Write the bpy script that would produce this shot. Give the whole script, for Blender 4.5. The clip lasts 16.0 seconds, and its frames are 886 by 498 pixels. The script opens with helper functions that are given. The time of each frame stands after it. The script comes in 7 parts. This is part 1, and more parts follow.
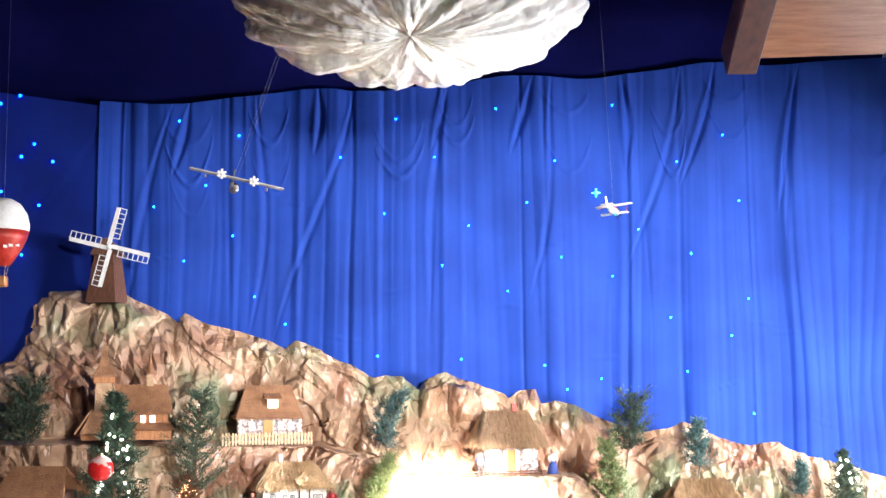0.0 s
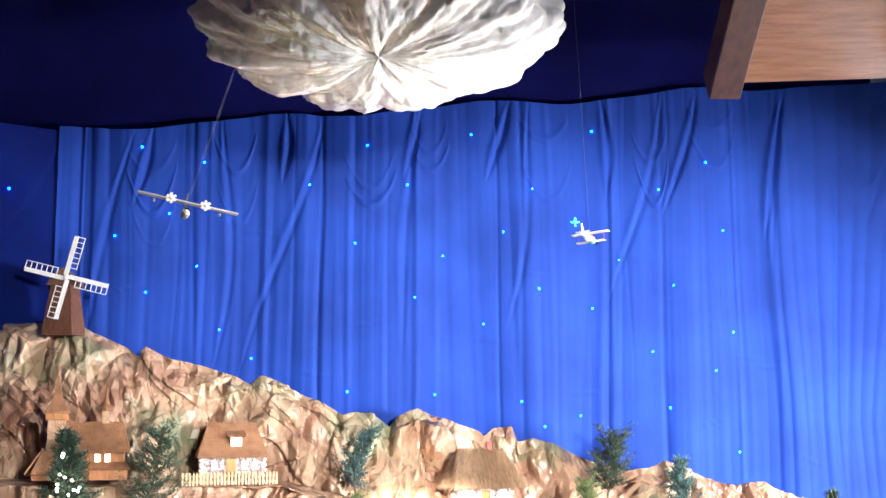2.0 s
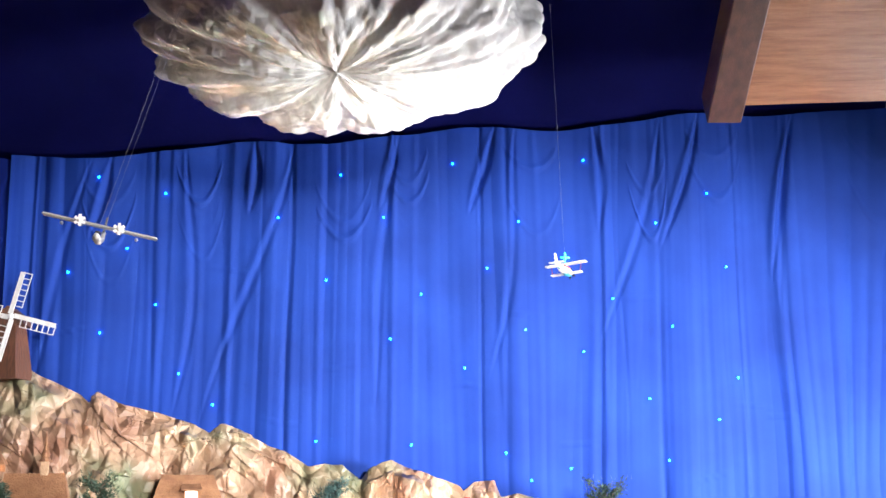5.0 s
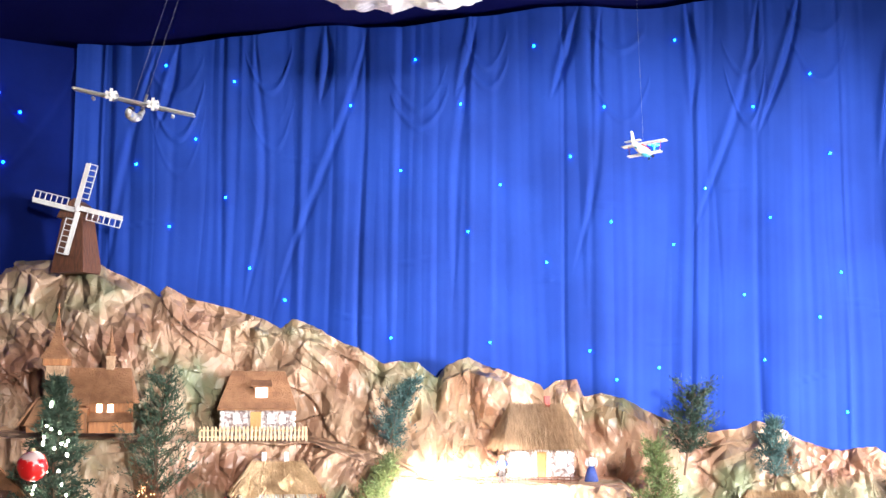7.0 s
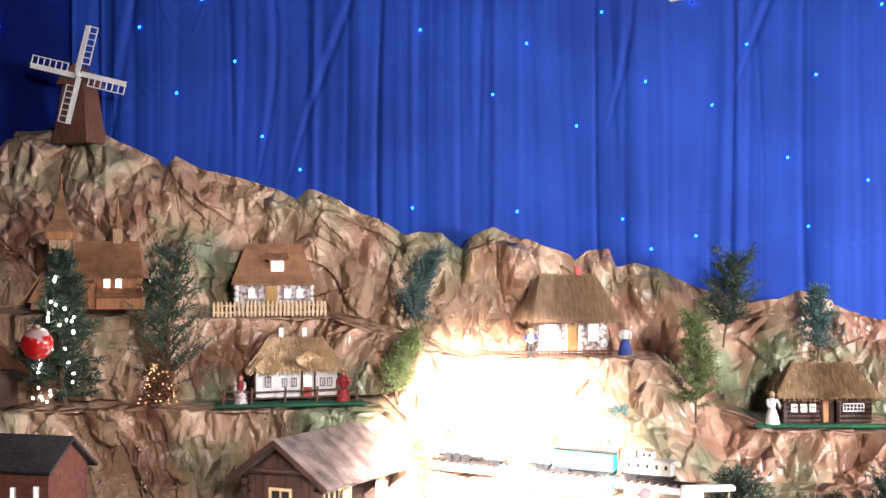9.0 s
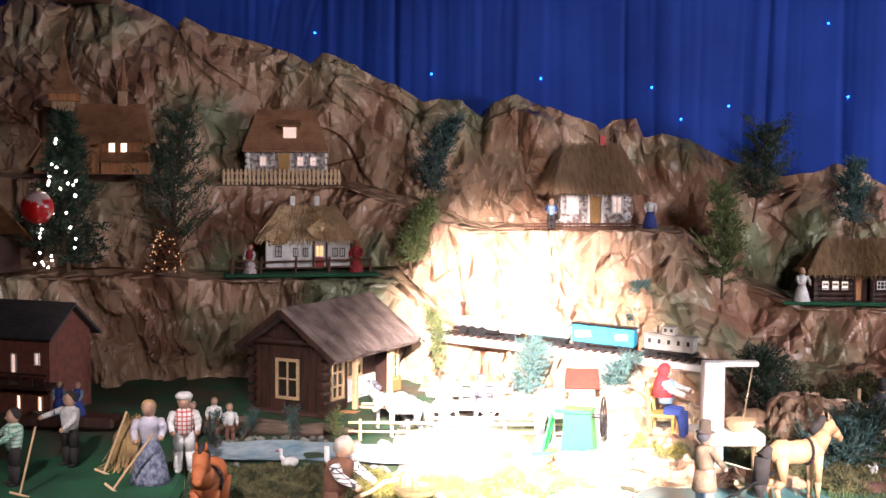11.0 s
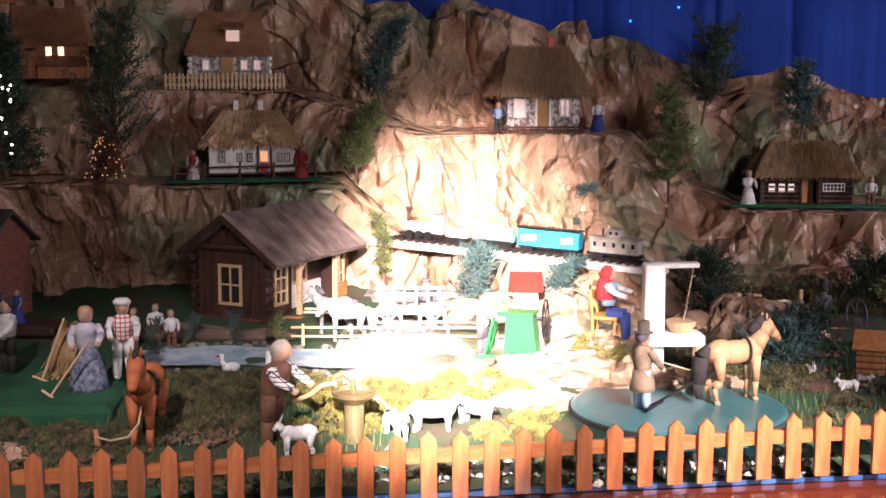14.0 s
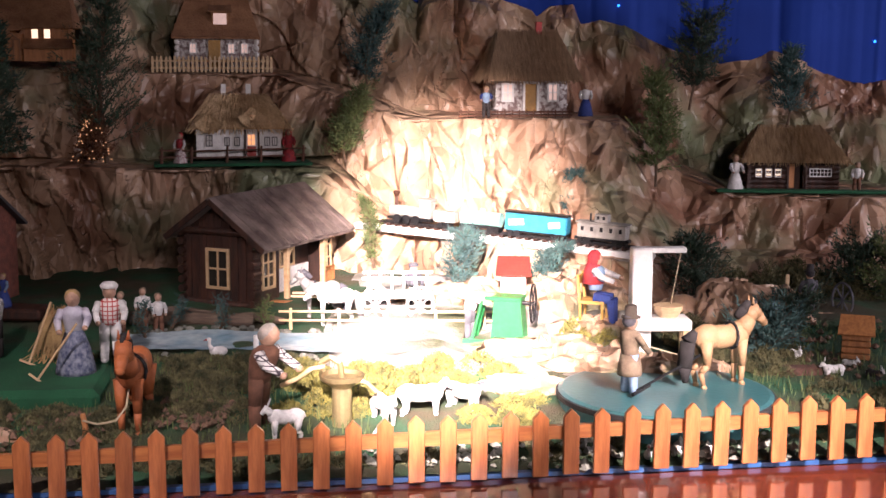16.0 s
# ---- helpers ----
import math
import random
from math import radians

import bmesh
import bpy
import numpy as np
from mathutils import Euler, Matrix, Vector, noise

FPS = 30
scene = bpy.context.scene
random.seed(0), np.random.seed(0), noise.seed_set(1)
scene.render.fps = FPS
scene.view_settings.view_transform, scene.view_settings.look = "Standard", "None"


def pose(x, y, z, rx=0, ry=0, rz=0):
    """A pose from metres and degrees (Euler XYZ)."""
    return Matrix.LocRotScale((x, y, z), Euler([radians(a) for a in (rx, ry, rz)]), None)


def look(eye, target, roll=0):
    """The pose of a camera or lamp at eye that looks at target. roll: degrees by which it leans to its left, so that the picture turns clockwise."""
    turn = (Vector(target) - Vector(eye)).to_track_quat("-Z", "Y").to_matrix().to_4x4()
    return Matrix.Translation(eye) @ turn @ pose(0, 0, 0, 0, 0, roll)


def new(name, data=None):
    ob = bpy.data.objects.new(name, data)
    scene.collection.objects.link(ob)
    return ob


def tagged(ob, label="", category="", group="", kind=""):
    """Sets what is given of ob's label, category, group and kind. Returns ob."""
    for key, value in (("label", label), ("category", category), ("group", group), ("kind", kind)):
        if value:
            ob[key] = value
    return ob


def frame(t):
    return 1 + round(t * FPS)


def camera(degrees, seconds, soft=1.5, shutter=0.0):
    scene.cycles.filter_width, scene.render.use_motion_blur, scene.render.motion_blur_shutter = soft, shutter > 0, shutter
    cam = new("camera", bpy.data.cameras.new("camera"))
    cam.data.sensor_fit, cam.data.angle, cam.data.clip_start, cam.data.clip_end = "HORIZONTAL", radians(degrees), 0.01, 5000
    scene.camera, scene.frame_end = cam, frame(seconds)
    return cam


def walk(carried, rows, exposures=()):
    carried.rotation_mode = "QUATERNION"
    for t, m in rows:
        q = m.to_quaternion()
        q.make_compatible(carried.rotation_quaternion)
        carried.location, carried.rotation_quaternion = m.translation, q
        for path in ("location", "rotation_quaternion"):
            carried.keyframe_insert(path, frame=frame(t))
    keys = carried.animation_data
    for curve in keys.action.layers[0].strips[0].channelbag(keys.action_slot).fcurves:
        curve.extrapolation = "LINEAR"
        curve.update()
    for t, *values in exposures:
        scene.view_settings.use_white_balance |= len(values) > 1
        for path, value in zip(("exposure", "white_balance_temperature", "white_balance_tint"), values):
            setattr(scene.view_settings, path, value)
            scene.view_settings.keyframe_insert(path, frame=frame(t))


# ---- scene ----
cam = camera(38.3, 16.0)
PATH = [
    (0, (-0.38, 0.295, 1.387), (-0.288, 2.28, 1.621), -0.4),
    (0.5, (-0.345, 0.387, 1.395), (-0.27, 2.369, 1.656), -0.5),
    (1, (-0.29, 0.454, 1.402), (-0.216, 2.433, 1.677), -0.5),
    (1.5, (-0.267, 0.505, 1.397), (-0.185, 2.484, 1.68), -0.4),
    (2, (-0.275, 0.579, 1.399), (-0.166, 2.556, 1.687), -0.4),
    (2.5, (-0.305, 0.672, 1.41), (-0.152, 2.643, 1.709), -0.5),
    (3, (-0.313, 0.734, 1.41), (-0.138, 2.703, 1.711), -0.7),
    (3.5, (-0.286, 0.81, 1.415), (-0.174, 2.781, 1.733), -0.4),
    (3.7, (-0.263, 0.848, 1.415), (-0.161, 2.816, 1.758), -0.3),
    (5.8, (0.209, 1.269, 1.401), (0.166, 3.235, 1.769), 0.3),
    (6, (0.236, 1.301, 1.398), (0.153, 3.266, 1.764), 0.5),
    (6.5, (0.259, 1.392, 1.378), (0.13, 3.357, 1.728), 0.3),
    (7, (0.204, 1.469, 1.369), (0.088, 3.453, 1.594), 0.3),
    (7.5, (0.153, 1.575, 1.364), (0.021, 3.562, 1.549), 0.4),
    (8, (0.128, 1.659, 1.355), (-0.013, 3.647, 1.529), 0.4),
    (8.5, (0.144, 1.733, 1.335), (0.014, 3.725, 1.452), -0.2),
    (9, (0.177, 1.809, 1.321), (0.025, 3.803, 1.363), -0.3),
    (9.2, (0.185, 1.838, 1.318), (0.008, 3.83, 1.331), -0.4),
    (11.5, (0.261, 2.05, 1.23), (0.054, 4.032, 1.068), 0.3),
    (12, (0.292, 2.055, 1.224), (0.101, 4.037, 1.032), 0.2),
    (12.5, (0.307, 2.068, 1.216), (0.142, 4.049, 0.994), 0.1),
    (13, (0.305, 2.072, 1.217), (0.149, 4.051, 0.97), 0.0),
    (13.5, (0.306, 2.073, 1.218), (0.155, 4.049, 0.954), 0.0),
    (14, (0.309, 2.075, 1.218), (0.157, 4.051, 0.943), 0.1),
    (14.5, (0.308, 2.077, 1.217), (0.153, 4.052, 0.935), 0.1),
    (15, (0.309, 2.074, 1.221), (0.162, 4.047, 0.932), 0.2),
    (15.5, (0.308, 2.073, 1.218), (0.172, 4.046, 0.924), 0.3),
    (16, (0.306, 2.073, 1.218), (0.175, 4.046, 0.919), 0.3),
]

EXPOSURES = [(0.0, 3.65, 6450, 12), (3.7, 3.75, 6450, 12), (5.8, 3.75, 6450, 12), (7.0, 3.65, 6450, 13), (8.0, 3.3, 6450, 15), (9.2, 2.5, 6500, 18),
             (11.3, 0.85, 6550, 26), (12.0, 0.55, 6600, 29), (16.0, 0.30, 6650, 31)]
walk(cam, [(t, look(eye, target, roll)) for t, eye, target, roll in PATH], EXPOSURES)

# ---- light: dim daylight from the right, strong warm spotlights on the stage, two added fills ----
world = bpy.data.worlds.new("hall_sky")
scene.world = world
world.use_nodes = True
wn = world.node_tree
bg = wn.nodes["Background"]
sky = wn.nodes.new("ShaderNodeTexSky")
sky.sky_type = "NISHITA"
sky.sun_disc = False
sky.sun_elevation, sky.sun_rotation = radians(35), radians(70)
wn.links.new(sky.outputs[0], bg.inputs[0])
bg.inputs[1].default_value = 0.1


def area(name, eye, target, sx, sy, watts, colour, spread=180):
    d = bpy.data.lights.new(name, "AREA")
    d.shape, d.size, d.size_y, d.energy, d.color = "RECTANGLE", sx, sy, watts, colour
    d.spread = radians(spread)
    ob = new(name, d)
    ob.matrix_world = look(eye, target)
    return tagged(ob, "area lamp for soft daylight in the hall", "light", kind="structure")


def spot(name, eye, target, degrees, blend, watts, colour, radius, narrow=1.0):
    d = bpy.data.lights.new(name, "SPOT")
    d.spot_size, d.spot_blend, d.energy, d.color, d.shadow_soft_size = radians(degrees), blend, watts, colour, radius
    ob = new(name, d)
    ob.matrix_world = look(eye, target) @ Matrix.Diagonal((narrow, 1, 1, 1))
    return tagged(ob, "unseen spot lamp aimed at the village", "light", kind="structure")


area("window_light", (4.55, 5.2, 1.5), (0.4, 7.1, 0.4), 0.9, 1.0, 20, (0.95, 0.97, 1.0), 98)
# added fill for general room light from behind, where no window is known
area("rear_fill", (2.6, -1.7, 2.95), (0.7, 7.2, 0.5), 1.0, 0.8, 13.5, (1.0, 0.96, 0.92), 54)
# added fill that lifts the dim dolls at the left; no known lamp
spot("left_fill", (-1.0, 2.9, 2.6), (-0.62, 5.42, 0.28), 36, 1.0, 330, (1.0, 0.94, 0.88), 0.08)
spot("spotlight", (0.15, 2.3, 2.0), (0.03, 6.34, 0.39), 26, 0.95, 6900, (1.0, 0.90, 0.80), 0.03, 0.64)
spot("spotlight_side", (1.9, 3.0, 1.9), (0.80, 5.40, 0.30), 23, 1.0, 1400, (1.0, 0.92, 0.84), 0.03)

# ---- tools ----
def fract_noise(x, y, seed=0):
    """Smooth value noise in -1..1 over arrays."""
    xi, yi = np.floor(x).astype(int), np.floor(y).astype(int)
    fx, fy = x - xi, y - yi
    fx, fy = fx * fx * (3 - 2 * fx), fy * fy * (3 - 2 * fy)

    def h(a, b):
        v = np.sin(a * 127.1 + b * 311.7 + seed * 74.7) * 43758.5453
        return (v - np.floor(v)) * 2 - 1

    return (h(xi, yi) * (1 - fx) + h(xi + 1, yi) * fx) * (1 - fy) + (h(xi, yi + 1) * (1 - fx) + h(xi + 1, yi + 1) * fx) * fy


def crease(u, v, scale, seed):
    """Crumpled-sheet relief: sharp straight creases in random directions, 0..1."""
    total = np.zeros_like(u)
    for k in range(4):
        a = seed * 1.7 + k * 2.31
        wx = fract_noise(u * scale * 0.6, v * scale * 0.6, seed + k) * 0.9
        w = (u * math.cos(a) + v * math.sin(a)) * scale * (1 + 0.35 * k) + wx
        w = w + fract_noise(u * scale * 0.35 + 9, v * scale * 0.35, seed + 20 + k)
        tri = np.abs((w - np.floor(w)) * 2 - 1)
        total += tri * (0.75 ** k) * (0.45 + 0.55 * fract_noise(u * scale * 0.5 + 3 * k, v * scale * 0.5, seed + 40 + k))
    return total / 2.0


def facets(u, v, scale, seed, bend=0.9):
    """Crumpled paper: flat tilted facets that meet in sharp creases, about 0..1."""
    x, y = u * scale, v * scale
    xi, yi = np.floor(x).astype(int), np.floor(y).astype(int)

    def h(a, b, k):
        w = np.sin(a * 127.1 + b * 311.7 + (seed + k) * 74.7) * 43758.5453
        return w - np.floor(w)

    best = np.full_like(x, -9.0)
    for i in (-1, 0, 1):
        for j in (-1, 0, 1):
            a, b = xi + i, yi + j
            dx, dy = x - a - h(a, b, 1), y - b - h(a, b, 2)
            best = np.maximum(best, h(a, b, 3) * 0.55 + (h(a, b, 4) - 0.5) * 1.5 * dx + (h(a, b, 5) - 0.5) * 1.2 * dy - bend * (dx * dx + dy * dy))
    return best


def obj(name, mesh, mat, parent=None, label=""):
    ob = new(name, mesh)
    if mat is not None:
        mesh.materials.append(mat)
    if parent is not None:
        ob.parent = parent
    if label:
        tagged(ob, label)
    return ob


def part(name, bm, mat, parent=None, label="", smooth=False):
    """Links a bmesh as one mesh object under a thing or a part."""
    me = bpy.data.meshes.new(name)
    bm.normal_update()
    bm.to_mesh(me)
    bm.free()
    if smooth:
        me.shade_smooth()
    return obj(name, me, mat, parent, label)


def thing(name, label, category, m=None, group="", kind=""):
    ob = new(name)
    ob.empty_display_size = 0.05
    if m is not None:
        ob.matrix_world = m
    return tagged(ob, label, category, group, kind)


def single(name, bm, mat, label, category, m=None, group="", kind="", smooth=False):
    ob = part(name, bm, mat, None, "", smooth)
    if m is not None:
        ob.matrix_world = m
    return tagged(ob, label, category, group, kind)


def box(bm, c, s, r=(0, 0, 0), bevel=0.0):
    m = pose(*c, *r) @ Matrix.Diagonal((s[0], s[1], s[2], 1))
    g = bmesh.ops.create_cube(bm, size=1.0, matrix=m)
    if bevel:
        es = list({e for v in g["verts"] for e in v.link_edges})
        bmesh.ops.bevel(bm, geom=es, offset=bevel, segments=1, affect="EDGES")
    return bm


def rod(bm, p0, p1, r0, r1=None, seg=8):
    p0, p1 = Vector(p0), Vector(p1)
    d = p1 - p0
    m = Matrix.Translation((p0 + p1) / 2) @ d.to_track_quat("Z", "Y").to_matrix().to_4x4()
    bmesh.ops.create_cone(bm, cap_ends=True, segments=seg, radius1=r0, radius2=r0 if r1 is None else r1, depth=d.length, matrix=m)
    return bm


def chain(bm, pts, r, seg=6):
    rs = r if isinstance(r, (list, tuple)) else [r] * len(pts)
    for i in range(len(pts) - 1):
        rod(bm, pts[i], pts[i + 1], rs[i], rs[i + 1], seg)
    return bm


def ball(bm, c, s, seg=10, r=(0, 0, 0)):
    s = s if isinstance(s, (list, tuple)) else (s, s, s)
    bmesh.ops.create_uvsphere(bm, u_segments=seg, v_segments=max(5, seg * 2 // 3), radius=1.0, matrix=pose(*c, *r) @ Matrix.Diagonal((*s, 1)))
    return bm


def prism(bm, poly, axis, a, b):
    """A polygon in a plane, drawn out along an axis from a to b."""
    def at(p, w):
        return {"x": (w, p[0], p[1]), "y": (p[0], w, p[1]), "z": (p[0], p[1], w)}[axis]
    lo, hi = [bm.verts.new(at(p, a)) for p in poly], [bm.verts.new(at(p, b)) for p in poly]
    n = len(poly)
    bm.faces.new(lo)
    bm.faces.new(hi[::-1])
    for i in range(n):
        bm.faces.new((lo[i], lo[(i + 1) % n], hi[(i + 1) % n], hi[i]))
    bmesh.ops.recalc_face_normals(bm, faces=bm.faces[:])
    return bm


def revolve(bm, profile, seg=16, c=(0, 0, 0)):
    rings = []
    for r, z in profile:
        rings.append([bm.verts.new((c[0] + r * math.cos(2 * math.pi * k / seg), c[1] + r * math.sin(2 * math.pi * k / seg), c[2] + z)) for k in range(seg)])
    for a, b in zip(rings, rings[1:]):
        for k in range(seg):
            bm.faces.new((a[k], a[(k + 1) % seg], b[(k + 1) % seg], b[k]))
    bm.faces.new(rings[0][::-1])
    bm.faces.new(rings[-1])
    return bm


def sheet(name, X, Y, Z, mat, smooth=True):
    """A grid of points (arrays n x m) as one mesh."""
    n, m = X.shape
    me = bpy.data.meshes.new(name)
    co = np.stack([X, Y, Z], -1).reshape(-1, 3)
    i = np.arange(n * m).reshape(n, m)
    f = np.stack([i[:-1, :-1], i[:-1, 1:], i[1:, 1:], i[1:, :-1]], -1).reshape(-1, 4)
    me.from_pydata(co.tolist(), [], f.tolist())
    me.update()
    if smooth:
        me.shade_smooth()
    return obj(name, me, mat)


def bm_new():
    return bmesh.new()


# ---- materials ----
def material(name, colour, rough=0.6, colour2=None, scale=12.0, fine=90.0, bump=0.15, metal=0.0, stretch=(1, 1, 1), amount=1.0, coat=0.0,
             vary=0.0, colour3=None, scale3=3.0, low=0.35, high=0.65, emit=None, trans=0.0, sub=0.0, sheen=0.0, bump_far=0.02):
    mat = bpy.data.materials.new(name)
    mat.use_nodes = True
    nt = mat.node_tree
    N, L = nt.nodes.new, nt.links.new
    b = nt.nodes["Principled BSDF"]
    b.inputs["Roughness"].default_value, b.inputs["Metallic"].default_value = rough, metal
    b.inputs["Coat Weight"].default_value = coat
    b.inputs["Transmission Weight"].default_value = trans
    b.inputs["Sheen Weight"].default_value = sheen
    tc, mp = N("ShaderNodeTexCoord"), N("ShaderNodeMapping")
    mp.inputs["Scale"].default_value = stretch
    L(tc.outputs["Object"], mp.inputs["Vector"])
    n1, n2 = N("ShaderNodeTexNoise"), N("ShaderNodeTexNoise")
    n1.inputs["Scale"].default_value, n1.inputs["Detail"].default_value = scale, 6
    n2.inputs["Scale"].default_value, n2.inputs["Detail"].default_value = fine, 4
    L(mp.outputs[0], n1.inputs["Vector"])
    L(mp.outputs[0], n2.inputs["Vector"])
    c2 = colour2 or tuple(c * 0.6 for c in colour)
    rp = N("ShaderNodeMapRange")
    rp.inputs["From Min"].default_value, rp.inputs["From Max"].default_value = low, high
    L(n1.outputs["Fac"], rp.inputs["Value"])
    mx = N("ShaderNodeMix")
    mx.data_type = "RGBA"
    mx.inputs[6].default_value, mx.inputs[7].default_value = (*colour, 1), (*c2, 1)
    L(rp.outputs[0], mx.inputs[0])
    out = mx.outputs[2]
    if colour3:
        n3, r3, m3 = N("ShaderNodeTexNoise"), N("ShaderNodeMapRange"), N("ShaderNodeMix")
        n3.inputs["Scale"].default_value, n3.inputs["Detail"].default_value = scale3, 3
        r3.inputs["From Min"].default_value, r3.inputs["From Max"].default_value = 0.52, 0.66
        L(mp.outputs[0], n3.inputs["Vector"])
        L(n3.outputs["Fac"], r3.inputs["Value"])
        m3.data_type = "RGBA"
        L(r3.outputs[0], m3.inputs[0])
        L(out, m3.inputs[6])
        m3.inputs[7].default_value = (*colour3, 1)
        out = m3.outputs[2]
    hs = N("ShaderNodeHueSaturation")
    v = N("ShaderNodeMapRange")
    v.inputs["To Min"].default_value, v.inputs["To Max"].default_value = 1 - 0.22 * amount, 1 + 0.22 * amount
    L(n2.outputs["Fac"], v.inputs["Value"])
    L(out, hs.inputs["Color"])
    if vary:
        oi, ad, mm = N("ShaderNodeObjectInfo"), N("ShaderNodeMapRange"), N("ShaderNodeMath")
        ad.inputs["To Min"].default_value, ad.inputs["To Max"].default_value = 1 - vary, 1 + vary
        L(oi.outputs["Random"], ad.inputs["Value"])
        mm.operation = "MULTIPLY"
        L(v.outputs[0], mm.inputs[0])
        L(ad.outputs[0], mm.inputs[1])
        L(mm.outputs[0], hs.inputs["Value"])
    else:
        L(v.outputs[0], hs.inputs["Value"])
    L(hs.outputs[0], b.inputs["Base Color"])
    bp = N("ShaderNodeBump")
    bp.inputs["Strength"].default_value, bp.inputs["Distance"].default_value = bump, bump_far
    L(n2.outputs["Fac"], bp.inputs["Height"])
    L(bp.outputs[0], b.inputs["Normal"])
    if emit:
        b.inputs["Emission Color"].default_value, b.inputs["Emission Strength"].default_value = (*emit[0], 1), emit[1]
    return mat


ROCK = material("painted_paper", (0.51, 0.345, 0.23), 0.34, (0.27, 0.135, 0.085), 2.6, 60, 0.05, colour3=(0.19, 0.205, 0.12), scale3=2.3, amount=0.5, low=0.38, high=0.62)
CURTAIN = material("blue_satin", (0.014, 0.056, 0.35), 0.7, (0.010, 0.040, 0.26), 2.2, 300, 0.04, amount=0.4)
CURTAIN.node_tree.nodes["Principled BSDF"].inputs["Specular IOR Level"].default_value = 0.15
NAVY = material("navy_cloth", (0.005, 0.006, 0.070), 1.0, (0.0032, 0.004, 0.045), 2, 200, 0.05)
NAVY.node_tree.nodes["Principled BSDF"].inputs["Specular IOR Level"].default_value = 0.04
CLOUD = material("crumpled_white_foil", (0.84, 0.84, 0.83), 0.42, (0.79, 0.79, 0.78), 5, 40, 0.12)
PINE = material("pine_boards", (0.36, 0.165, 0.075), 0.5, (0.25, 0.105, 0.045), 4, 30, 0.15, stretch=(1, 9, 9), vary=0.12)
BEAM = material("dark_beam", (0.09, 0.035, 0.02), 0.5, (0.05, 0.02, 0.012), 4, 30, 0.15, stretch=(6, 1, 6))
PICKET = material("varnished_picket", (0.46, 0.155, 0.055), 0.32, (0.27, 0.08, 0.028), 9, 60, 0.15, stretch=(9, 9, 1), vary=0.3, coat=0.3)
RAIL = material("varnished_rail", (0.46, 0.17, 0.055), 0.35, (0.30, 0.09, 0.03), 9, 60, 0.15, stretch=(1, 9, 9), coat=0.3)
LEDGE = material("polished_mahogany", (0.17, 0.035, 0.015), 0.13, (0.10, 0.02, 0.01), 4, 40, 0.03, stretch=(1, 8, 8), coat=0.5)
TURF = material("green_felt", (0.008, 0.12, 0.05), 0.95, (0.005, 0.07, 0.03), 6, 250, 0.5, amount=1.4)
EARTH = material("mossy_ground", (0.012, 0.085, 0.036), 0.95, (0.05, 0.05, 0.022), 6, 160, 0.7, colour3=(0.075, 0.06, 0.034), scale3=3.0, amount=1.5)
PLASTER = material("hall_plaster", (0.72, 0.70, 0.66), 0.8, (0.62, 0.60, 0.56), 2, 80, 0.1)
# for walls out of view: coloured dark so they bounce less light
DARKWALL = material("low_bounce_wall", (0.16, 0.10, 0.07), 0.7, (0.10, 0.06, 0.04), 4, 60, 0.1)
FLOOR = material("hall_tiles", (0.30, 0.22, 0.16), 0.4, (0.22, 0.16, 0.11), 3, 60, 0.05)


def crumpled(mat, scales, strength):
    """Adds fine paper creases to a material's relief."""
    nt = mat.node_tree
    b = nt.nodes["Principled BSDF"]
    for k, (sc, far) in enumerate(scales):
        tc, mp, vo, bp = (nt.nodes.new("ShaderNode" + n) for n in ("TexCoord", "Mapping", "TexVoronoi", "Bump"))
        mp.inputs["Scale"].default_value, mp.inputs["Rotation"].default_value = (1, 1, 0.5), (0.4 + k, 0.5, 0.3 + k)
        vo.feature = "DISTANCE_TO_EDGE"
        vo.inputs["Scale"].default_value = sc
        bp.inputs["Strength"].default_value, bp.inputs["Distance"].default_value = strength, far
        old = b.inputs["Normal"].links[0].from_socket
        nt.links.new(tc.outputs["Object"], mp.inputs["Vector"])
        nt.links.new(mp.outputs[0], vo.inputs["Vector"])
        nt.links.new(vo.outputs["Distance"], bp.inputs["Height"])
        nt.links.new(old, bp.inputs["Normal"])
        nt.links.new(bp.outputs[0], b.inputs["Normal"])


crumpled(ROCK, ((6.0, 0.11), (12.5, 0.045)), 0.85)
crumpled(CLOUD, ((9.0, 0.03), (17.0, 0.014)), 0.45)
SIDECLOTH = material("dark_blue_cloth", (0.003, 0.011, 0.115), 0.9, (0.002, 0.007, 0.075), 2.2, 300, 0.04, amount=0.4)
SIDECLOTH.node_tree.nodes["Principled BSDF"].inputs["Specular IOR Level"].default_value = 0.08


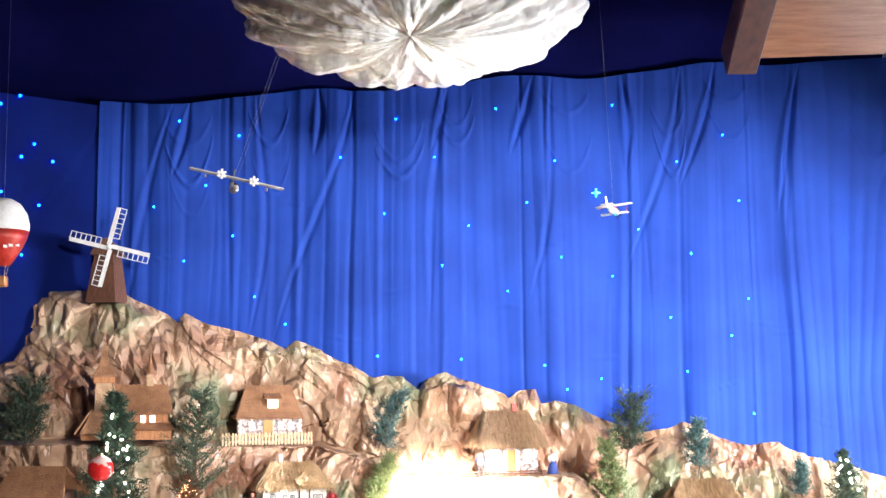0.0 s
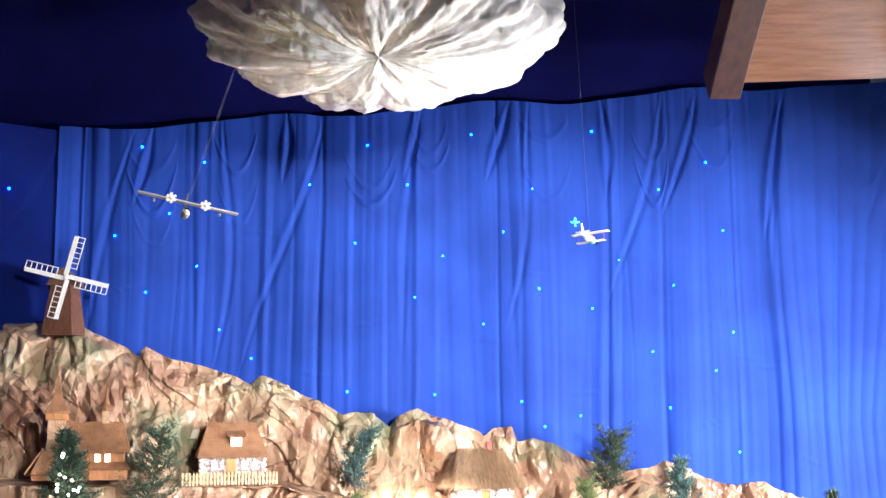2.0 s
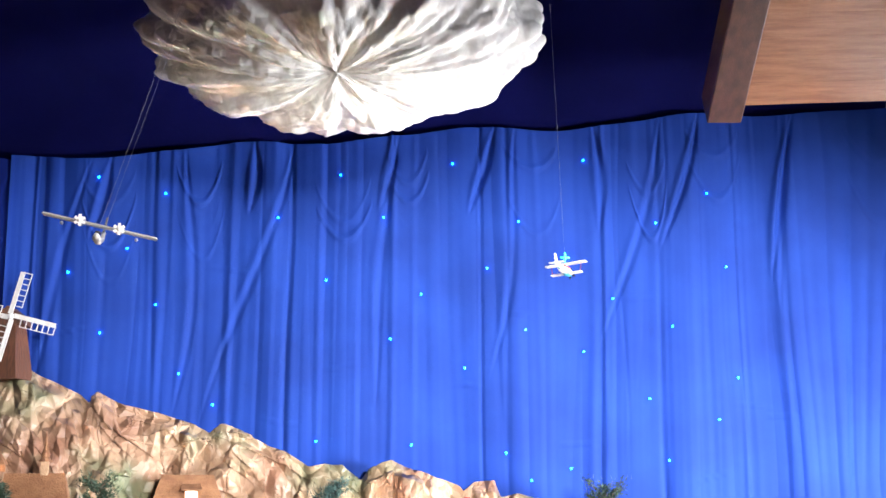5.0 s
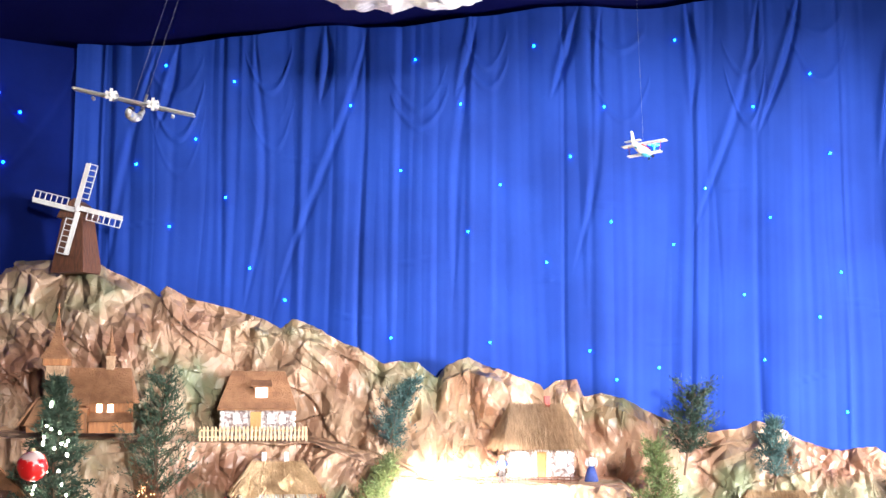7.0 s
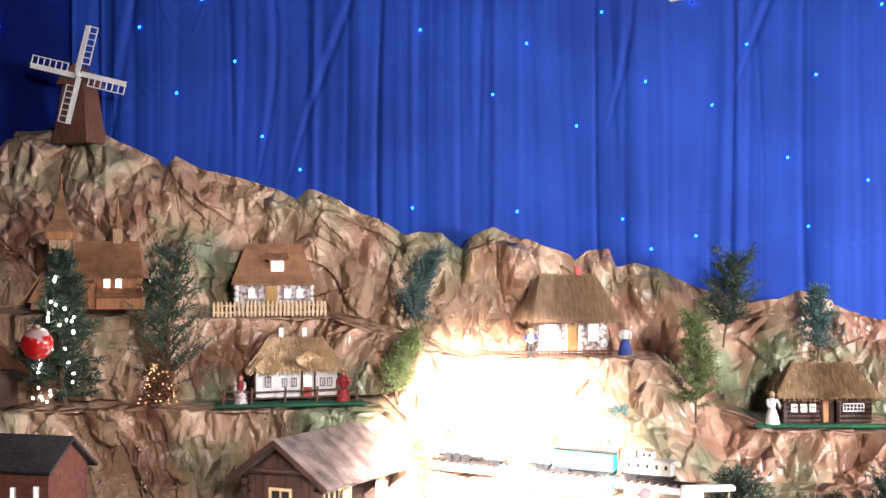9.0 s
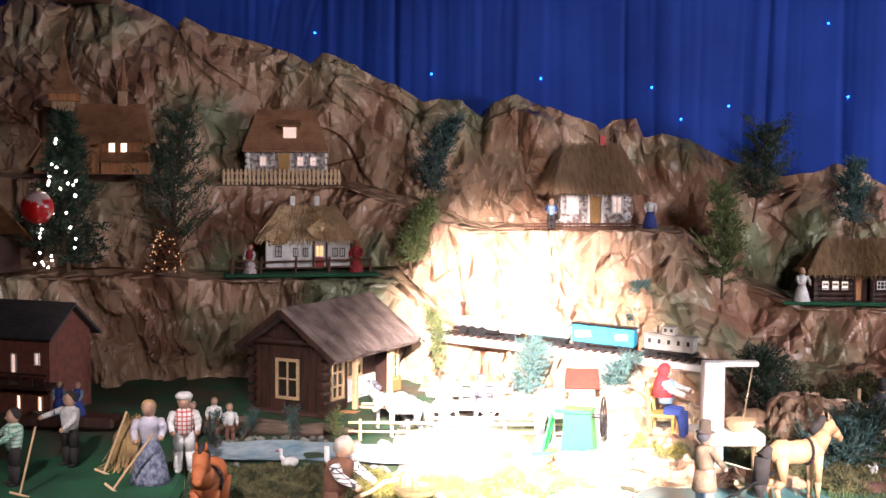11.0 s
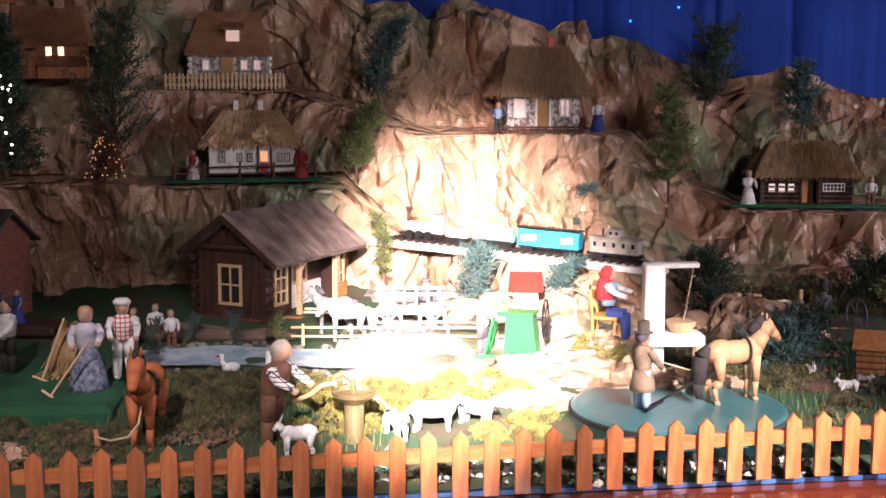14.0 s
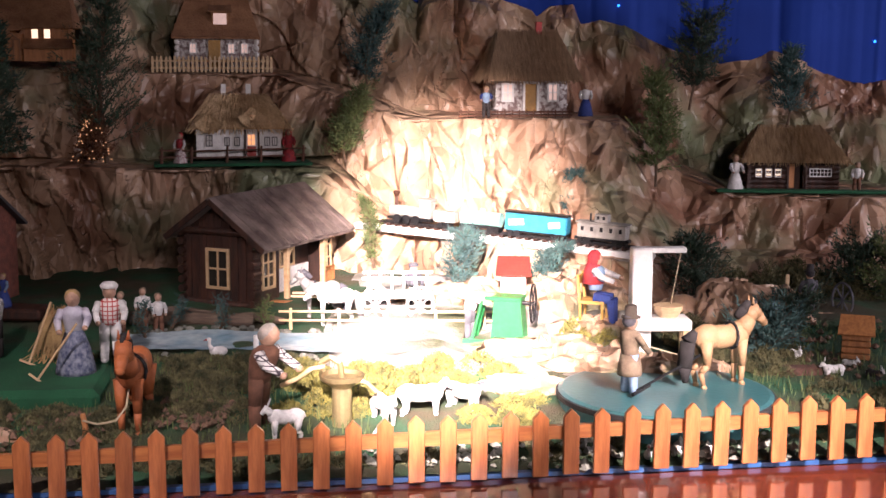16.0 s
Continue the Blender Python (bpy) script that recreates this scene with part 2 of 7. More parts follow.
def plaid(name, base, line, scale, rough=0.85):
    """Woven check of two stripe directions."""
    mat = material(name, base, rough)
    nt = mat.node_tree
    b = nt.nodes["Principled BSDF"]
    tc, mxm, rmp, mix = (nt.nodes.new("ShaderNode" + n) for n in ("TexCoord", "Math", "MapRange", "Mix"))
    waves = []
    for axis in ("X", "Z"):
        w = nt.nodes.new("ShaderNodeTexWave")
        w.bands_direction, w.wave_profile = axis, "SIN"
        w.inputs["Scale"].default_value, w.inputs["Distortion"].default_value = scale, 0.6
        nt.links.new(tc.outputs["Object"], w.inputs["Vector"])
        waves.append(w)
    mxm.operation = "MAXIMUM"
    nt.links.new(waves[0].outputs["Fac"], mxm.inputs[0])
    nt.links.new(waves[1].outputs["Fac"], mxm.inputs[1])
    rmp.inputs["From Min"].default_value, rmp.inputs["From Max"].default_value = 0.82, 0.92
    nt.links.new(mxm.outputs[0], rmp.inputs["Value"])
    mix.data_type = "RGBA"
    mix.inputs[6].default_value, mix.inputs[7].default_value = (*base, 1), (*line, 1)
    nt.links.new(rmp.outputs[0], mix.inputs[0])
    nt.links.new(mix.outputs[2], b.inputs["Base Color"])
    return mat


def paint(bm, k, start):
    """Gives the faces made since start the material slot k; returns the new count."""
    done = bm.faces.layers.int.get("painted") or bm.faces.layers.int.new("painted")
    for f in bm.faces:
        if not f[done]:
            f.material_index, f[done] = k, 1
    return len(bm.faces)


def slots(ob, mats):
    for m in mats[1:]:
        ob.data.materials.append(m)
    return ob

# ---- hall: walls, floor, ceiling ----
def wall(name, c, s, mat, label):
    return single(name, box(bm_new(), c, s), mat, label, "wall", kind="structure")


single("floor", box(bm_new(), (0.4, 3.0, -0.05), (9.2, 11.0, 0.1)), FLOOR, "brown tiled hall floor", "floor", kind="structure")
wall("wall_south", (0.4, -2.1, 2.3), (9.2, 0.2, 4.6), DARKWALL, "dark unseen end wall of the hall")
wall("wall_east", (4.9, 3.0, 2.3), (0.2, 10.0, 4.6), DARKWALL, "dark unseen side wall of the hall")
wall("wall_west", (-4.1, 3.0, 2.3), (0.2, 10.0, 4.6), DARKWALL, "dark unseen side wall behind the blue cloth")

# added out of view to block the rear area lamp from the curtain's top
wall("shade_panel", (0.4, 4.0, 3.8), (8.8, 0.15, 1.6), DARKWALL, "unseen dark panel that shades the curtain's top")

# back wall with an arched window at its right end
WX0, WX1, WZ0, WZ1 = 2.76, 3.88, 0.8, 2.60
back = thing("wall_north", "white plastered back wall with an arched window", "wall", kind="structure")
bm = bm_new()
box(bm, (-0.72, 8.1, 2.3), (6.96, 0.2, 4.6))
box(bm, (4.39, 8.1, 2.3), (1.02, 0.2, 4.6))
box(bm, (3.32, 8.1, 0.4), (1.12, 0.2, 0.8))
arch = [(WX0 + 0.56 - 0.56 * math.cos(math.pi * k / 16), WZ1 - 0.02 + 0.5 * math.sin(math.pi * k / 16)) for k in range(17)]
prism(bm, [(WX0, 4.6)] + arch + [(WX1, 4.6)], "y", 8.0, 8.2)
part("wall_plaster", bm, PLASTER, back)
GLOW = material("bright_daylight", (0.9, 0.95, 1.0), 0.9, emit=((0.86, 0.93, 1.0), 2.2))
FRAMEW = material("grey_window_paint", (0.30, 0.31, 0.32), 0.45)
win = thing("window_1", "tall arched window with grey bars and bright daylight", "window", kind="structure")
bm = bm_new()
for x in (WX0 + 0.015, WX0 + 0.37, WX0 + 0.75, WX1 - 0.015):
    box(bm, (x, 8.06, 1.69), (0.028, 0.06, 1.78))
for z in (0.82, 1.20, 1.76, 2.307):
    box(bm, (3.32, 8.06, z), (1.12, 0.05, 0.06))
chain(bm, [(x, 8.06, z - 0.02) for x, z in arch], 0.028, 6)
part("window_frame", bm, FRAMEW, win)
single("backdrop", box(bm_new(), (3.4, 8.6, 1.9), (2.4, 0.02, 3.4)), GLOW, "bright overcast daylight outside the window", "backdrop", kind="structure")

# ceiling: dark blue cloth, and a boarded slope at its right
ceil = single("ceiling", box(bm_new(), (0.4, 3.0, 4.65), (9.2, 11.0, 0.1)), NAVY, "dark navy cloth stretched under the ceiling", "ceiling", kind="structure")
u = np.linspace(-3.9, 2.7, 140)
v = np.linspace(2.2, 7.95, 110)
U, V = np.meshgrid(u, v)
top = 3.14 + 0.07 * (U + 1.5)
Z = top + 1.15 * np.clip((7.85 - V) / 1.3, 0, 1) ** 0.5 + 0.03 * fract_noise(U * 1.5, V * 0.8, 3) + 0.012 * fract_noise(U * 7, V * 1.2, 4)
tagged(sheet("ceiling_cloth", U, V, Z, NAVY), "sagging dark navy cloth above the stage", "cloth", kind="structure")

# boarded slope and its dark beam
A0, A1 = Vector((1.70, 7.25, 3.29)), Vector((2.58, 7.25, 3.325))
UPV = Vector((-0.02, -0.9, 0.55))
soffit = thing("soffit", "sloping ceiling of varnished pine boards", "ceiling", kind="structure")
d = (A1 - A0).normalized()
rows_n = 9
for k in range(rows_n):
    a = A0 + UPV * (k * 0.135)
    b = A0 + UPV * (k * 0.135 + 0.134)
    bm = bm_new()
    nrm = d.cross(UPV).normalized() * 0.02
    vs = [a, a + d * 0.9, b + d * 0.9, b]
    lo = [bm.verts.new(p) for p in vs]
    hi = [bm.verts.new(p - nrm) for p in vs]
    bm.faces.new(lo)
    bm.faces.new(hi[::-1])
    for i in range(4):
        bm.faces.new((lo[i], hi[i], hi[(i + 1) % 4], lo[(i + 1) % 4]))
    bmesh.ops.recalc_face_normals(bm, faces=bm.faces[:])
    part("board", bm, PINE, soffit)
for edge in (A0 + Vector((-0.085, -0.02, -0.03)), A1 + Vector((0.06, -0.02, -0.02))):
    bm = bm_new()
    p1 = edge + UPV * 1.3
    m = Matrix.Translation((edge + p1) / 2) @ (p1 - edge).to_track_quat("Z", "Y").to_matrix().to_4x4()
    bmesh.ops.create_cube(bm, size=1.0, matrix=m @ Matrix.Diagonal((0.17 if edge.x < 2 else 0.11, 0.2, (p1 - edge).length, 1)))
    bmesh.ops.bevel(bm, geom=bm.edges[:], offset=0.006, segments=1, affect="EDGES")
    single("ceiling_beam", bm, BEAM, "dark brown stained wooden beam beside the boards", "beam", kind="structure")
bm = bm_new()
a = A1 + Vector((0.115, 0.0, 0.02))
vs = [a, a + Vector((1.9, 0, 0.02)), a + Vector((1.9, 0, 0.02)) + UPV * 1.25, a + UPV * 1.25]
lo, hi = [bm.verts.new(p) for p in vs], [bm.verts.new(p + Vector((0, 0.02, 0.03))) for p in vs]
bm.faces.new(lo)
bm.faces.new(hi[::-1])
for i in range(4):
    bm.faces.new((lo[i], hi[i], hi[(i + 1) % 4], lo[(i + 1) % 4]))
bmesh.ops.recalc_face_normals(bm, faces=bm.faces[:])
single("ceiling_slope", bm, PLASTER, "white plastered slope of the ceiling beside the beam", "ceiling", kind="structure")

# ---- blue curtains ----
CY = 7.80


def curtain_relief(u, z, top, seed):
    """Folds of hung satin: gathered at the top edge, wide and soft below."""
    drop = top - z
    down = np.clip(drop / 2.6, 0, 1)
    lean = u + 0.05 * (1 - down) * np.sin(u * 3.1 + seed) + 0.02 * fract_noise(u * 2, z * 1.3, seed)
    f = 0.034 * fract_noise(lean * 3.2, z * 0.15, seed + 1) + 0.013 * fract_noise(lean * 8.0, z * 0.25, seed + 2) * (0.5 + 0.5 * (1 - down))
    # narrow standing pleats of the satin, stronger in some widths than in others
    band = 0.35 + 0.65 * np.clip(0.5 + fract_noise(u * 1.7, z * 0.3, seed + 5), 0, 1)
    f += band * (0.012 * np.abs(fract_noise(lean * 14.0, z * 0.22, seed + 6)) + 0.0035 * fract_noise(lean * 33.0, z * 0.5, seed + 7))
    # sewn seams
    for k in range(22):
        cx = -2.0 + 0.215 * k + 0.08 * math.sin(k * 4.1 + seed)
        w = 0.010 + 0.010 * abs(math.sin(k * 2.3))
        q = (u - cx - 0.03 * fract_noise(z * 1.1 + k, z * 0 + 0.5, k)) / w
        f += 0.012 * math.sin(k * 7.7 + seed) * np.exp(-q * q) * (0.35 + 0.65 * np.abs(fract_noise(z * 0.9 + 3 * k, z * 0, k)))
    # long slanting folds below the gathered top
    for k in range(15):
        cx = -1.75 + 0.31 * k + 0.13 * math.sin(k * 2.7 + seed)
        slant = 0.16 + 0.12 * math.sin(k * 1.9 + 0.6)
        length = 0.95 + 0.55 * math.sin(k * 3.3 + 1)
        s = np.clip(drop / length, 0, 1)
        q = (u - cx + slant * drop + 0.04 * np.sin(drop * 3 + k)) / (0.016 * np.sin(math.pi * np.clip(s, 0.05, 1)) + 0.006)
        fade = np.clip((1 - s) * 3, 0, 1) * np.clip(drop / 0.15, 0.2, 1) * (0.35 + 0.65 * abs(math.sin(k * 4.7)))
        f += fade * (0.011 * np.exp(-q * q) - 0.020 * np.exp(-((q - 1.7) * 1.1) ** 2))
    # slack swags hanging between the pins
    for k in range(8):
        cx = -1.55 + 0.56 * k + 0.12 * math.sin(k * 3.9)
        half = 0.10 + 0.05 * abs(math.sin(k * 1.7 + 1))
        w = (u - cx - 0.06 * drop) / half
        inside = np.clip(1 - w * w, 0, 1)
        for j in range(3):
            dz = drop - (0.10 + 0.13 * j) - (0.20 + 0.05 * j) * inside * (0.8 + 0.3 * math.sin(k + j))
            f += 0.011 * np.exp(-(dz / 0.018) ** 2) * inside ** 0.5 * (0.5 + 0.5 * math.sin(k * 2.2 + j * 1.9))
    # sideways crease marks from folding
    for k in range(18):
        cx, cz = -1.7 + 0.25 * k + 0.1 * math.sin(k * 5), 1.75 + 0.55 * math.sin(k * 2.2 + 1) + 0.3 * math.sin(k * 4.9)
        tilt_k = 0.25 * math.sin(k * 3.1)
        q = (z - cz - tilt_k * (u - cx) - 0.02 * np.sin((u - cx) * 11 + k)) / 0.005
        f += 0.006 * np.exp(-q * q) * np.exp(-((u - cx) / 0.075) ** 2)
    return f


u = np.linspace(-2.06, 2.70, 1300)
v = np.linspace(0, 1, 220)
U, V = np.meshgrid(u, v)
TOP = 3.17 + 0.07 * (U + 1.5) + 0.03 * np.abs(np.sin(U * 2.6)) * np.sin(U * 5.1)
Z = TOP + (0.4 - TOP) * V
UE = U + 0.135 * np.clip(Z - 1.65, -0.2, 2) * np.clip((U - 2.2) / 0.5, 0, 1)
Y = CY - curtain_relief(U, Z, TOP, 1.0)
tagged(sheet("curtain", UE, Y, Z, CURTAIN), "bright royal blue satin backdrop curtain with deep folds", "curtain", kind="structure")
v2 = np.linspace(7.80, 6.55, 420)
U, V = np.meshgrid(v2, v)
TOP = 3.13 + 0.0 * U
Z = TOP + (0.3 - TOP) * V
X = -2.06 - 1.5 * (7.8 - U) + 0.6 * curtain_relief((U - 6) * 1.0, Z, TOP, 4.0)
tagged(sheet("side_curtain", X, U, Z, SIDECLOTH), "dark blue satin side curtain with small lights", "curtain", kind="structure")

# ---- the crumpled mountain ----
RIDGE = [(-3.4, 1.5), (-2.7, 1.80), (-2.38, 1.97), (-2.28, 2.02), (-1.94, 2.017), (-1.80, 1.96), (-1.61, 1.877), (-1.567, 1.835), (-1.51, 1.872), (-1.38, 1.818), (-1.22, 1.787), (-1.04, 1.725), (-0.948, 1.675), (-0.885, 1.719),
         (-0.727, 1.655), (-0.57, 1.587), (-0.455, 1.515), (-0.37, 1.53), (-0.275, 1.51), (-0.182, 1.446), (-0.138, 1.495), (-0.027, 1.531), (0.17, 1.47), (0.312, 1.419), (0.334, 1.392), (0.389, 1.431), (0.487, 1.439),
         (0.523, 1.358), (0.606, 1.375), (0.714, 1.346), (0.885, 1.269), (1.12, 1.192), (1.25, 1.209), (1.33, 1.245), (1.46, 1.20), (1.57, 1.15), (1.73, 1.105), (1.89, 1.12), (2.01, 1.067), (2.36, 0.97), (2.75, 0.85)]
# x, foot y z, lower shelf front y z, lower shelf back y z, upper shelf front y z, upper shelf back y z
STATIONS = [
    (-3.4, 6.60, 0.25, 6.55, 0.80, 6.80, 0.82, 6.90, 1.17, 7.20, 1.19),
    (-1.95, 6.72, 0.25, 6.60, 0.80, 6.86, 0.82, 6.90, 1.17, 7.26, 1.19),
    (-1.42, 6.90, 0.28, 6.84, 0.79, 7.05, 0.81, 7.06, 1.15, 7.30, 1.18),
    (-1.25, 7.00, 0.28, 6.88, 0.78, 7.22, 0.79, 7.30, 1.14, 7.62, 1.155),
    (-0.75, 7.08, 0.28, 7.00, 0.77, 7.34, 0.79, 7.40, 1.14, 7.66, 1.155),
    (-0.5, 7.10, 0.30, 7.12, 0.74, 7.34, 0.80, 7.42, 1.05, 7.52, 1.10),
    (-0.2, 6.98, 0.36, 7.02, 0.55, 7.16, 0.56, 7.24, 0.96, 7.44, 1.00),
    (0.0, 6.90, 0.36, 6.92, 0.54, 7.06, 0.55, 7.20, 0.97, 7.52, 0.985),
    (0.35, 6.72, 0.36, 6.78, 0.52, 6.92, 0.53, 7.18, 0.97, 7.60, 0.985),
    (0.68, 6.52, 0.34, 6.54, 0.50, 6.76, 0.51, 7.20, 0.95, 7.60, 0.98),
    (0.92, 6.60, 0.32, 6.74, 0.48, 6.90, 0.50, 7.20, 0.76, 7.36, 0.80),
    (1.12, 6.70, 0.32, 6.88, 0.48, 6.95, 0.50, 7.04, 0.69, 7.50, 0.715),
    (1.7, 6.75, 0.32, 6.88, 0.48, 6.92, 0.50, 7.02, 0.69, 7.50, 0.715),
    (2.1, 6.75, 0.32, 6.88, 0.46, 6.92, 0.48, 7.02, 0.60, 7.40, 0.65),
    (2.75, 6.75, 0.30, 6.88, 0.42, 6.92, 0.44, 7.02, 0.55, 7.40, 0.60)]
RIDGE_Y = 7.68
nx = 1000
xs = np.linspace(-3.3, 2.72, nx)
S = np.array(STATIONS)
ctrl = [np.interp(xs, S[:, 0], S[:, k]) for k in range(1, 11)]
rz = np.interp(xs, [r[0] for r in RIDGE], [r[1] for r in RIDGE])
rz = rz + 0.014 * (facets(xs, 0 * xs + 0.5, 9.0, 61, 0.5) - 0.35)
wide = np.ones(121) / 121
lump = rz - np.convolve(np.pad(rz, 60, mode="edge"), wide, mode="valid")
ys_c = [ctrl[0], ctrl[2], ctrl[4], ctrl[6], ctrl[8], 0 * xs + RIDGE_Y - 0.05, 0 * xs + RIDGE_Y, 0 * xs + RIDGE_Y + 0.05]
zs_c = [ctrl[1], ctrl[3], ctrl[5], ctrl[7], ctrl[9], rz - 0.06, rz, rz - 0.12]
seg_n = [80, 36, 90, 44, 170, 16, 16, 16]
cols_y, cols_z = [], []
for k in range(7):
    w = np.linspace(0, 1, seg_n[k], endpoint=False)[:, None]
    cols_y.append(ys_c[k] + (ys_c[k + 1] - ys_c[k]) * w)
    cols_z.append(zs_c[k] + (zs_c[k + 1] - zs_c[k]) * w)
MY, MZ = np.concatenate(cols_y), np.concatenate(cols_z)
MX = np.repeat(xs[None, :], MY.shape[0], 0)
arc = np.concatenate([np.zeros((1, nx)), np.cumsum(np.hypot(np.diff(MY, axis=0), np.diff(MZ, axis=0)), 0)])
# facing away from the slope
gy, gz = np.gradient(MY, axis=0), np.gradient(MZ, axis=0)
gl = np.hypot(gy, gz) + 1e-9
ny, nz = -gz / gl, gy / gl
steep = np.clip(gz / gl, 0, 1)
W = MZ * 0.85 + MY * 0.5
wu = MX + 0.20 * fract_noise(MX * 1.3, W * 1.3, 31) + 0.05 * fract_noise(MX * 4, W * 4, 33) + 0.25 * W
wv = W + 0.20 * fract_noise(MX * 1.3 + 7, W * 1.3, 32) + 0.05 * fract_noise(MX * 4, W * 4, 34) - 0.2 * MX
# broad boulders of stuffed paper
rel = 0.13 * (facets(wu, wv * 0.8, 3.4, 2, 0.35) - 0.35) - 0.11 * (facets(wu * 1.1 + 4, wv * 0.7, 5.6, 5, 0.3) - 0.35)
# long straight folds that run down and aslant
rel += 0.09 * (facets(wu + 0.5 * wv, wv * 0.34 - 0.2 * wu, 9.5, 14, 0.25) - 0.35) - 0.075 * (facets(wu - 0.6 * wv, wv * 0.36 + 0.25 * wu, 12.5, 17, 0.25) - 0.35)
rel += 0.034 * (facets(wu + 0.3 * wv, wv * 0.6, 19, 9, 0.25) - 0.35) - 0.022 * (facets(wu - 0.3 * wv, wv * 0.7, 27, 19, 0.25) - 0.35)
# the summit lumps bulge towards the visitors
rel += 0.9 * lump[None, :] * np.clip((MZ - (rz[None, :] - 0.30)) / 0.25, 0, 1)
rel *= 0.08 + 0.92 * steep ** 2
rel = np.clip(rel, -0.13, 0.11)
MY, MZ = MY + ny * rel, MZ + nz * rel * 0.5
MX = MX + 0.03 * (crease(MX + 5, MZ, 4.5, 12) - 0.4) * steep
tagged(sheet("mountain", MX, MY, MZ, ROCK), "crumpled paper mountain painted tan, brown and green", "mountain", kind="structure")

# ---- ground of the stage ----
GROUND_Y0 = 4.7


def ground_z(x, y):
    return 0.205 + 0.135 * np.clip((y - 5.15) / 1.2, 0, 1) + 0.03 * np.clip((y - 6.3) / 0.5, 0, 1)


U, V = np.meshgrid(np.linspace(-3.3, 2.72, 300), np.linspace(0, 1, 150))
V = (4.87 + 0.214 * (U + 0.766)) * (1 - V) + 7.3 * V
Z = ground_z(U, V) + 0.008 * fract_noise(U * 5, V * 5, 2) + 0.004 * fract_noise(U * 17, V * 17, 3)
tagged(sheet("ground", U, V, Z, EARTH), "mossy stage ground of the miniature village", "ground", kind="structure")

U, V = np.meshgrid(np.linspace(-0.36, 0.66, 160), np.linspace(5.74, 6.95, 170))
edge = np.minimum(np.minimum(U + 0.36, 0.66 - U) / 0.12, np.minimum(V - 5.74, 6.95 - V) / 0.12) + 0.5 * fract_noise(U * 9, V * 9, 7)
Z = ground_z(U, V) + 0.016 * np.clip(edge, -1, 1) + 0.03 * (facets(U, V, 6, 51, 0.6) - 0.35) - 0.02 * (facets(U + 3, V, 11, 52, 0.6) - 0.35)
PALE = material("pale_paper_ground", (0.36, 0.35, 0.33), 0.7, (0.19, 0.18, 0.16), 7, 80, 0.3, colour3=(0.07, 0.08, 0.04), scale3=5.0)
tagged(sheet("pale_ground", U, V, Z, PALE), "pale crumpled paper ground at the village centre", "ground", kind="structure")

# ---- picket fence in front ----
F0, F1 = Vector((-0.766, 4.835, 0.355)), Vector((1.015, 5.216, 0.385))
FSTEP = (F1 - F0) / 24
FYAW = math.degrees(math.atan2(FSTEP.y, FSTEP.x))
fence = thing("picket_fence", "varnished orange-brown picket fence before the stage", "fence", pose(F0.x, F0.y, 0.19, 0, 0, FYAW))
FL = Vector((FSTEP.x, FSTEP.y)).length
h = 0.165
pm = bm_new()
prism(pm, [(-0.0195, 0), (0.0195, 0), (0.0195, h - 0.02), (0.0, h), (-0.0195, h - 0.02)], "y", -0.007, 0.007)
bmesh.ops.bevel(pm, geom=pm.edges[:], offset=0.0015, segments=1, affect="EDGES")
pmesh = bpy.data.meshes.new("picket")
pm.to_mesh(pmesh)
pm.free()
pmesh.materials.append(PICKET)
rnd = random.Random(4)
for i in range(-7, 36):
    p = new("picket", pmesh)
    p.parent = fence
    p.matrix_basis = pose(FL * (i - 1 + 1), 0, FSTEP.z * i + rnd.uniform(-0.002, 0.002), 0, rnd.uniform(-0.7, 0.7), rnd.uniform(-2, 2))
bm = bm_new()
prism(bm, [(-0.55, 0.088 - 0.009), (2.75, 0.088 + 0.044), (2.75, 0.121 + 0.044), (-0.55, 0.121 - 0.009)], "y", 0.0075, 0.0225)
part("rail", bm, RAIL, fence)

# polished ledge under and before the fence
bm = bm_new()
box(bm, (0.9, -0.42, -0.03), (5.2, 0.98, 0.05), bevel=0.006)
led = single("ledge", bm, LEDGE, "polished dark red wooden ledge before the fence", "ledge", pose(F0.x, F0.y, 0.197, 0, 0, FYAW), kind="structure")
bm = bm_new()
box(bm, (0.9, -0.85, -0.2), (5.2, 0.03, 0.3))
part("ledge_front", bm, LEDGE, led)

# ---- paper cloud ----
nu, nv = 420, 200
A, B = np.meshgrid(np.linspace(0, 2 * math.pi, nu), np.linspace(0.001, math.pi, nv))
# pole of the pleats points down and towards the visitors
pleat = 0.085 * np.abs(np.sin(A * 6.5 + 0.7 * np.sin(B * 2.2) + 0.8 * np.sin(A * 2))) + 0.035 * np.abs(np.sin(A * 13 + 1.5 * np.sin(B * 2.5))) + 0.016 * np.abs(np.sin(A * 25 + 3 * np.sin(B * 3 + A)))
R = 1 + pleat * np.clip(np.sin(B) * 1.4, 0, 1) - 0.10 * np.exp(-(B / 0.16) ** 2)
ax, ay, az = np.cos(A) * np.sin(B), np.sin(A) * np.sin(B), np.cos(B)
wrap = np.minimum(A, 2 * math.pi - A)
R = R + 0.11 * (facets(wrap * 1.0, B * 0.5, 3.0, 21, 0.5) - 0.35) - 0.07 * (facets(wrap * 1.2 + 3, B * 0.9, 4.0, 23, 0.5) - 0.35) + 0.05 * (facets(wrap, B, 9.0, 25, 0.6) - 0.35)
lx, ly, lz = R * ax * 0.79, R * ay * 0.425, R * az * 0.465
tilt = radians(137)
wy, wz = ly * math.cos(tilt) - lz * math.sin(tilt), ly * math.sin(tilt) + lz * math.cos(tilt)
cl = sheet("paper_cloud", -0.25 + lx, 6.54 + wy, 3.43 + wz, CLOUD)
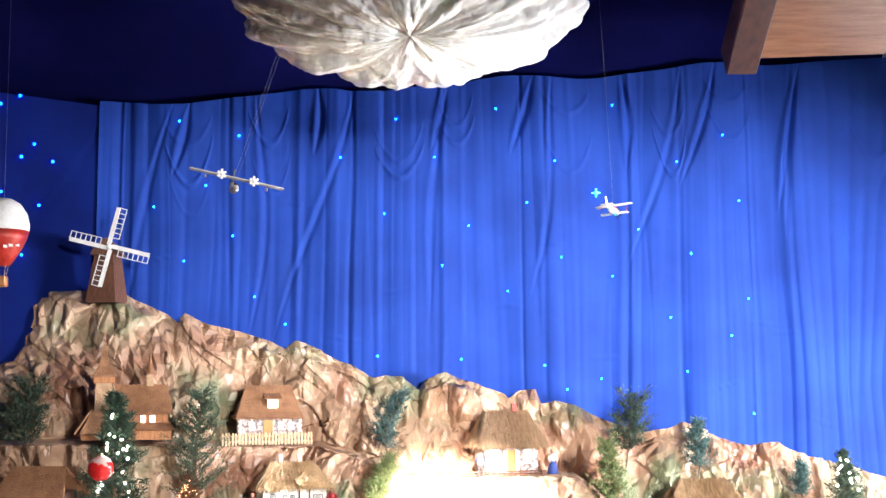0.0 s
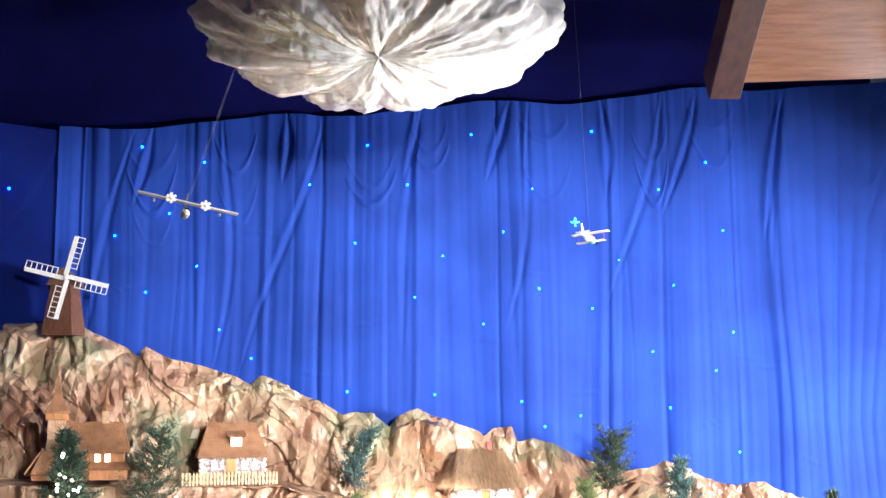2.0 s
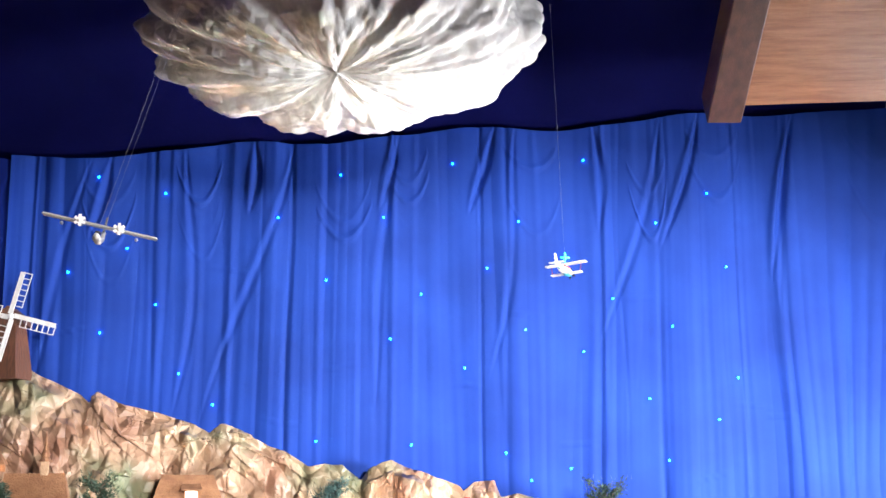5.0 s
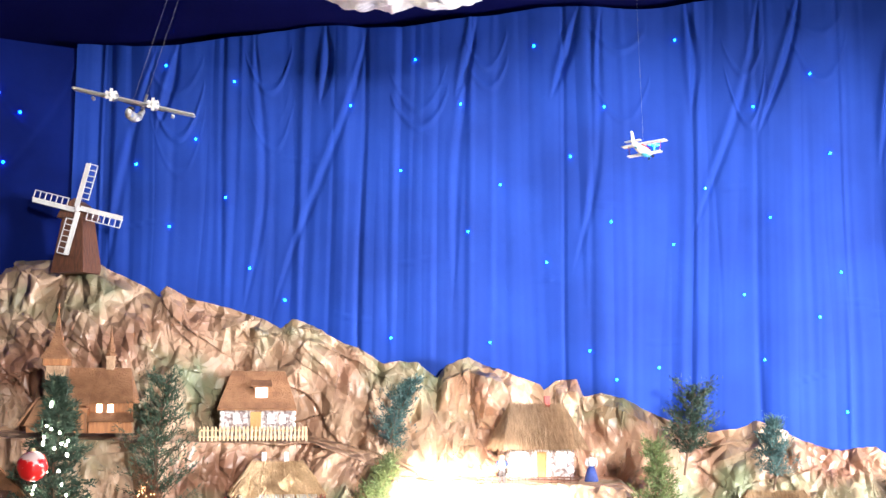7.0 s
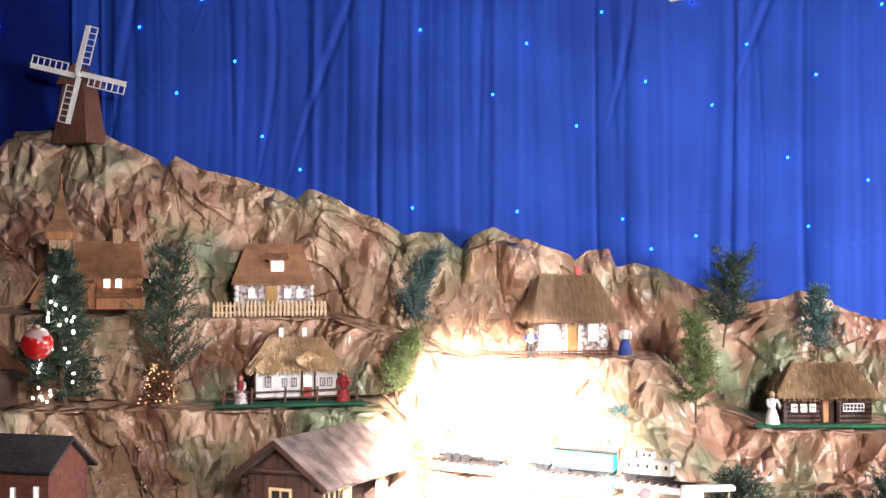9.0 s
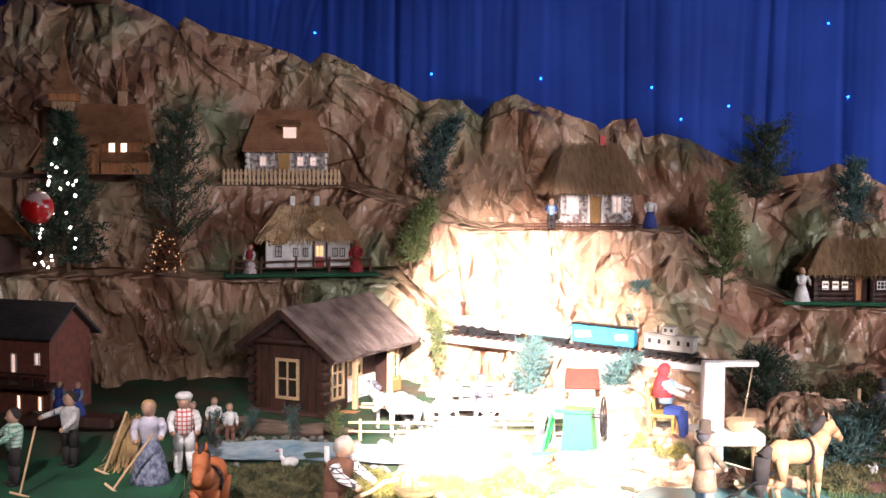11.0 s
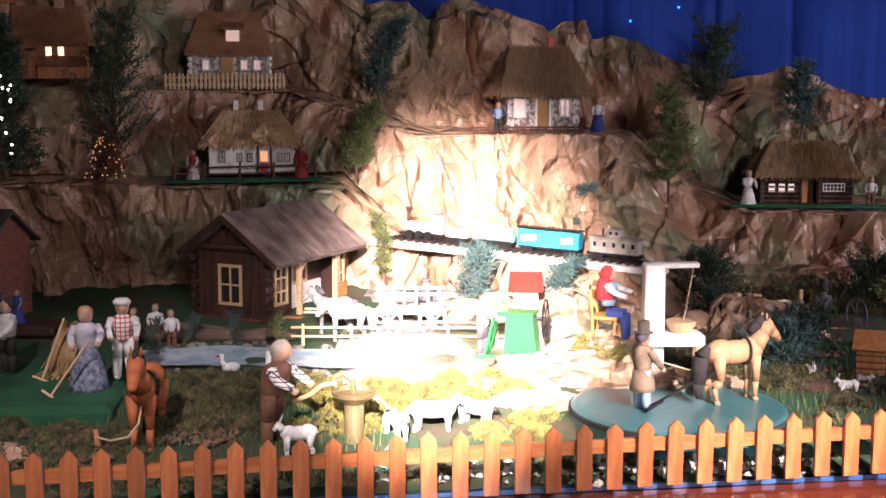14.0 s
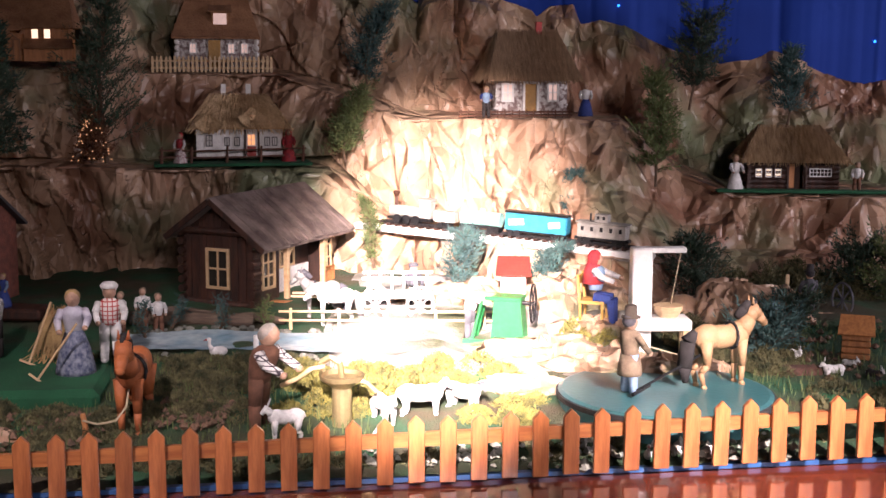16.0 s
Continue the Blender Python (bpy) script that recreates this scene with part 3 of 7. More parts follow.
tagged(cl, "crumpled shiny white paper cloud hanging from the ceiling", "cloud")

bm = bm_new()
for x, y in ((-0.55, 6.55), (0.0, 6.6), (-0.28, 6.45)):
    rod(bm, (x, y, 3.6), (x, y, 4.3), 0.002, 0.002, 5)
part("hanging_wire", bm, CLOUD, cl)

# ---- materials of the houses ----
DARKLOG = material("dark_stained_wood", (0.065, 0.022, 0.012), 0.55, (0.022, 0.009, 0.006), 10, 70, 0.3, stretch=(6, 6, 1), vary=0.25)
SHINGLE = material("grey_brown_roof_boards", (0.24, 0.185, 0.165), 0.85, (0.10, 0.07, 0.06), 14, 110, 0.7, vary=0.22, amount=1.4)
CREAM = material("pale_pine_frame", (0.62, 0.44, 0.26), 0.5, (0.5, 0.33, 0.18), 12, 80, 0.15, stretch=(1, 1, 6))
ORANGEW = material("orange_stained_wood", (0.50, 0.21, 0.075), 0.5, (0.34, 0.13, 0.045), 14, 90, 0.2, stretch=(6, 6, 1), vary=0.15)
BROWNROOF = material("brown_shingles", (0.34, 0.165, 0.08), 0.75, (0.23, 0.105, 0.05), 22, 120, 0.5, vary=0.12)
TOWERW = material("pale_tower_shingles", (0.58, 0.38, 0.24), 0.7, (0.42, 0.26, 0.15), 30, 120, 0.5)
WHITEWASH = material("whitewash", (0.78, 0.76, 0.74), 0.75, (0.66, 0.64, 0.62), 12, 90, 0.2)
STONE = material("pebble_wall", (0.66, 0.62, 0.60), 0.8, (0.24, 0.17, 0.16), 55, 150, 0.8, low=0.42, high=0.58)
THATCH = material("straw_thatch", (0.46, 0.30, 0.16), 0.9, (0.28, 0.17, 0.085), 16, 150, 0.7, stretch=(5, 1, 1), amount=1.5)
THATCHY = material("golden_straw", (0.68, 0.48, 0.28), 0.85, (0.46, 0.30, 0.16), 18, 150, 0.6, amount=1.5)
REEDS = material("brown_reed_thatch", (0.46, 0.30, 0.18), 0.9, (0.30, 0.19, 0.11), 18, 170, 0.6, stretch=(6, 1, 1), amount=1.5)
PANE = material("dark_window_glass", (0.03, 0.025, 0.02), 0.12, (0.02, 0.018, 0.015), 5, 50, 0.02)
LITPANE = material("lit_window", (0.9, 0.8, 0.6), 0.4, emit=((1.0, 0.80, 0.55), 1.1))
WARMPANE = material("glowing_window", (0.9, 0.6, 0.3), 0.4, emit=((1.0, 0.45, 0.18), 0.7))
PALEPANE = material("pale_window_paper", (0.75, 0.62, 0.55), 0.5, emit=((1.0, 0.72, 0.6), 0.35))
OCHRE = material("ochre_door", (0.45, 0.24, 0.06), 0.5)
REDBRICK = material("red_brick_card", (0.24, 0.075, 0.05), 0.7, (0.15, 0.05, 0.035), 40, 120, 0.4)
SLATE = material("dark_slate", (0.055, 0.05, 0.055), 0.6, (0.03, 0.028, 0.03), 20, 100, 0.3)
REDP = material("red_paint", (0.45, 0.03, 0.02), 0.4)
GREENP = material("green_paint", (0.012, 0.19, 0.055), 0.35, (0.01, 0.14, 0.04), 10, 60, 0.05)
WHITEP = material("white_paint", (0.80, 0.79, 0.77), 0.45, (0.72, 0.71, 0.69), 8, 60, 0.05)
BLACKM = material("black_metal", (0.02, 0.02, 0.022), 0.4, metal=0.5)
ROPE = material("hemp_rope", (0.45, 0.36, 0.24), 0.9, fine=300)
RUST = material("brown_twig_rail", (0.12, 0.05, 0.03), 0.8, fine=200)


def window(parent, c, w, h, yaw=0.0, glass=None, frame_mat=None, bars=(1, 1), deep=0.008, bar=0.006):
    """A framed window with glazing bars in the x-z plane about c, looking to -y of its parent."""
    m = pose(*c, 0, 0, yaw)
    bm = bm_new()
    for s in (-1, 1):
        box(bm, (s * (w / 2 - bar / 2), 0, 0), (bar, deep, h))
        box(bm, (0, 0, s * (h / 2 - bar / 2)), (w - 2 * bar, deep, bar))
    bm.transform(m)
    fr = part("window", bm, frame_mat or CREAM, parent)
    for i in range(bars[0]):
        bm = bm_new()
        box(bm, (-w / 2 + w * (i + 1) / (bars[0] + 1), 0.0005, 0), (bar * 0.6, deep * 0.7, h - 2 * bar))
        bm.transform(m)
        part("glazing_bar", bm, frame_mat or CREAM, fr)
    for i in range(bars[1]):
        bm = bm_new()
        box(bm, (0, 0.001, -h / 2 + h * (i + 1) / (bars[1] + 1)), (w - 2 * bar, deep * 0.6, bar * 0.6))
        bm.transform(m)
        part("glazing_bar", bm, frame_mat or CREAM, fr)
    bm = bm_new()
    box(bm, (0, deep * 0.42, 0), (w - 1.6 * bar, 0.002, h - 1.6 * bar))
    bm.transform(m)
    part("pane", bm, glass or PANE, fr)
    return fr


def slab(bm, a, b, c, d, t):
    """A thick four-cornered slab."""
    a, b, c, d = (Vector(p) for p in (a, b, c, d))
    n = (b - a).cross(d - a).normalized() * t
    lo, hi = [bm.verts.new(p) for p in (a, b, c, d)], [bm.verts.new(p + n) for p in (a, b, c, d)]
    bm.faces.new(lo[::-1])
    bm.faces.new(hi)
    for i in range(4):
        j = (i + 1) % 4
        bm.faces.new((lo[i], lo[j], hi[j], hi[i]))
    bmesh.ops.recalc_face_normals(bm, faces=bm.faces[:])
    return bm


def straw(bm, a, b, c, d, rows, per_row, length, spread, r, seed):
    """Bundles of straw lying down a roof slope: a-b the eave, d-c the ridge."""
    a, b, c, d = (Vector(p) for p in (a, b, c, d))
    n = (b - a).cross(d - a).normalized()
    rn = random.Random(seed)
    for i in range(rows):
        v = (i + 0.5) / rows
        for j in range(per_row):
            u = (j + rn.random()) / per_row
            p = (a.lerp(b, u)).lerp(d.lerp(c, u), min(1, v + 0.6 / rows))
            down = (a.lerp(b, u) - d.lerp(c, u)).normalized()
            side = (b - a).normalized() * rn.uniform(-spread, spread)
            q = p + (down + side) * length * rn.uniform(0.8, 1.15)
            rod(bm, p + n * r * rn.uniform(0.4, 2.2), q + n * r * rn.uniform(0.6, 2.6), r * 0.7, r, 3)
    return bm


def hipped(bm, x0, x1, y0, y1, z0, tx0, tx1, ty0, ty1, z1, t=0.006):
    """A hipped roof shell as one closed body."""
    lo = [bm.verts.new(p) for p in ((x0, y0, z0), (x1, y0, z0), (x1, y1, z0), (x0, y1, z0))]
    lo2 = [bm.verts.new(p) for p in ((x0, y0, z0 + t), (x1, y0, z0 + t), (x1, y1, z0 + t), (x0, y1, z0 + t))]
    hi = [bm.verts.new(p) for p in ((tx0, ty0, z1), (tx1, ty0, z1), (tx1, ty1, z1), (tx0, ty1, z1))]
    bm.faces.new(lo[::-1])
    for i in range(4):
        j = (i + 1) % 4
        bm.faces.new((lo[i], lo[j], lo2[j], lo2[i]))
        bm.faces.new((lo2[i], lo2[j], hi[j], hi[i]))
    bm.faces.new(hi)
    return bm


# ---- the wooden hut with a porch ----
def wooden_hut():
    t = thing("wooden_hut", "dark brown wooden hut with a pale porch beside the stream", "hut", pose(-0.912, 6.49, 0.332, 0, 0, -21))
    W, L, E, R = 0.295, 0.54, 0.280, 0.390
    bm = bm_new()
    prism(bm, [(0, 0), (W, 0), (W, E), (W / 2, R - 0.02), (0, E)], "y", 0.006, 0.03)
    part("gable_wall", bm, DARKLOG, t)
    bm = bm_new()
    prism(bm, [(0, 0), (W, 0), (W, E), (W / 2, R - 0.02), (0, E)], "y", L - 0.024, L)
    part("gable_wall", bm, DARKLOG, t)
    part("rear_wall", box(bm_new(), (0.012, L / 2, E / 2), (0.02, L - 0.07, E)), DARKLOG, t)
    bm = bm_new()
    box(bm, (W - 0.07, 0.34, E / 2), (0.02, 0.36, E))
    box(bm, (W - 0.012, 0.09, E / 2), (0.02, 0.12, E))
    box(bm, (W - 0.04, 0.16, E / 2), (0.07, 0.018, E))
    box(bm, (W - 0.03, 0.475, E / 2), (0.07, 0.018, E))
    box(bm, (W - 0.012, 0.51, E / 2), (0.02, 0.06, E))
    part("porch_wall", bm, DARKLOG, t)
    n = 9
    for k in range(n):
        bm = bm_new()
        x = W * (k + 0.5) / n
        top = E + (R - 0.02 - E) * (1 - abs(x - W / 2) / (W / 2)) - 0.012
        box(bm, (x, 0.003, top / 2), (W / n - 0.003, 0.006, top), bevel=0.001)
        part("plank", bm, DARKLOG, t)
    for z in (0.02, E - 0.005):
        part("wall_log", rod(bm_new(), (-0.02, -0.004, z), (W + 0.02, -0.004, z), 0.013, 0.013, 8), DARKLOG, t)
    for x in (0.0, W):
        for k in range(8):
            part("corner_log", rod(bm_new(), (x, -0.02, 0.03 + k * 0.034), (x, 0.03, 0.03 + k * 0.034), 0.014, 0.014, 8), DARKLOG, t)
    # roof with rows of uneven boards
    roof = part("roof", slab(slab(bm_new(), (-0.045, -0.05, E - 0.03), (W / 2, -0.05, R), (W / 2, L + 0.04, R), (-0.045, L + 0.04, E - 0.03), -0.012),
                             (W / 2, -0.05, R), (W + 0.075, -0.05, E - 0.055), (W + 0.075, L + 0.04, E - 0.055), (W / 2, L + 0.04, R), -0.012), SHINGLE, t)
    rn = random.Random(8)
    for side in (0, 1):
        eave, ez = ((W + 0.08), E - 0.057) if side else (-0.05, E - 0.032)
        for k in range(16):
            y0 = -0.055 + (L + 0.1) * k / 16
            y1 = y0 + (L + 0.1) / 16 - 0.0006
            lift = rn.uniform(0.004, 0.006)
            ext = rn.uniform(-0.008, 0.008)
            bm = slab(bm_new(), (W / 2, y0, R + lift), (eave + ext, y0, ez + lift), (eave + ext, y1, ez + lift + rn.uniform(-0.002, 0.002)), (W / 2, y1, R + lift), 0.005 if side else -0.005)
            part("roof_board", bm, SHINGLE, roof)
    bm = bm_new()
    box(bm, (W / 4 - 0.022, -0.052, (E + R) / 2 - 0.018), (math.hypot(W / 2 + 0.04, R - E + 0.03), 0.008, 0.02), (0, -math.degrees(math.atan2(R - E + 0.03, W / 2 + 0.045)), 0))
    box(bm, (W * 0.75 + 0.036, -0.052, (E + R) / 2 - 0.03), (math.hypot(W / 2 + 0.075, R - E + 0.055), 0.008, 0.02), (0, math.degrees(math.atan2(R - E + 0.055, W / 2 + 0.075)), 0))
    part("barge_board", bm, DARKLOG, t)
    window(t, (0.148, -0.006, 0.143), 0.098, 0.145, glass=PANE, bar=0.010)
    window(t, (W + 0.004, 0.085, 0.140), 0.085, 0.145, 90, glass=PANE, bar=0.010, bars=(1, 2))
    window(t, (W - 0.056, 0.30, 0.175), 0.11, 0.125, 90, glass=PANE, bar=0.008)
    window(t, (W + 0.004, 0.495, 0.15), 0.07, 0.15, 90, glass=PANE, bar=0.010, bars=(1, 2))
    bm = bm_new()
    box(bm, (W - 0.054, 0.30, 0.065), (0.012, 0.29, 0.09))
    part("porch_panel", bm, WHITEWASH, t, "white panel under the porch window")
    for y in (0.165, 0.42):
        bm = bm_new()
        box(bm, (W + 0.03, y, 0.125), (0.018, 0.018, 0.25), bevel=0.002)
        box(bm, (W + 0.03, y + 0.03, 0.205), (0.012, 0.012, 0.085), (-42, 0, 0))
        part("porch_post", bm, CREAM, t, "pale porch post with a slanting brace")
    bm = bm_new()
    box(bm, (W + 0.03, L / 2, 0.243), (0.016, L - 0.05, 0.014))
    part("porch_beam", bm, CREAM, t)
    bm = bm_new()
    box(bm, (W + 0.01, L / 2 + 0.05, 0.012), (0.11, L - 0.1, 0.02))
    part("porch_floor", bm, ORANGEW, t)
    bm = bm_new()
    box(bm, (W + 0.002, 0.505, 0.045), (0.012, 0.085, 0.09))
    part("door_panel", bm, ORANGEW, t)
    return t


wooden_hut()


# ---- church ----
def church():
    t = thing("wooden_church", "orange-brown wooden model church with a shingled tower", "church", pose(-1.898, 6.97, 1.19, 0, 0, 9) @ Matrix.Scale(0.95, 4))
    # tower, flared at its foot
    bm = bm_new()
    revolve(bm, [(0.088, 0.0), (0.078, 0.10), (0.062, 0.20), (0.060, 0.31)], 4, (0.075, 0.08, 0))
    bmesh.ops.rotate(bm, cent=(0.075, 0.08, 0), matrix=Matrix.Rotation(radians(45), 3, "Z"), verts=bm.verts[:])
    part("tower", bm, TOWERW, t, "pale shingled tower")
    bm = bm_new()
    box(bm, (0.075, 0.08, 0.325), (0.112, 0.112, 0.035), bevel=0.003)
    part("belfry", bm, ORANGEW, t)
    bm = bm_new()
    revolve(bm, [(0.092, 0.34), (0.088, 0.352), (0.045, 0.40), (0.022, 0.46), (0.006, 0.545)], 4, (0.075, 0.08, 0))
    bmesh.ops.rotate(bm, cent=(0.075, 0.08, 0), matrix=Matrix.Rotation(radians(45), 3, "Z"), verts=bm.verts[:])
    part("spire", bm, BROWNROOF, t)
    bm = bm_new()
    rod(bm, (0.075, 0.08, 0.54), (0.075, 0.08, 0.60), 0.0025)
    box(bm, (0.075, 0.08, 0.582), (0.02, 0.003, 0.003))
    ball(bm, (0.075, 0.08, 0.548), 0.007, 8)
    part("cross", bm, ORANGEW, t)
    bm = bm_new()
    slab(bm, (0.02, -0.02, 0.16), (-0.065, -0.035, 0.03), (-0.065, 0.19, 0.03), (0.02, 0.18, 0.16), -0.008)
    slab(bm, (0.015, -0.005, 0.15), (-0.04, -0.04, 0.03), (0.16, -0.04, 0.03), (0.135, 0.0, 0.15), 0.008)
    part("skirt_roof", bm, BROWNROOF, t)
    bm = bm_new()
    box(bm, (0.06, 0.08, 0.02), (0.19, 0.18, 0.04))
    part("tower_base", bm, ORANGEW, t)
    # nave
    bm = bm_new()
    box(bm, (0.285, 0.09, 0.07), (0.27, 0.15, 0.14))
    part("nave_wall", bm, ORANGEW, t)
    for k in range(11):
        bm = bm_new()
        box(bm, (0.16 + 0.0245 * k, 0.0125, 0.07), (0.022, 0.006, 0.14), bevel=0.001)
        part("plank", bm, ORANGEW, t)
    bm = bm_new()
    hipped(bm, 0.125, 0.445, -0.015, 0.20, 0.135, 0.135, 0.415, 0.085, 0.10, 0.30, 0.008)
    roof = part("nave_roof", bm, BROWNROOF, t)
    bm = bm_new()
    slab(bm, (0.135, -0.045, 0.115), (0.245, -0.045, 0.125), (0.25, 0.055, 0.235), (0.135, 0.055, 0.235), 0.006)
    part("porch_roof", bm, BROWNROOF, t)
    bm = bm_new()
    box(bm, (0.195, -0.02, 0.055), (0.095, 0.05, 0.11))
    porch = part("porch", bm, ORANGEW, t)
    bm = bm_new()
    box(bm, (0.178, -0.048, 0.105), (0.05, 0.006, 0.006), (0, -40, 0))
    box(bm, (0.212, -0.048, 0.105), (0.05, 0.006, 0.006), (0, 40, 0))
    for x in (0.152, 0.178, 0.212, 0.238):
        box(bm, (x, -0.047, 0.045), (0.006, 0.006, 0.09))
    box(bm, (0.195, -0.047, 0.088), (0.09, 0.006, 0.006))
    part("porch_frame", bm, BROWNROOF, porch)
    bm = bm_new()
    slab(bm, (0.245, -0.05, 0.05), (0.455, -0.05, 0.05), (0.435, 0.01, 0.088), (0.25, 0.01, 0.088), 0.006)
    part("lean_to_roof", bm, BROWNROOF, t)
    bm = bm_new()
    box(bm, (0.345, -0.012, 0.025), (0.19, 0.05, 0.05))
    part("lean_to", bm, ORANGEW, t)
    for x in (0.288, 0.338):
        window(t, (x, 0.006, 0.112), 0.034, 0.045, glass=LITPANE, frame_mat=ORANGEW, bar=0.004, bars=(0, 0))
    bm = bm_new()
    box(bm, (0.32, 0.09, 0.325), (0.036, 0.036, 0.07))
    tur = part("ridge_turret", bm, TOWERW, t)
    bm = bm_new()
    revolve(bm, [(0.034, 0.355), (0.018, 0.375), (0.021, 0.39), (0.010, 0.42), (0.002, 0.50)], 8, (0.32, 0.09, 0))
    part("turret_spire", bm, BROWNROOF, tur)
    return t


church()


# ---- stone house with a tall shingle roof and its picket fence ----
def stone_house():
    t = thing("stone_house", "pebble-walled model house with a tall brown shingle roof", "house", pose(-1.185, 7.42, 1.15, 0, 0, 11))
    bm = bm_new()
    box(bm, (0.175, 0.10, 0.07), (0.335, 0.19, 0.14))
    part("wall", bm, STONE, t, "pebbled wall")
    for x in (0.008, 0.342):
        for k in range(5):
            part("quoin", ball(bm_new(), (x, 0.006, 0.015 + k * 0.027), (0.012, 0.01, 0.013), 6), WHITEWASH, t)
    bm = bm_new()
    hipped(bm, -0.012, 0.355, -0.03, 0.23, 0.135, 0.05, 0.30, 0.09, 0.11, 0.315, 0.008)
    roof = part("roof", bm, BROWNROOF, t)
    for k in range(7):
        w = k / 7
        bm = bm_new()
        x0, x1 = -0.012 + 0.06 * w, 0.355 - 0.055 * w
        y, z = -0.03 + 0.12 * w, 0.143 + 0.172 * w
        slab(bm, (x0, y - 0.004, z), (x1, y - 0.004, z), (x1 - 0.008, y + 0.014, z + 0.028), (x0 + 0.008, y + 0.014, z + 0.028), 0.004)
        part("shingle_course", bm, BROWNROOF, roof)
    bm = bm_new()
    prism(bm, [(0.155, 0.19), (0.225, 0.19), (0.225, 0.245), (0.155, 0.245)], "y", 0.0, 0.08)
    dorm = part("dormer", bm, BROWNROOF, t)
    bm = bm_new()
    slab(bm, (0.14, -0.012, 0.245), (0.24, -0.012, 0.245), (0.232, 0.09, 0.285), (0.148, 0.09, 0.285), 0.006)
    part("dormer_roof", bm, BROWNROOF, dorm)
    bm = bm_new()
    box(bm, (0.19, -0.002, 0.217), (0.055, 0.004, 0.048))
    part("dormer_window", bm, PALEPANE, dorm)
    for x in (0.075, 0.235, 0.29):
        window(t, (x, 0.002, 0.095), 0.03, 0.042, glass=PALEPANE, frame_mat=WHITEP, bar=0.004, bars=(1, 1))
    bm = bm_new()
    box(bm, (0.165, 0.002, 0.07), (0.05, 0.01, 0.12))
    part("door", bm, OCHRE, t)
    f = thing("garden_fence", "small pale wooden picket fence before the stone house", "fence", pose(-1.262, 7.335, 1.145, 0, 0, 16))
    bm = bm_new()
    prism(bm, [(-0.005, 0), (0.005, 0), (0.005, 0.062), (0, 0.069), (-0.005, 0.062)], "y", -0.002, 0.002)
    me = bpy.data.meshes.new("slat")
    bm.to_mesh(me)
    bm.free()
    me.materials.append(CREAM)
    rn = random.Random(3)
    for k in range(28):
        o = new("slat", me)
        o.parent = f
        o.matrix_basis = pose(0.005 + 0.0182 * k, 0, rn.uniform(-0.002, 0.002), 0, rn.uniform(-2, 2), 0)
    for z in (0.018, 0.048):
        bm = bm_new()
        box(bm, (0.25, 0.004, z), (0.505, 0.004, 0.008))
        part("rail", bm, CREAM, f)


stone_house()


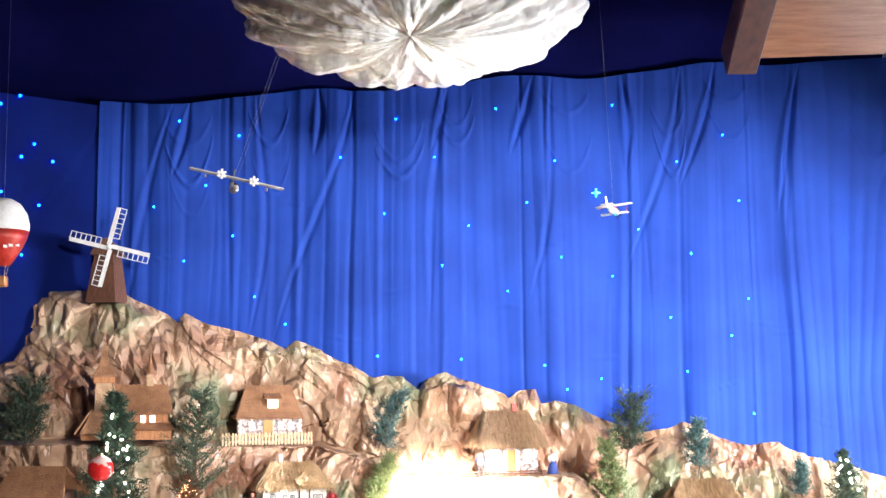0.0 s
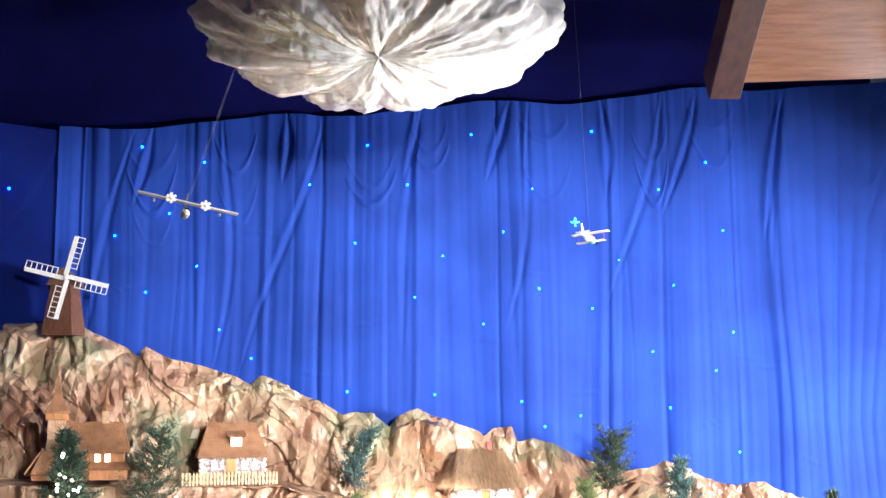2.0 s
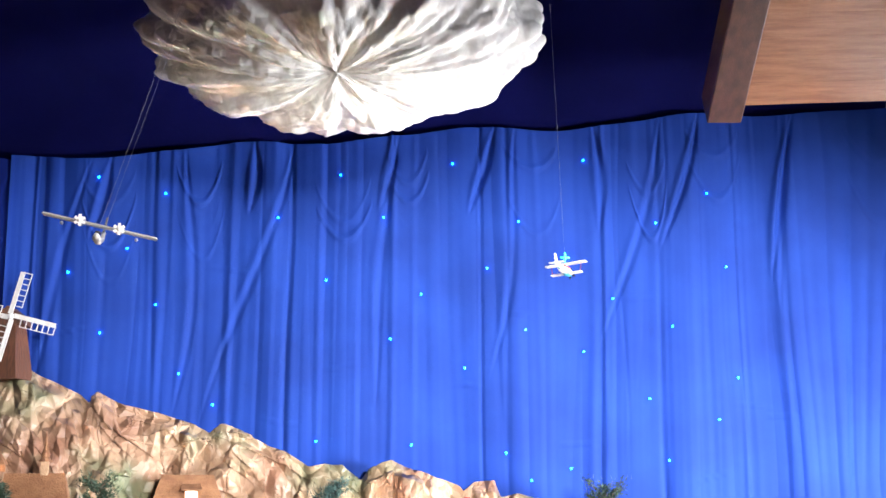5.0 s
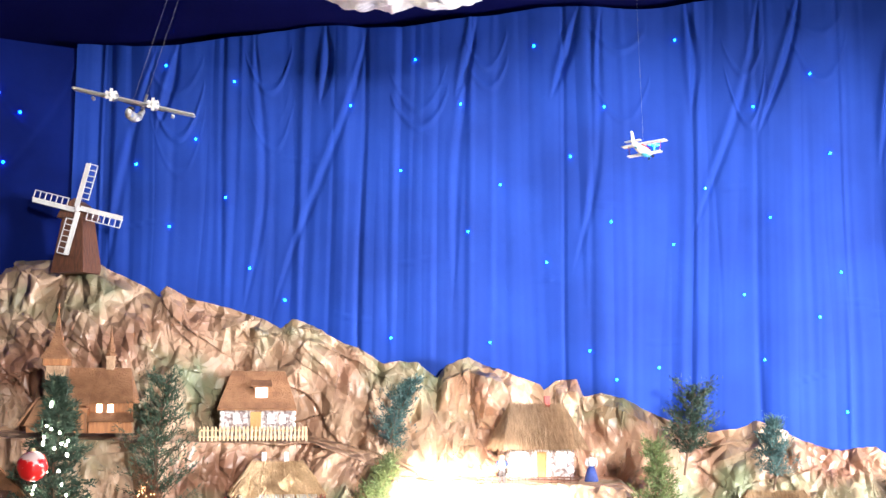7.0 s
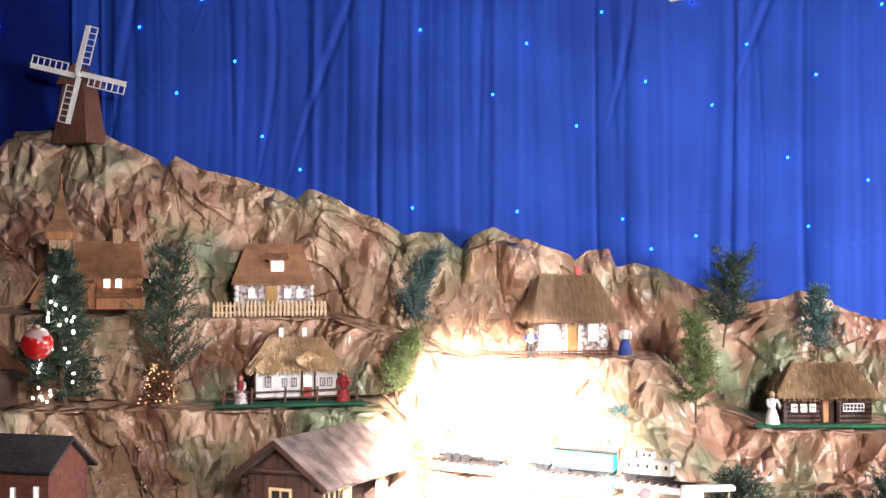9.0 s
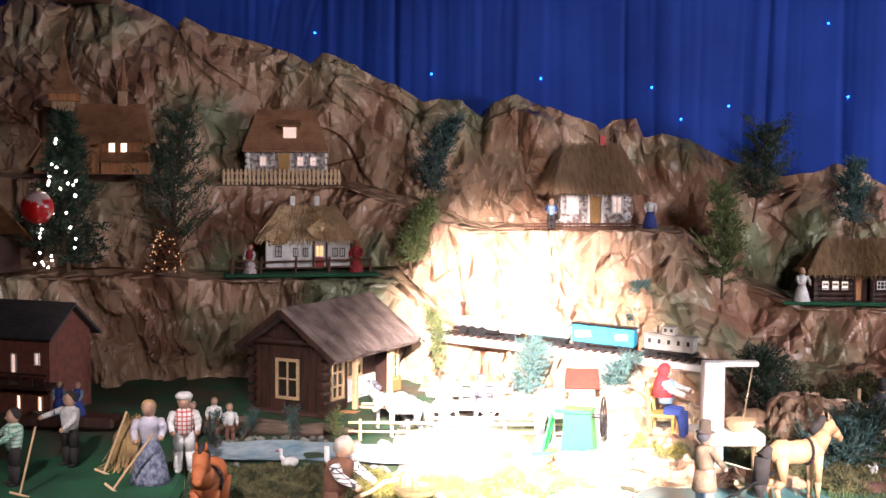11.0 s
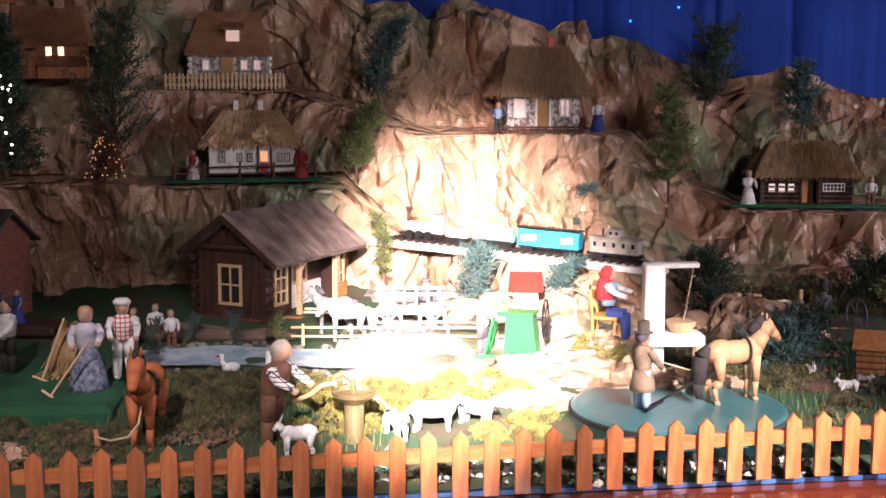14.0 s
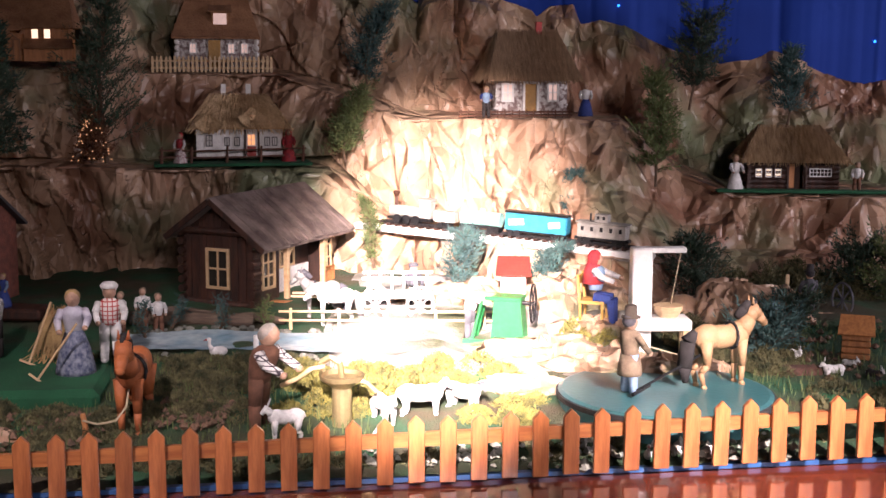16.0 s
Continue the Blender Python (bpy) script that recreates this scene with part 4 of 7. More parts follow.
# ---- whitewashed cottage with golden straw roof ----
def straw_cottage():
    t = thing("straw_cottage", "whitewashed model cottage with a shaggy golden straw roof", "cottage", pose(-1.022, 7.10, 0.812, 0, 0, 14))
    bm = bm_new()
    box(bm, (0.175, 0.10, 0.06), (0.345, 0.18, 0.12))
    box(bm, (0.055, 0.0, 0.058), (0.10, 0.05, 0.116))
    part("wall", bm, WHITEWASH, t)
    for x in (0.055,):
        window(t, (x, -0.027, 0.068), 0.026, 0.045, glass=PANE, frame_mat=SLATE, bar=0.003)
    for x in (0.125, 0.165, 0.285, 0.315):
        window(t, (x, 0.008, 0.062), 0.022, 0.036, glass=PALEPANE, frame_mat=SLATE, bar=0.003, bars=(1, 0))
    window(t, (0.222, 0.006, 0.068), 0.036, 0.05, glass=WARMPANE, frame_mat=WHITEP, bar=0.004)
    bm = bm_new()
    box(bm, (0.222, 0.006, 0.022), (0.036, 0.008, 0.042))
    part("door", bm, REDP, t)
    for x in (0.197, 0.25):
        bm = bm_new()
        rod(bm, (x, -0.02, 0), (x, -0.02, 0.125), 0.004)
        part("post", bm, DARKLOG, t)
    bm = bm_new()
    hipped(bm, -0.025, 0.375, -0.03, 0.22, 0.112, 0.07, 0.28, 0.09, 0.105, 0.245, 0.006)
    roof = part("roof", bm, THATCHY, t)
    bm = bm_new()
    straw(bm, (-0.03, -0.035, 0.115), (0.38, -0.035, 0.115), (0.285, 0.09, 0.25), (0.065, 0.09, 0.25), 7, 60, 0.055, 0.25, 0.0022, 5)
    straw(bm, (0.38, -0.035, 0.115), (0.38, 0.22, 0.115), (0.285, 0.105, 0.25), (0.285, 0.09, 0.25), 5, 24, 0.05, 0.25, 0.0022, 6)
    straw(bm, (-0.03, 0.22, 0.115), (-0.03, -0.035, 0.115), (0.065, 0.09, 0.25), (0.065, 0.105, 0.25), 5, 24, 0.05, 0.25, 0.0022, 7)
    part("straw", bm, THATCHY, roof)
    for cx, z in ((0.055, 0.165), (0.225, 0.19)):
        bm = bm_new()
        rn = random.Random(int(cx * 100))
        for k in range(120):
            a = rn.uniform(-1.15, 1.15)
            p = (cx + 0.006 * rn.uniform(-1, 1), -0.01 + 0.02 * rn.random(), z + rn.uniform(-0.01, 0.012))
            q = (cx + 0.062 * math.sin(a), -0.055 + 0.02 * rn.random(), z - 0.062 * math.cos(a) - 0.01 * rn.random())
            rod(bm, p, q, 0.0016, 0.0022, 3)
        ball(bm, (cx, 0.01, z - 0.03), (0.04, 0.045, 0.03), 8)
        part("straw_hood", bm, THATCHY, roof)
    for x in (0.115, 0.215):
        bm = bm_new()
        box(bm, (x, 0.10, 0.265), (0.02, 0.02, 0.05))
        part("chimney", bm, WHITEWASH, t)
    g = single("turf_mat", box(bm_new(), (0.28, 0.0, 0.004), (0.62, 0.16, 0.012), bevel=0.003), TURF, "thin green felt under the cottage", "turf", pose(-1.14, 7.03, 0.785, 0, 0, 16))
    f = thing("rail_fence", "dark twig rail fence before the straw cottage", "fence", pose(-1.13, 6.99, 0.785, 0, 0, 20))
    for x in (0.0, 0.115, 0.255, 0.39, 0.56):
        bm = bm_new()
        rod(bm, (x, 0, 0.0), (x + 0.004, 0, 0.075), 0.006, 0.005, 7)
        part("post", bm, RUST, f)
    for z0, z1 in ((0.034, 0.03), (0.062, 0.056)):
        bm = bm_new()
        chain(bm, [(-0.01, 0.004, z0), (0.13, 0.004, z1), (0.3, 0.004, z0 - 0.004), (0.575, 0.004, z1 + 0.006)], 0.0038, 6)
        part("rail", bm, RUST, f)


straw_cottage()


# ---- pebble cottage with reed roof on the middle shelf ----
def reed_cottage():
    t = thing("reed_cottage", "pebble-walled cottage with a smooth brown reed roof", "cottage", pose(0.168, 7.30, 0.985, 0, 0, 15))
    bm = bm_new()
    box(bm, (0.155, 0.10, 0.072), (0.30, 0.19, 0.144))
    part("wall", bm, STONE, t, "pebbled wall")
    bm = bm_new()
    rn = random.Random(2)
    for k in range(80):
        x, z = rn.uniform(0.0, 0.31), rn.uniform(0.02, 0.135)
        if abs(x - 0.053) < 0.035 or abs(x - 0.15) < 0.035 or abs(x - 0.243) < 0.032:
            continue
        ball(bm, (x, 0.005, z), (rn.uniform(0.004, 0.007), 0.004, rn.uniform(0.003, 0.005)), 5)
    tagged(part("pebbledash", bm, WHITEWASH, t), kind="stuff")
    window(t, (0.053, -0.001, 0.088), 0.052, 0.078, glass=PALEPANE, frame_mat=WHITEP, bar=0.008)
    window(t, (0.243, -0.001, 0.088), 0.05, 0.078, glass=PALEPANE, frame_mat=WHITEP, bar=0.008)
    bm = bm_new()
    for x in (0.121, 0.179):
        box(bm, (x, 0.0, 0.068), (0.009, 0.012, 0.125))
    box(bm, (0.15, 0.0, 0.128), (0.05, 0.012, 0.009))
    fr = part("door_frame", bm, WHITEP, t)
    bm = bm_new()
    box(bm, (0.15, 0.003, 0.064), (0.046, 0.006, 0.118))
    part("door", bm, OCHRE, t, "ochre wooden door")
    bm = bm_new()
    hipped(bm, -0.04, 0.35, -0.05, 0.24, 0.135, 0.035, 0.275, 0.095, 0.11, 0.335, 0.010)
    roof = part("roof", bm, REEDS, t)
    bm = bm_new()
    straw(bm, (-0.043, -0.054, 0.142), (0.353, -0.054, 0.142), (0.28, 0.095, 0.342), (0.031, 0.095, 0.342), 7, 66, 0.06, 0.06, 0.002, 15)
    straw(bm, (0.353, -0.054, 0.142), (0.353, 0.24, 0.142), (0.28, 0.11, 0.342), (0.28, 0.095, 0.342), 6, 28, 0.055, 0.08, 0.002, 16)
    straw(bm, (-0.043, 0.24, 0.142), (-0.043, -0.054, 0.142), (0.031, 0.095, 0.342), (0.031, 0.11, 0.342), 6, 28, 0.055, 0.08, 0.002, 17)
    part("reeds", bm, REEDS, roof)
    bm = bm_new()
    box(bm, (0.205, 0.10, 0.35), (0.024, 0.024, 0.05))
    part("chimney", bm, REDP, t, "red chimney")
    f = thing("low_rail_fence", "low reddish twig fence before the reed cottage", "fence", pose(0.035, 7.20, 0.97, 0, 0, 14))
    for k in range(16):
        bm = bm_new()
        rod(bm, (0.03 * k, 0, 0), (0.03 * k, 0, 0.036), 0.003, 0.003, 5)
        part("post", bm, RUST, f)
    for z in (0.012, 0.026):
        bm = bm_new()
        rod(bm, (-0.01, 0.003, z), (0.46, 0.003, z), 0.0045, 0.0045, 5)
        part("rail", bm, RUST, f)


reed_cottage()


# ---- log cabin ----
def log_cabin():
    t = thing("log_cabin", "brown log cabin with a ragged thatched roof", "cabin", pose(1.178, 7.17, 0.705, 0, 0, 2) @ Matrix.Diagonal((0.78, 0.85, 0.86, 1)))
    for k in range(6):
        bm = bm_new()
        rod(bm, (-0.012, 0.0, 0.012 + 0.022 * k), (0.185, 0.0, 0.012 + 0.022 * k), 0.0115, 0.0115, 8)
        part("log", bm, DARKLOG, t)
        bm = bm_new()
        rod(bm, (0.27, 0.0, 0.012 + 0.022 * k), (0.45, 0.0, 0.012 + 0.022 * k), 0.0115, 0.0115, 8)
        part("log", bm, DARKLOG, t)
        bm = bm_new()
        rod(bm, (0.0, -0.012, 0.014 + 0.022 * k), (0.0, 0.2, 0.014 + 0.022 * k), 0.0115, 0.0115, 8)
        part("log", bm, DARKLOG, t)
    bm = bm_new()
    box(bm, (0.22, 0.11, 0.065), (0.43, 0.17, 0.13))
    part("inner_wall", bm, DARKLOG, t)
    for x in (0.045, 0.095, 0.142):
        window(t, (x, -0.011, 0.075), 0.032, 0.04, glass=LITPANE, frame_mat=WHITEP, bar=0.004)
    window(t, (0.355, -0.011, 0.078), 0.11, 0.038, glass=PANE, frame_mat=WHITEP, bar=0.004, bars=(5, 1))
    bm = bm_new()
    box(bm, (0.215, 0.022, 0.06), (0.035, 0.006, 0.11))
    part("door", bm, ORANGEW, t)
    for x in (0.185, 0.275):
        bm = bm_new()
        rod(bm, (x, -0.035, 0), (x, -0.035, 0.13), 0.007)
        part("porch_post", bm, DARKLOG, t)
    bm = bm_new()
    hipped(bm, -0.05, 0.49, -0.055, 0.25, 0.125, 0.07, 0.36, 0.09, 0.11, 0.28, 0.012)
    roof = part("roof", bm, THATCH, t)
    bm = bm_new()
    straw(bm, (-0.052, -0.058, 0.13), (0.492, -0.058, 0.13), (0.365, 0.09, 0.288), (0.065, 0.09, 0.288), 7, 70, 0.06, 0.18, 0.0024, 25)
    straw(bm, (0.492, -0.058, 0.13), (0.492, 0.25, 0.13), (0.365, 0.11, 0.288), (0.365, 0.09, 0.288), 5, 28, 0.055, 0.2, 0.0024, 26)
    straw(bm, (-0.052, 0.25, 0.13), (-0.052, -0.058, 0.13), (0.065, 0.09, 0.288), (0.065, 0.11, 0.288), 5, 28, 0.055, 0.2, 0.0024, 27)
    straw(bm, (0.17, -0.085, 0.135), (0.29, -0.085, 0.135), (0.27, -0.02, 0.165), (0.19, -0.02, 0.165), 2, 24, 0.04, 0.15, 0.0024, 28)
    part("straw", bm, THATCH, roof)
    single("turf_strip", box(bm_new(), (0.30, 0, 0.0), (0.66, 0.06, 0.012), bevel=0.003), TURF, "green felt strip under the log cabin", "turf", pose(1.07, 7.10, 0.705, 0, 0, 0))


log_cabin()


# ---- brick house ----
def brick_house():
    t = thing("brick_house", "dark red brick model house with a slate roof and balcony", "house", pose(-1.985, 6.40, 0.30, 0, 0, -14))
    bm = bm_new()
    prism(bm, [(0, 0), (0.40, 0), (0.40, 0.33), (0, 0.33)], "y", 0.0, 0.24)
    prism(bm, [(0.0, 0.33), (0.24, 0.33), (0.12, 0.42)], "x", 0.0, 0.40)
    part("wall", bm, REDBRICK, t)
    bm = bm_new()
    slab(bm, (-0.03, -0.03, 0.315), (0.43, -0.03, 0.315), (0.43, 0.12, 0.43), (-0.03, 0.12, 0.43), 0.01)
    slab(bm, (-0.03, 0.27, 0.315), (-0.03, 0.12, 0.43), (0.43, 0.12, 0.43), (0.43, 0.27, 0.315), -0.01)
    part("roof", bm, SLATE, t)
    for x in (0.13, 0.25, 0.35):
        window(t, (x, -0.003, 0.245 if x != 0.25 else 0.225), 0.022, 0.07 if x == 0.25 else 0.045, glass=PALEPANE, frame_mat=WHITEP, bar=0.003, bars=(0, 0))
    for x in (0.27, 0.36):
        window(t, (x, -0.003, 0.085), 0.022, 0.06, glass=LITPANE, frame_mat=ORANGEW, bar=0.004, bars=(0, 0))
    bm = bm_new()
    box(bm, (0.25, -0.05, 0.16), (0.42, 0.10, 0.014))
    bal = part("balcony", bm, DARKLOG, t)
    for k in range(9):
        bm = bm_new()
        rod(bm, (0.05 + 0.05 * k, -0.095, 0.165), (0.05 + 0.05 * k, -0.095, 0.205), 0.003, 0.003, 5)
        part("baluster", bm, DARKLOG, bal)
    bm = bm_new()
    box(bm, (0.25, -0.095, 0.207), (0.42, 0.007, 0.007))
    part("handrail", bm, DARKLOG, bal)
    bm = bm_new()
    slab(bm, (0.0, -0.1, 0.0), (0.12, -0.1, 0.15), (0.12, -0.02, 0.15), (0.0, -0.02, 0.0), 0.012)
    part("stair", bm, DARKLOG, t)


brick_house()


# ---- windmill ----
MILLW = material("brown_mill_boards", (0.17, 0.065, 0.03), 0.6, (0.09, 0.035, 0.018), 14, 90, 0.25, stretch=(8, 8, 1))


def windmill():
    t = thing("windmill", "brown wooden windmill with white lattice sails on the summit", "windmill", pose(-1.945, 7.56, 1.96))
    bm = bm_new()
    revolve(bm, [(0.125, -0.02), (0.075, 0.27)], 4)
    bmesh.ops.rotate(bm, cent=(0, 0, 0), matrix=Matrix.Rotation(radians(33), 3, "Z"), verts=bm.verts[:])
    part("body", bm, MILLW, t)
    bm = bm_new()
    prism(bm, [(-0.085, 0.25), (0.085, 0.25), (0.06, 0.30), (0, 0.345), (-0.06, 0.30)], "y", -0.07, 0.09)
    part("cap", bm, MILLW, t)
    bm = bm_new()
    rod(bm, (0.03, 0.05, 0.285), (0.03, -0.115, 0.285), 0.008)
    part("axle", bm, BLACKM, t)
    cx, cy, cz = 0.03, -0.105, 0.285
    for k in range(4):
        a = 14 + 90 * k
        m = pose(cx, cy, cz, 0, a, 0)
        bm = bm_new()
        box(bm, (0, 0, 0.115), (0.009, 0.008, 0.23))
        box(bm, (-0.012, 0, 0.12), (0.014, 0.004, 0.215))
        box(bm, (0.040, 0, 0.14), (0.004, 0.005, 0.175))
        for j in range(7):
            box(bm, (0.021, 0, 0.055 + 0.0285 * j), (0.04, 0.005, 0.004))
        bm.transform(m)
        part("sail", bm, WHITEP, t, "white lattice sail")
    bm = bm_new()
    ball(bm, (cx, cy - 0.004, cz), (0.016, 0.01, 0.016), 10)
    part("hub", bm, WHITEP, t)


windmill()

# ---- dolls and toy animals: plain shapes ----
def flat(name, c, rough=0.7, c2=None, scale=30, bump=0.2):
    return material(name, c, rough, c2, scale, 150, bump)


SKIN = flat("doll_face", (0.50, 0.30, 0.21), 0.6)
WHITEC = flat("white_cloth", (0.72, 0.71, 0.70), 0.85)
GREYC = flat("grey_cloth", (0.10, 0.10, 0.12), 0.9)
BLUEC = flat("blue_cloth", (0.03, 0.06, 0.26), 0.8)
LBLUE = flat("pale_blue_cloth", (0.25, 0.38, 0.55), 0.8)
REDC = flat("red_cloth", (0.42, 0.03, 0.03), 0.8, (0.20, 0.02, 0.03), 60)
BROWNC = flat("brown_cloth", (0.17, 0.075, 0.045), 0.9)
DARKC = flat("dark_cloth", (0.03, 0.025, 0.025), 0.9)
TANC = flat("tan_coat", (0.25, 0.18, 0.12), 0.9)
GREENC = plaid("green_striped_cloth", (0.50, 0.62, 0.52), (0.12, 0.32, 0.22), 24)
CHECK = plaid("checked_cloth", (0.74, 0.72, 0.70), (0.06, 0.05, 0.06), 26)
SILVERC = flat("silver_satin", (0.52, 0.50, 0.56), 0.35, (0.35, 0.34, 0.42), 20)
DENIM = flat("blue_print_cloth", (0.035, 0.05, 0.11), 0.7, (0.22, 0.24, 0.30), 70)
STRIPE = plaid("red_striped_cloth", (0.66, 0.60, 0.56), (0.42, 0.05, 0.05), 22)
HAIRG = flat("grey_hair", (0.40, 0.36, 0.32), 0.9)
STRAWC = flat("straw_colour", (0.42, 0.27, 0.12), 0.9)
FELT = flat("brown_felt", (0.10, 0.075, 0.055), 0.9)
FLORAL = flat("floral_cloth", (0.65, 0.62, 0.60), 0.8, (0.25, 0.10, 0.12), 120)


def doll(label, x, y, z, h, yaw, mats, skirt=False, arms=(20, 20), lean=0.0, hat=None, seat=False, group="", coat=False):
    """One plain mesh: mats are head, hair, body, legs or skirt, sleeves. It faces -y before the turn."""
    bm = bm_new()
    n = 0
    if skirt:
        revolve(bm, [(0.22, 0.0), (0.215, 0.06), (0.17, 0.28), (0.085, 0.54)], 14)
        n = paint(bm, 3, n)
    elif seat:
        for s in (-1, 1):
            chain(bm, [(s * 0.07, 0.0, 0.36), (s * 0.08, -0.22, 0.34), (s * 0.08, -0.25, 0.02)], [0.075, 0.065, 0.04], 8)
        n = paint(bm, 3, n)
    else:
        for s in (-1, 1):
            chain(bm, [(s * 0.075, 0.0, 0.02), (s * 0.07, 0, 0.26), (s * 0.055, 0, 0.50)], [0.05, 0.058, 0.07], 8)
            ball(bm, (s * 0.078, -0.035, 0.022), (0.04, 0.08, 0.024), 8)
        n = paint(bm, 3, n)
    if coat:
        revolve(bm, [(0.15, 0.24), (0.145, 0.30), (0.115, 0.50)], 12)
    revolve(bm, [(0.09, 0.46), (0.105, 0.54), (0.125, 0.68), (0.115, 0.76), (0.045, 0.81)], 12)
    n = paint(bm, 2, n)
    for s, a in ((-1, arms[0]), (1, arms[1])):
        ca, sa = math.cos(radians(a)), math.sin(radians(a))
        chain(bm, [(s * 0.12, 0, 0.75), (s * 0.165, -0.13 * sa, 0.75 - 0.14 * ca), (s * 0.14, -0.31 * sa - 0.02, 0.76 - 0.27 * ca)], [0.047, 0.043, 0.034], 7)
        n = paint(bm, 4, n)
        ball(bm, (s * 0.138, -0.335 * sa - 0.022, 0.76 - 0.295 * ca), 0.034, 7)
        n = paint(bm, 0, n)
    ball(bm, (0, -0.005, 0.885), (0.078, 0.085, 0.10), 12)
    ball(bm, (0, -0.09, 0.875), (0.012, 0.016, 0.018), 6)
    n = paint(bm, 0, n)
    ball(bm, (0, 0.022, 0.915), (0.088, 0.085, 0.092), 10)
    n = paint(bm, 1, n)
    if hat == "tall":
        revolve(bm, [(0.115, 0.955), (0.115, 0.968), (0.075, 0.97), (0.07, 1.10), (0.06, 1.11)], 12)
        n = paint(bm, 4 if len(mats) < 6 else 5, n)
    if hat == "cap":
        revolve(bm, [(0.095, 0.93), (0.105, 0.965), (0.07, 1.005)], 12)
        n = paint(bm, 4 if len(mats) < 6 else 5, n)
    if hat == "scarf":
        ball(bm, (0, 0.02, 0.90), (0.105, 0.098, 0.118), 10)
        revolve(bm, [(0.15, 0.55), (0.12, 0.74), (0.08, 0.85)], 10, (0, 0.035, 0))
        n = paint(bm, 1, n)
    bm.verts.ensure_lookup_table()
    if lean:
        for v in bm.verts:
            v.co.y -= max(0.0, v.co.z - 0.46) * math.tan(radians(lean))
    bm.transform(Matrix.Diagonal((h * 1.05, h * 1.05, h, 1)))
    ob = single("doll", bm, mats[0], label, "doll", pose(x, y, z, 0, 0, yaw), group, smooth=True)
    return slots(ob, mats)


def beast(label, x, y, z, h, yaw, mats, kind="horse", head_up=1.0, category=""):
    """A toy animal as one plain mesh that faces -y: mats are coat, mane and tail, muzzle."""
    bm = bm_new()
    n = 0
    lg = {"horse": 0.50, "sheep": 0.36, "goat": 0.42}[kind]
    L = {"horse": 0.36, "sheep": 0.34, "goat": 0.32}[kind]
    ball(bm, (0, -L * 0.62, lg + 0.14), (0.135, 0.19, 0.165), 12)
    ball(bm, (0, L * 0.62, lg + 0.14), (0.145, 0.20, 0.165), 12)
    ball(bm, (0, 0, lg + 0.125), (0.135, 0.32, 0.155), 12)
    for s in (-1, 1):
        chain(bm, [(s * 0.085, -L * 0.75, lg + 0.08), (s * 0.08, -L * 0.78, lg * 0.48), (s * 0.08, -L * 0.75, lg * 0.1), (s * 0.08, -L * 0.8, 0.0)], [0.07, 0.042, 0.03, 0.045], 8)
        chain(bm, [(s * 0.09, L * 0.8, lg + 0.1), (s * 0.085, L * 0.72, lg * 0.58), (s * 0.085, L * 0.98, lg * 0.42), (s * 0.085, L * 0.86, 0.05), (s * 0.085, L * 0.82, 0.0)], [0.09, 0.05, 0.038, 0.03, 0.045], 8)
    if kind == "horse":
        hz = 0.97 if head_up > 0 else 0.78
        chain(bm, [(0, -L * 0.85, lg + 0.19), (0, -L * 1.18, lg + 0.33), (0, -L * 1.32, hz)], [0.13, 0.10, 0.075], 10)
        chain(bm, [(0, -L * 1.25, hz + 0.005), (0, -L * 1.55, hz - 0.11), (0, -L * 1.82, hz - 0.21)], [0.085, 0.072, 0.05], 10)
        ball(bm, (0, -L * 1.82, hz - 0.21), (0.05, 0.05, 0.052), 8)
        for s in (-1, 1):
            rod(bm, (s * 0.045, -L * 1.22, hz + 0.05), (s * 0.05, -L * 1.22, hz + 0.14), 0.024, 0.004, 6)
        n = paint(bm, 0, n)
        chain(bm, [(0, -L * 1.14, hz + 0.08), (0, -L * 0.90, hz - 0.02), (0, -L * 0.62, lg + 0.36)], [0.045, 0.07, 0.05], 7)
        for k in range(14):
            a0, a1 = 2 * math.pi * k / 14, 2 * math.pi * (k + 1) / 14
            rod(bm, (0.152 * math.cos(a0), -L * 0.42, lg + 0.135 + 0.172 * math.sin(a0)), (0.152 * math.cos(a1), -L * 0.42, lg + 0.135 + 0.172 * math.sin(a1)), 0.018, 0.018, 5)
        ball(bm, (0, -L * 1.36, hz + 0.05), (0.03, 0.05, 0.045), 7)
        chain(bm, [(0, L * 1.1, lg + 0.22), (0, L * 1.40, lg + 0.10), (0, L * 1.50, lg - 0.22), (0, L * 1.46, lg - 0.42)], [0.05, 0.10, 0.095, 0.03], 8)
        n = paint(bm, 1, n)
    else:
        if kind == "sheep":
            for k in range(16):
                a = k * 2.4
                ball(bm, (0.10 * math.cos(a), 0.26 * math.sin(a * 0.7), lg + 0.13 + 0.08 * math.sin(a * 1.3)), 0.10, 7)
        chain(bm, [(0, -L * 0.95, lg + 0.2), (0, -L * 1.25, lg + 0.32)], [0.085, 0.07], 9)
        n = paint(bm, 0, n)
        chain(bm, [(0, -L * 1.2, lg + 0.36), (0, -L * 1.62, lg + 0.22)], [0.075, 0.045], 9)
        for s in (-1, 1):
            rod(bm, (s * 0.05, -L * 1.2, lg + 0.37), (s * 0.13, -L * 1.2, lg + 0.35), 0.025, 0.01, 6)
            if kind == "goat":
                rod(bm, (s * 0.03, -L * 1.18, lg + 0.40), (s * 0.05, -L * 1.0, lg + 0.55), 0.018, 0.005, 6)
        rod(bm, (0, L * 1.1, lg + 0.22), (0, L * 1.3, lg + 0.1), 0.03, 0.015, 6)
        n = paint(bm, 2, n)
    bm.transform(Matrix.Diagonal((h, h, h, 1)))
    ob = single("toy_" + kind, bm, mats[0], label, category or "toy " + kind, pose(x, y, z, 0, 0, yaw), smooth=True)
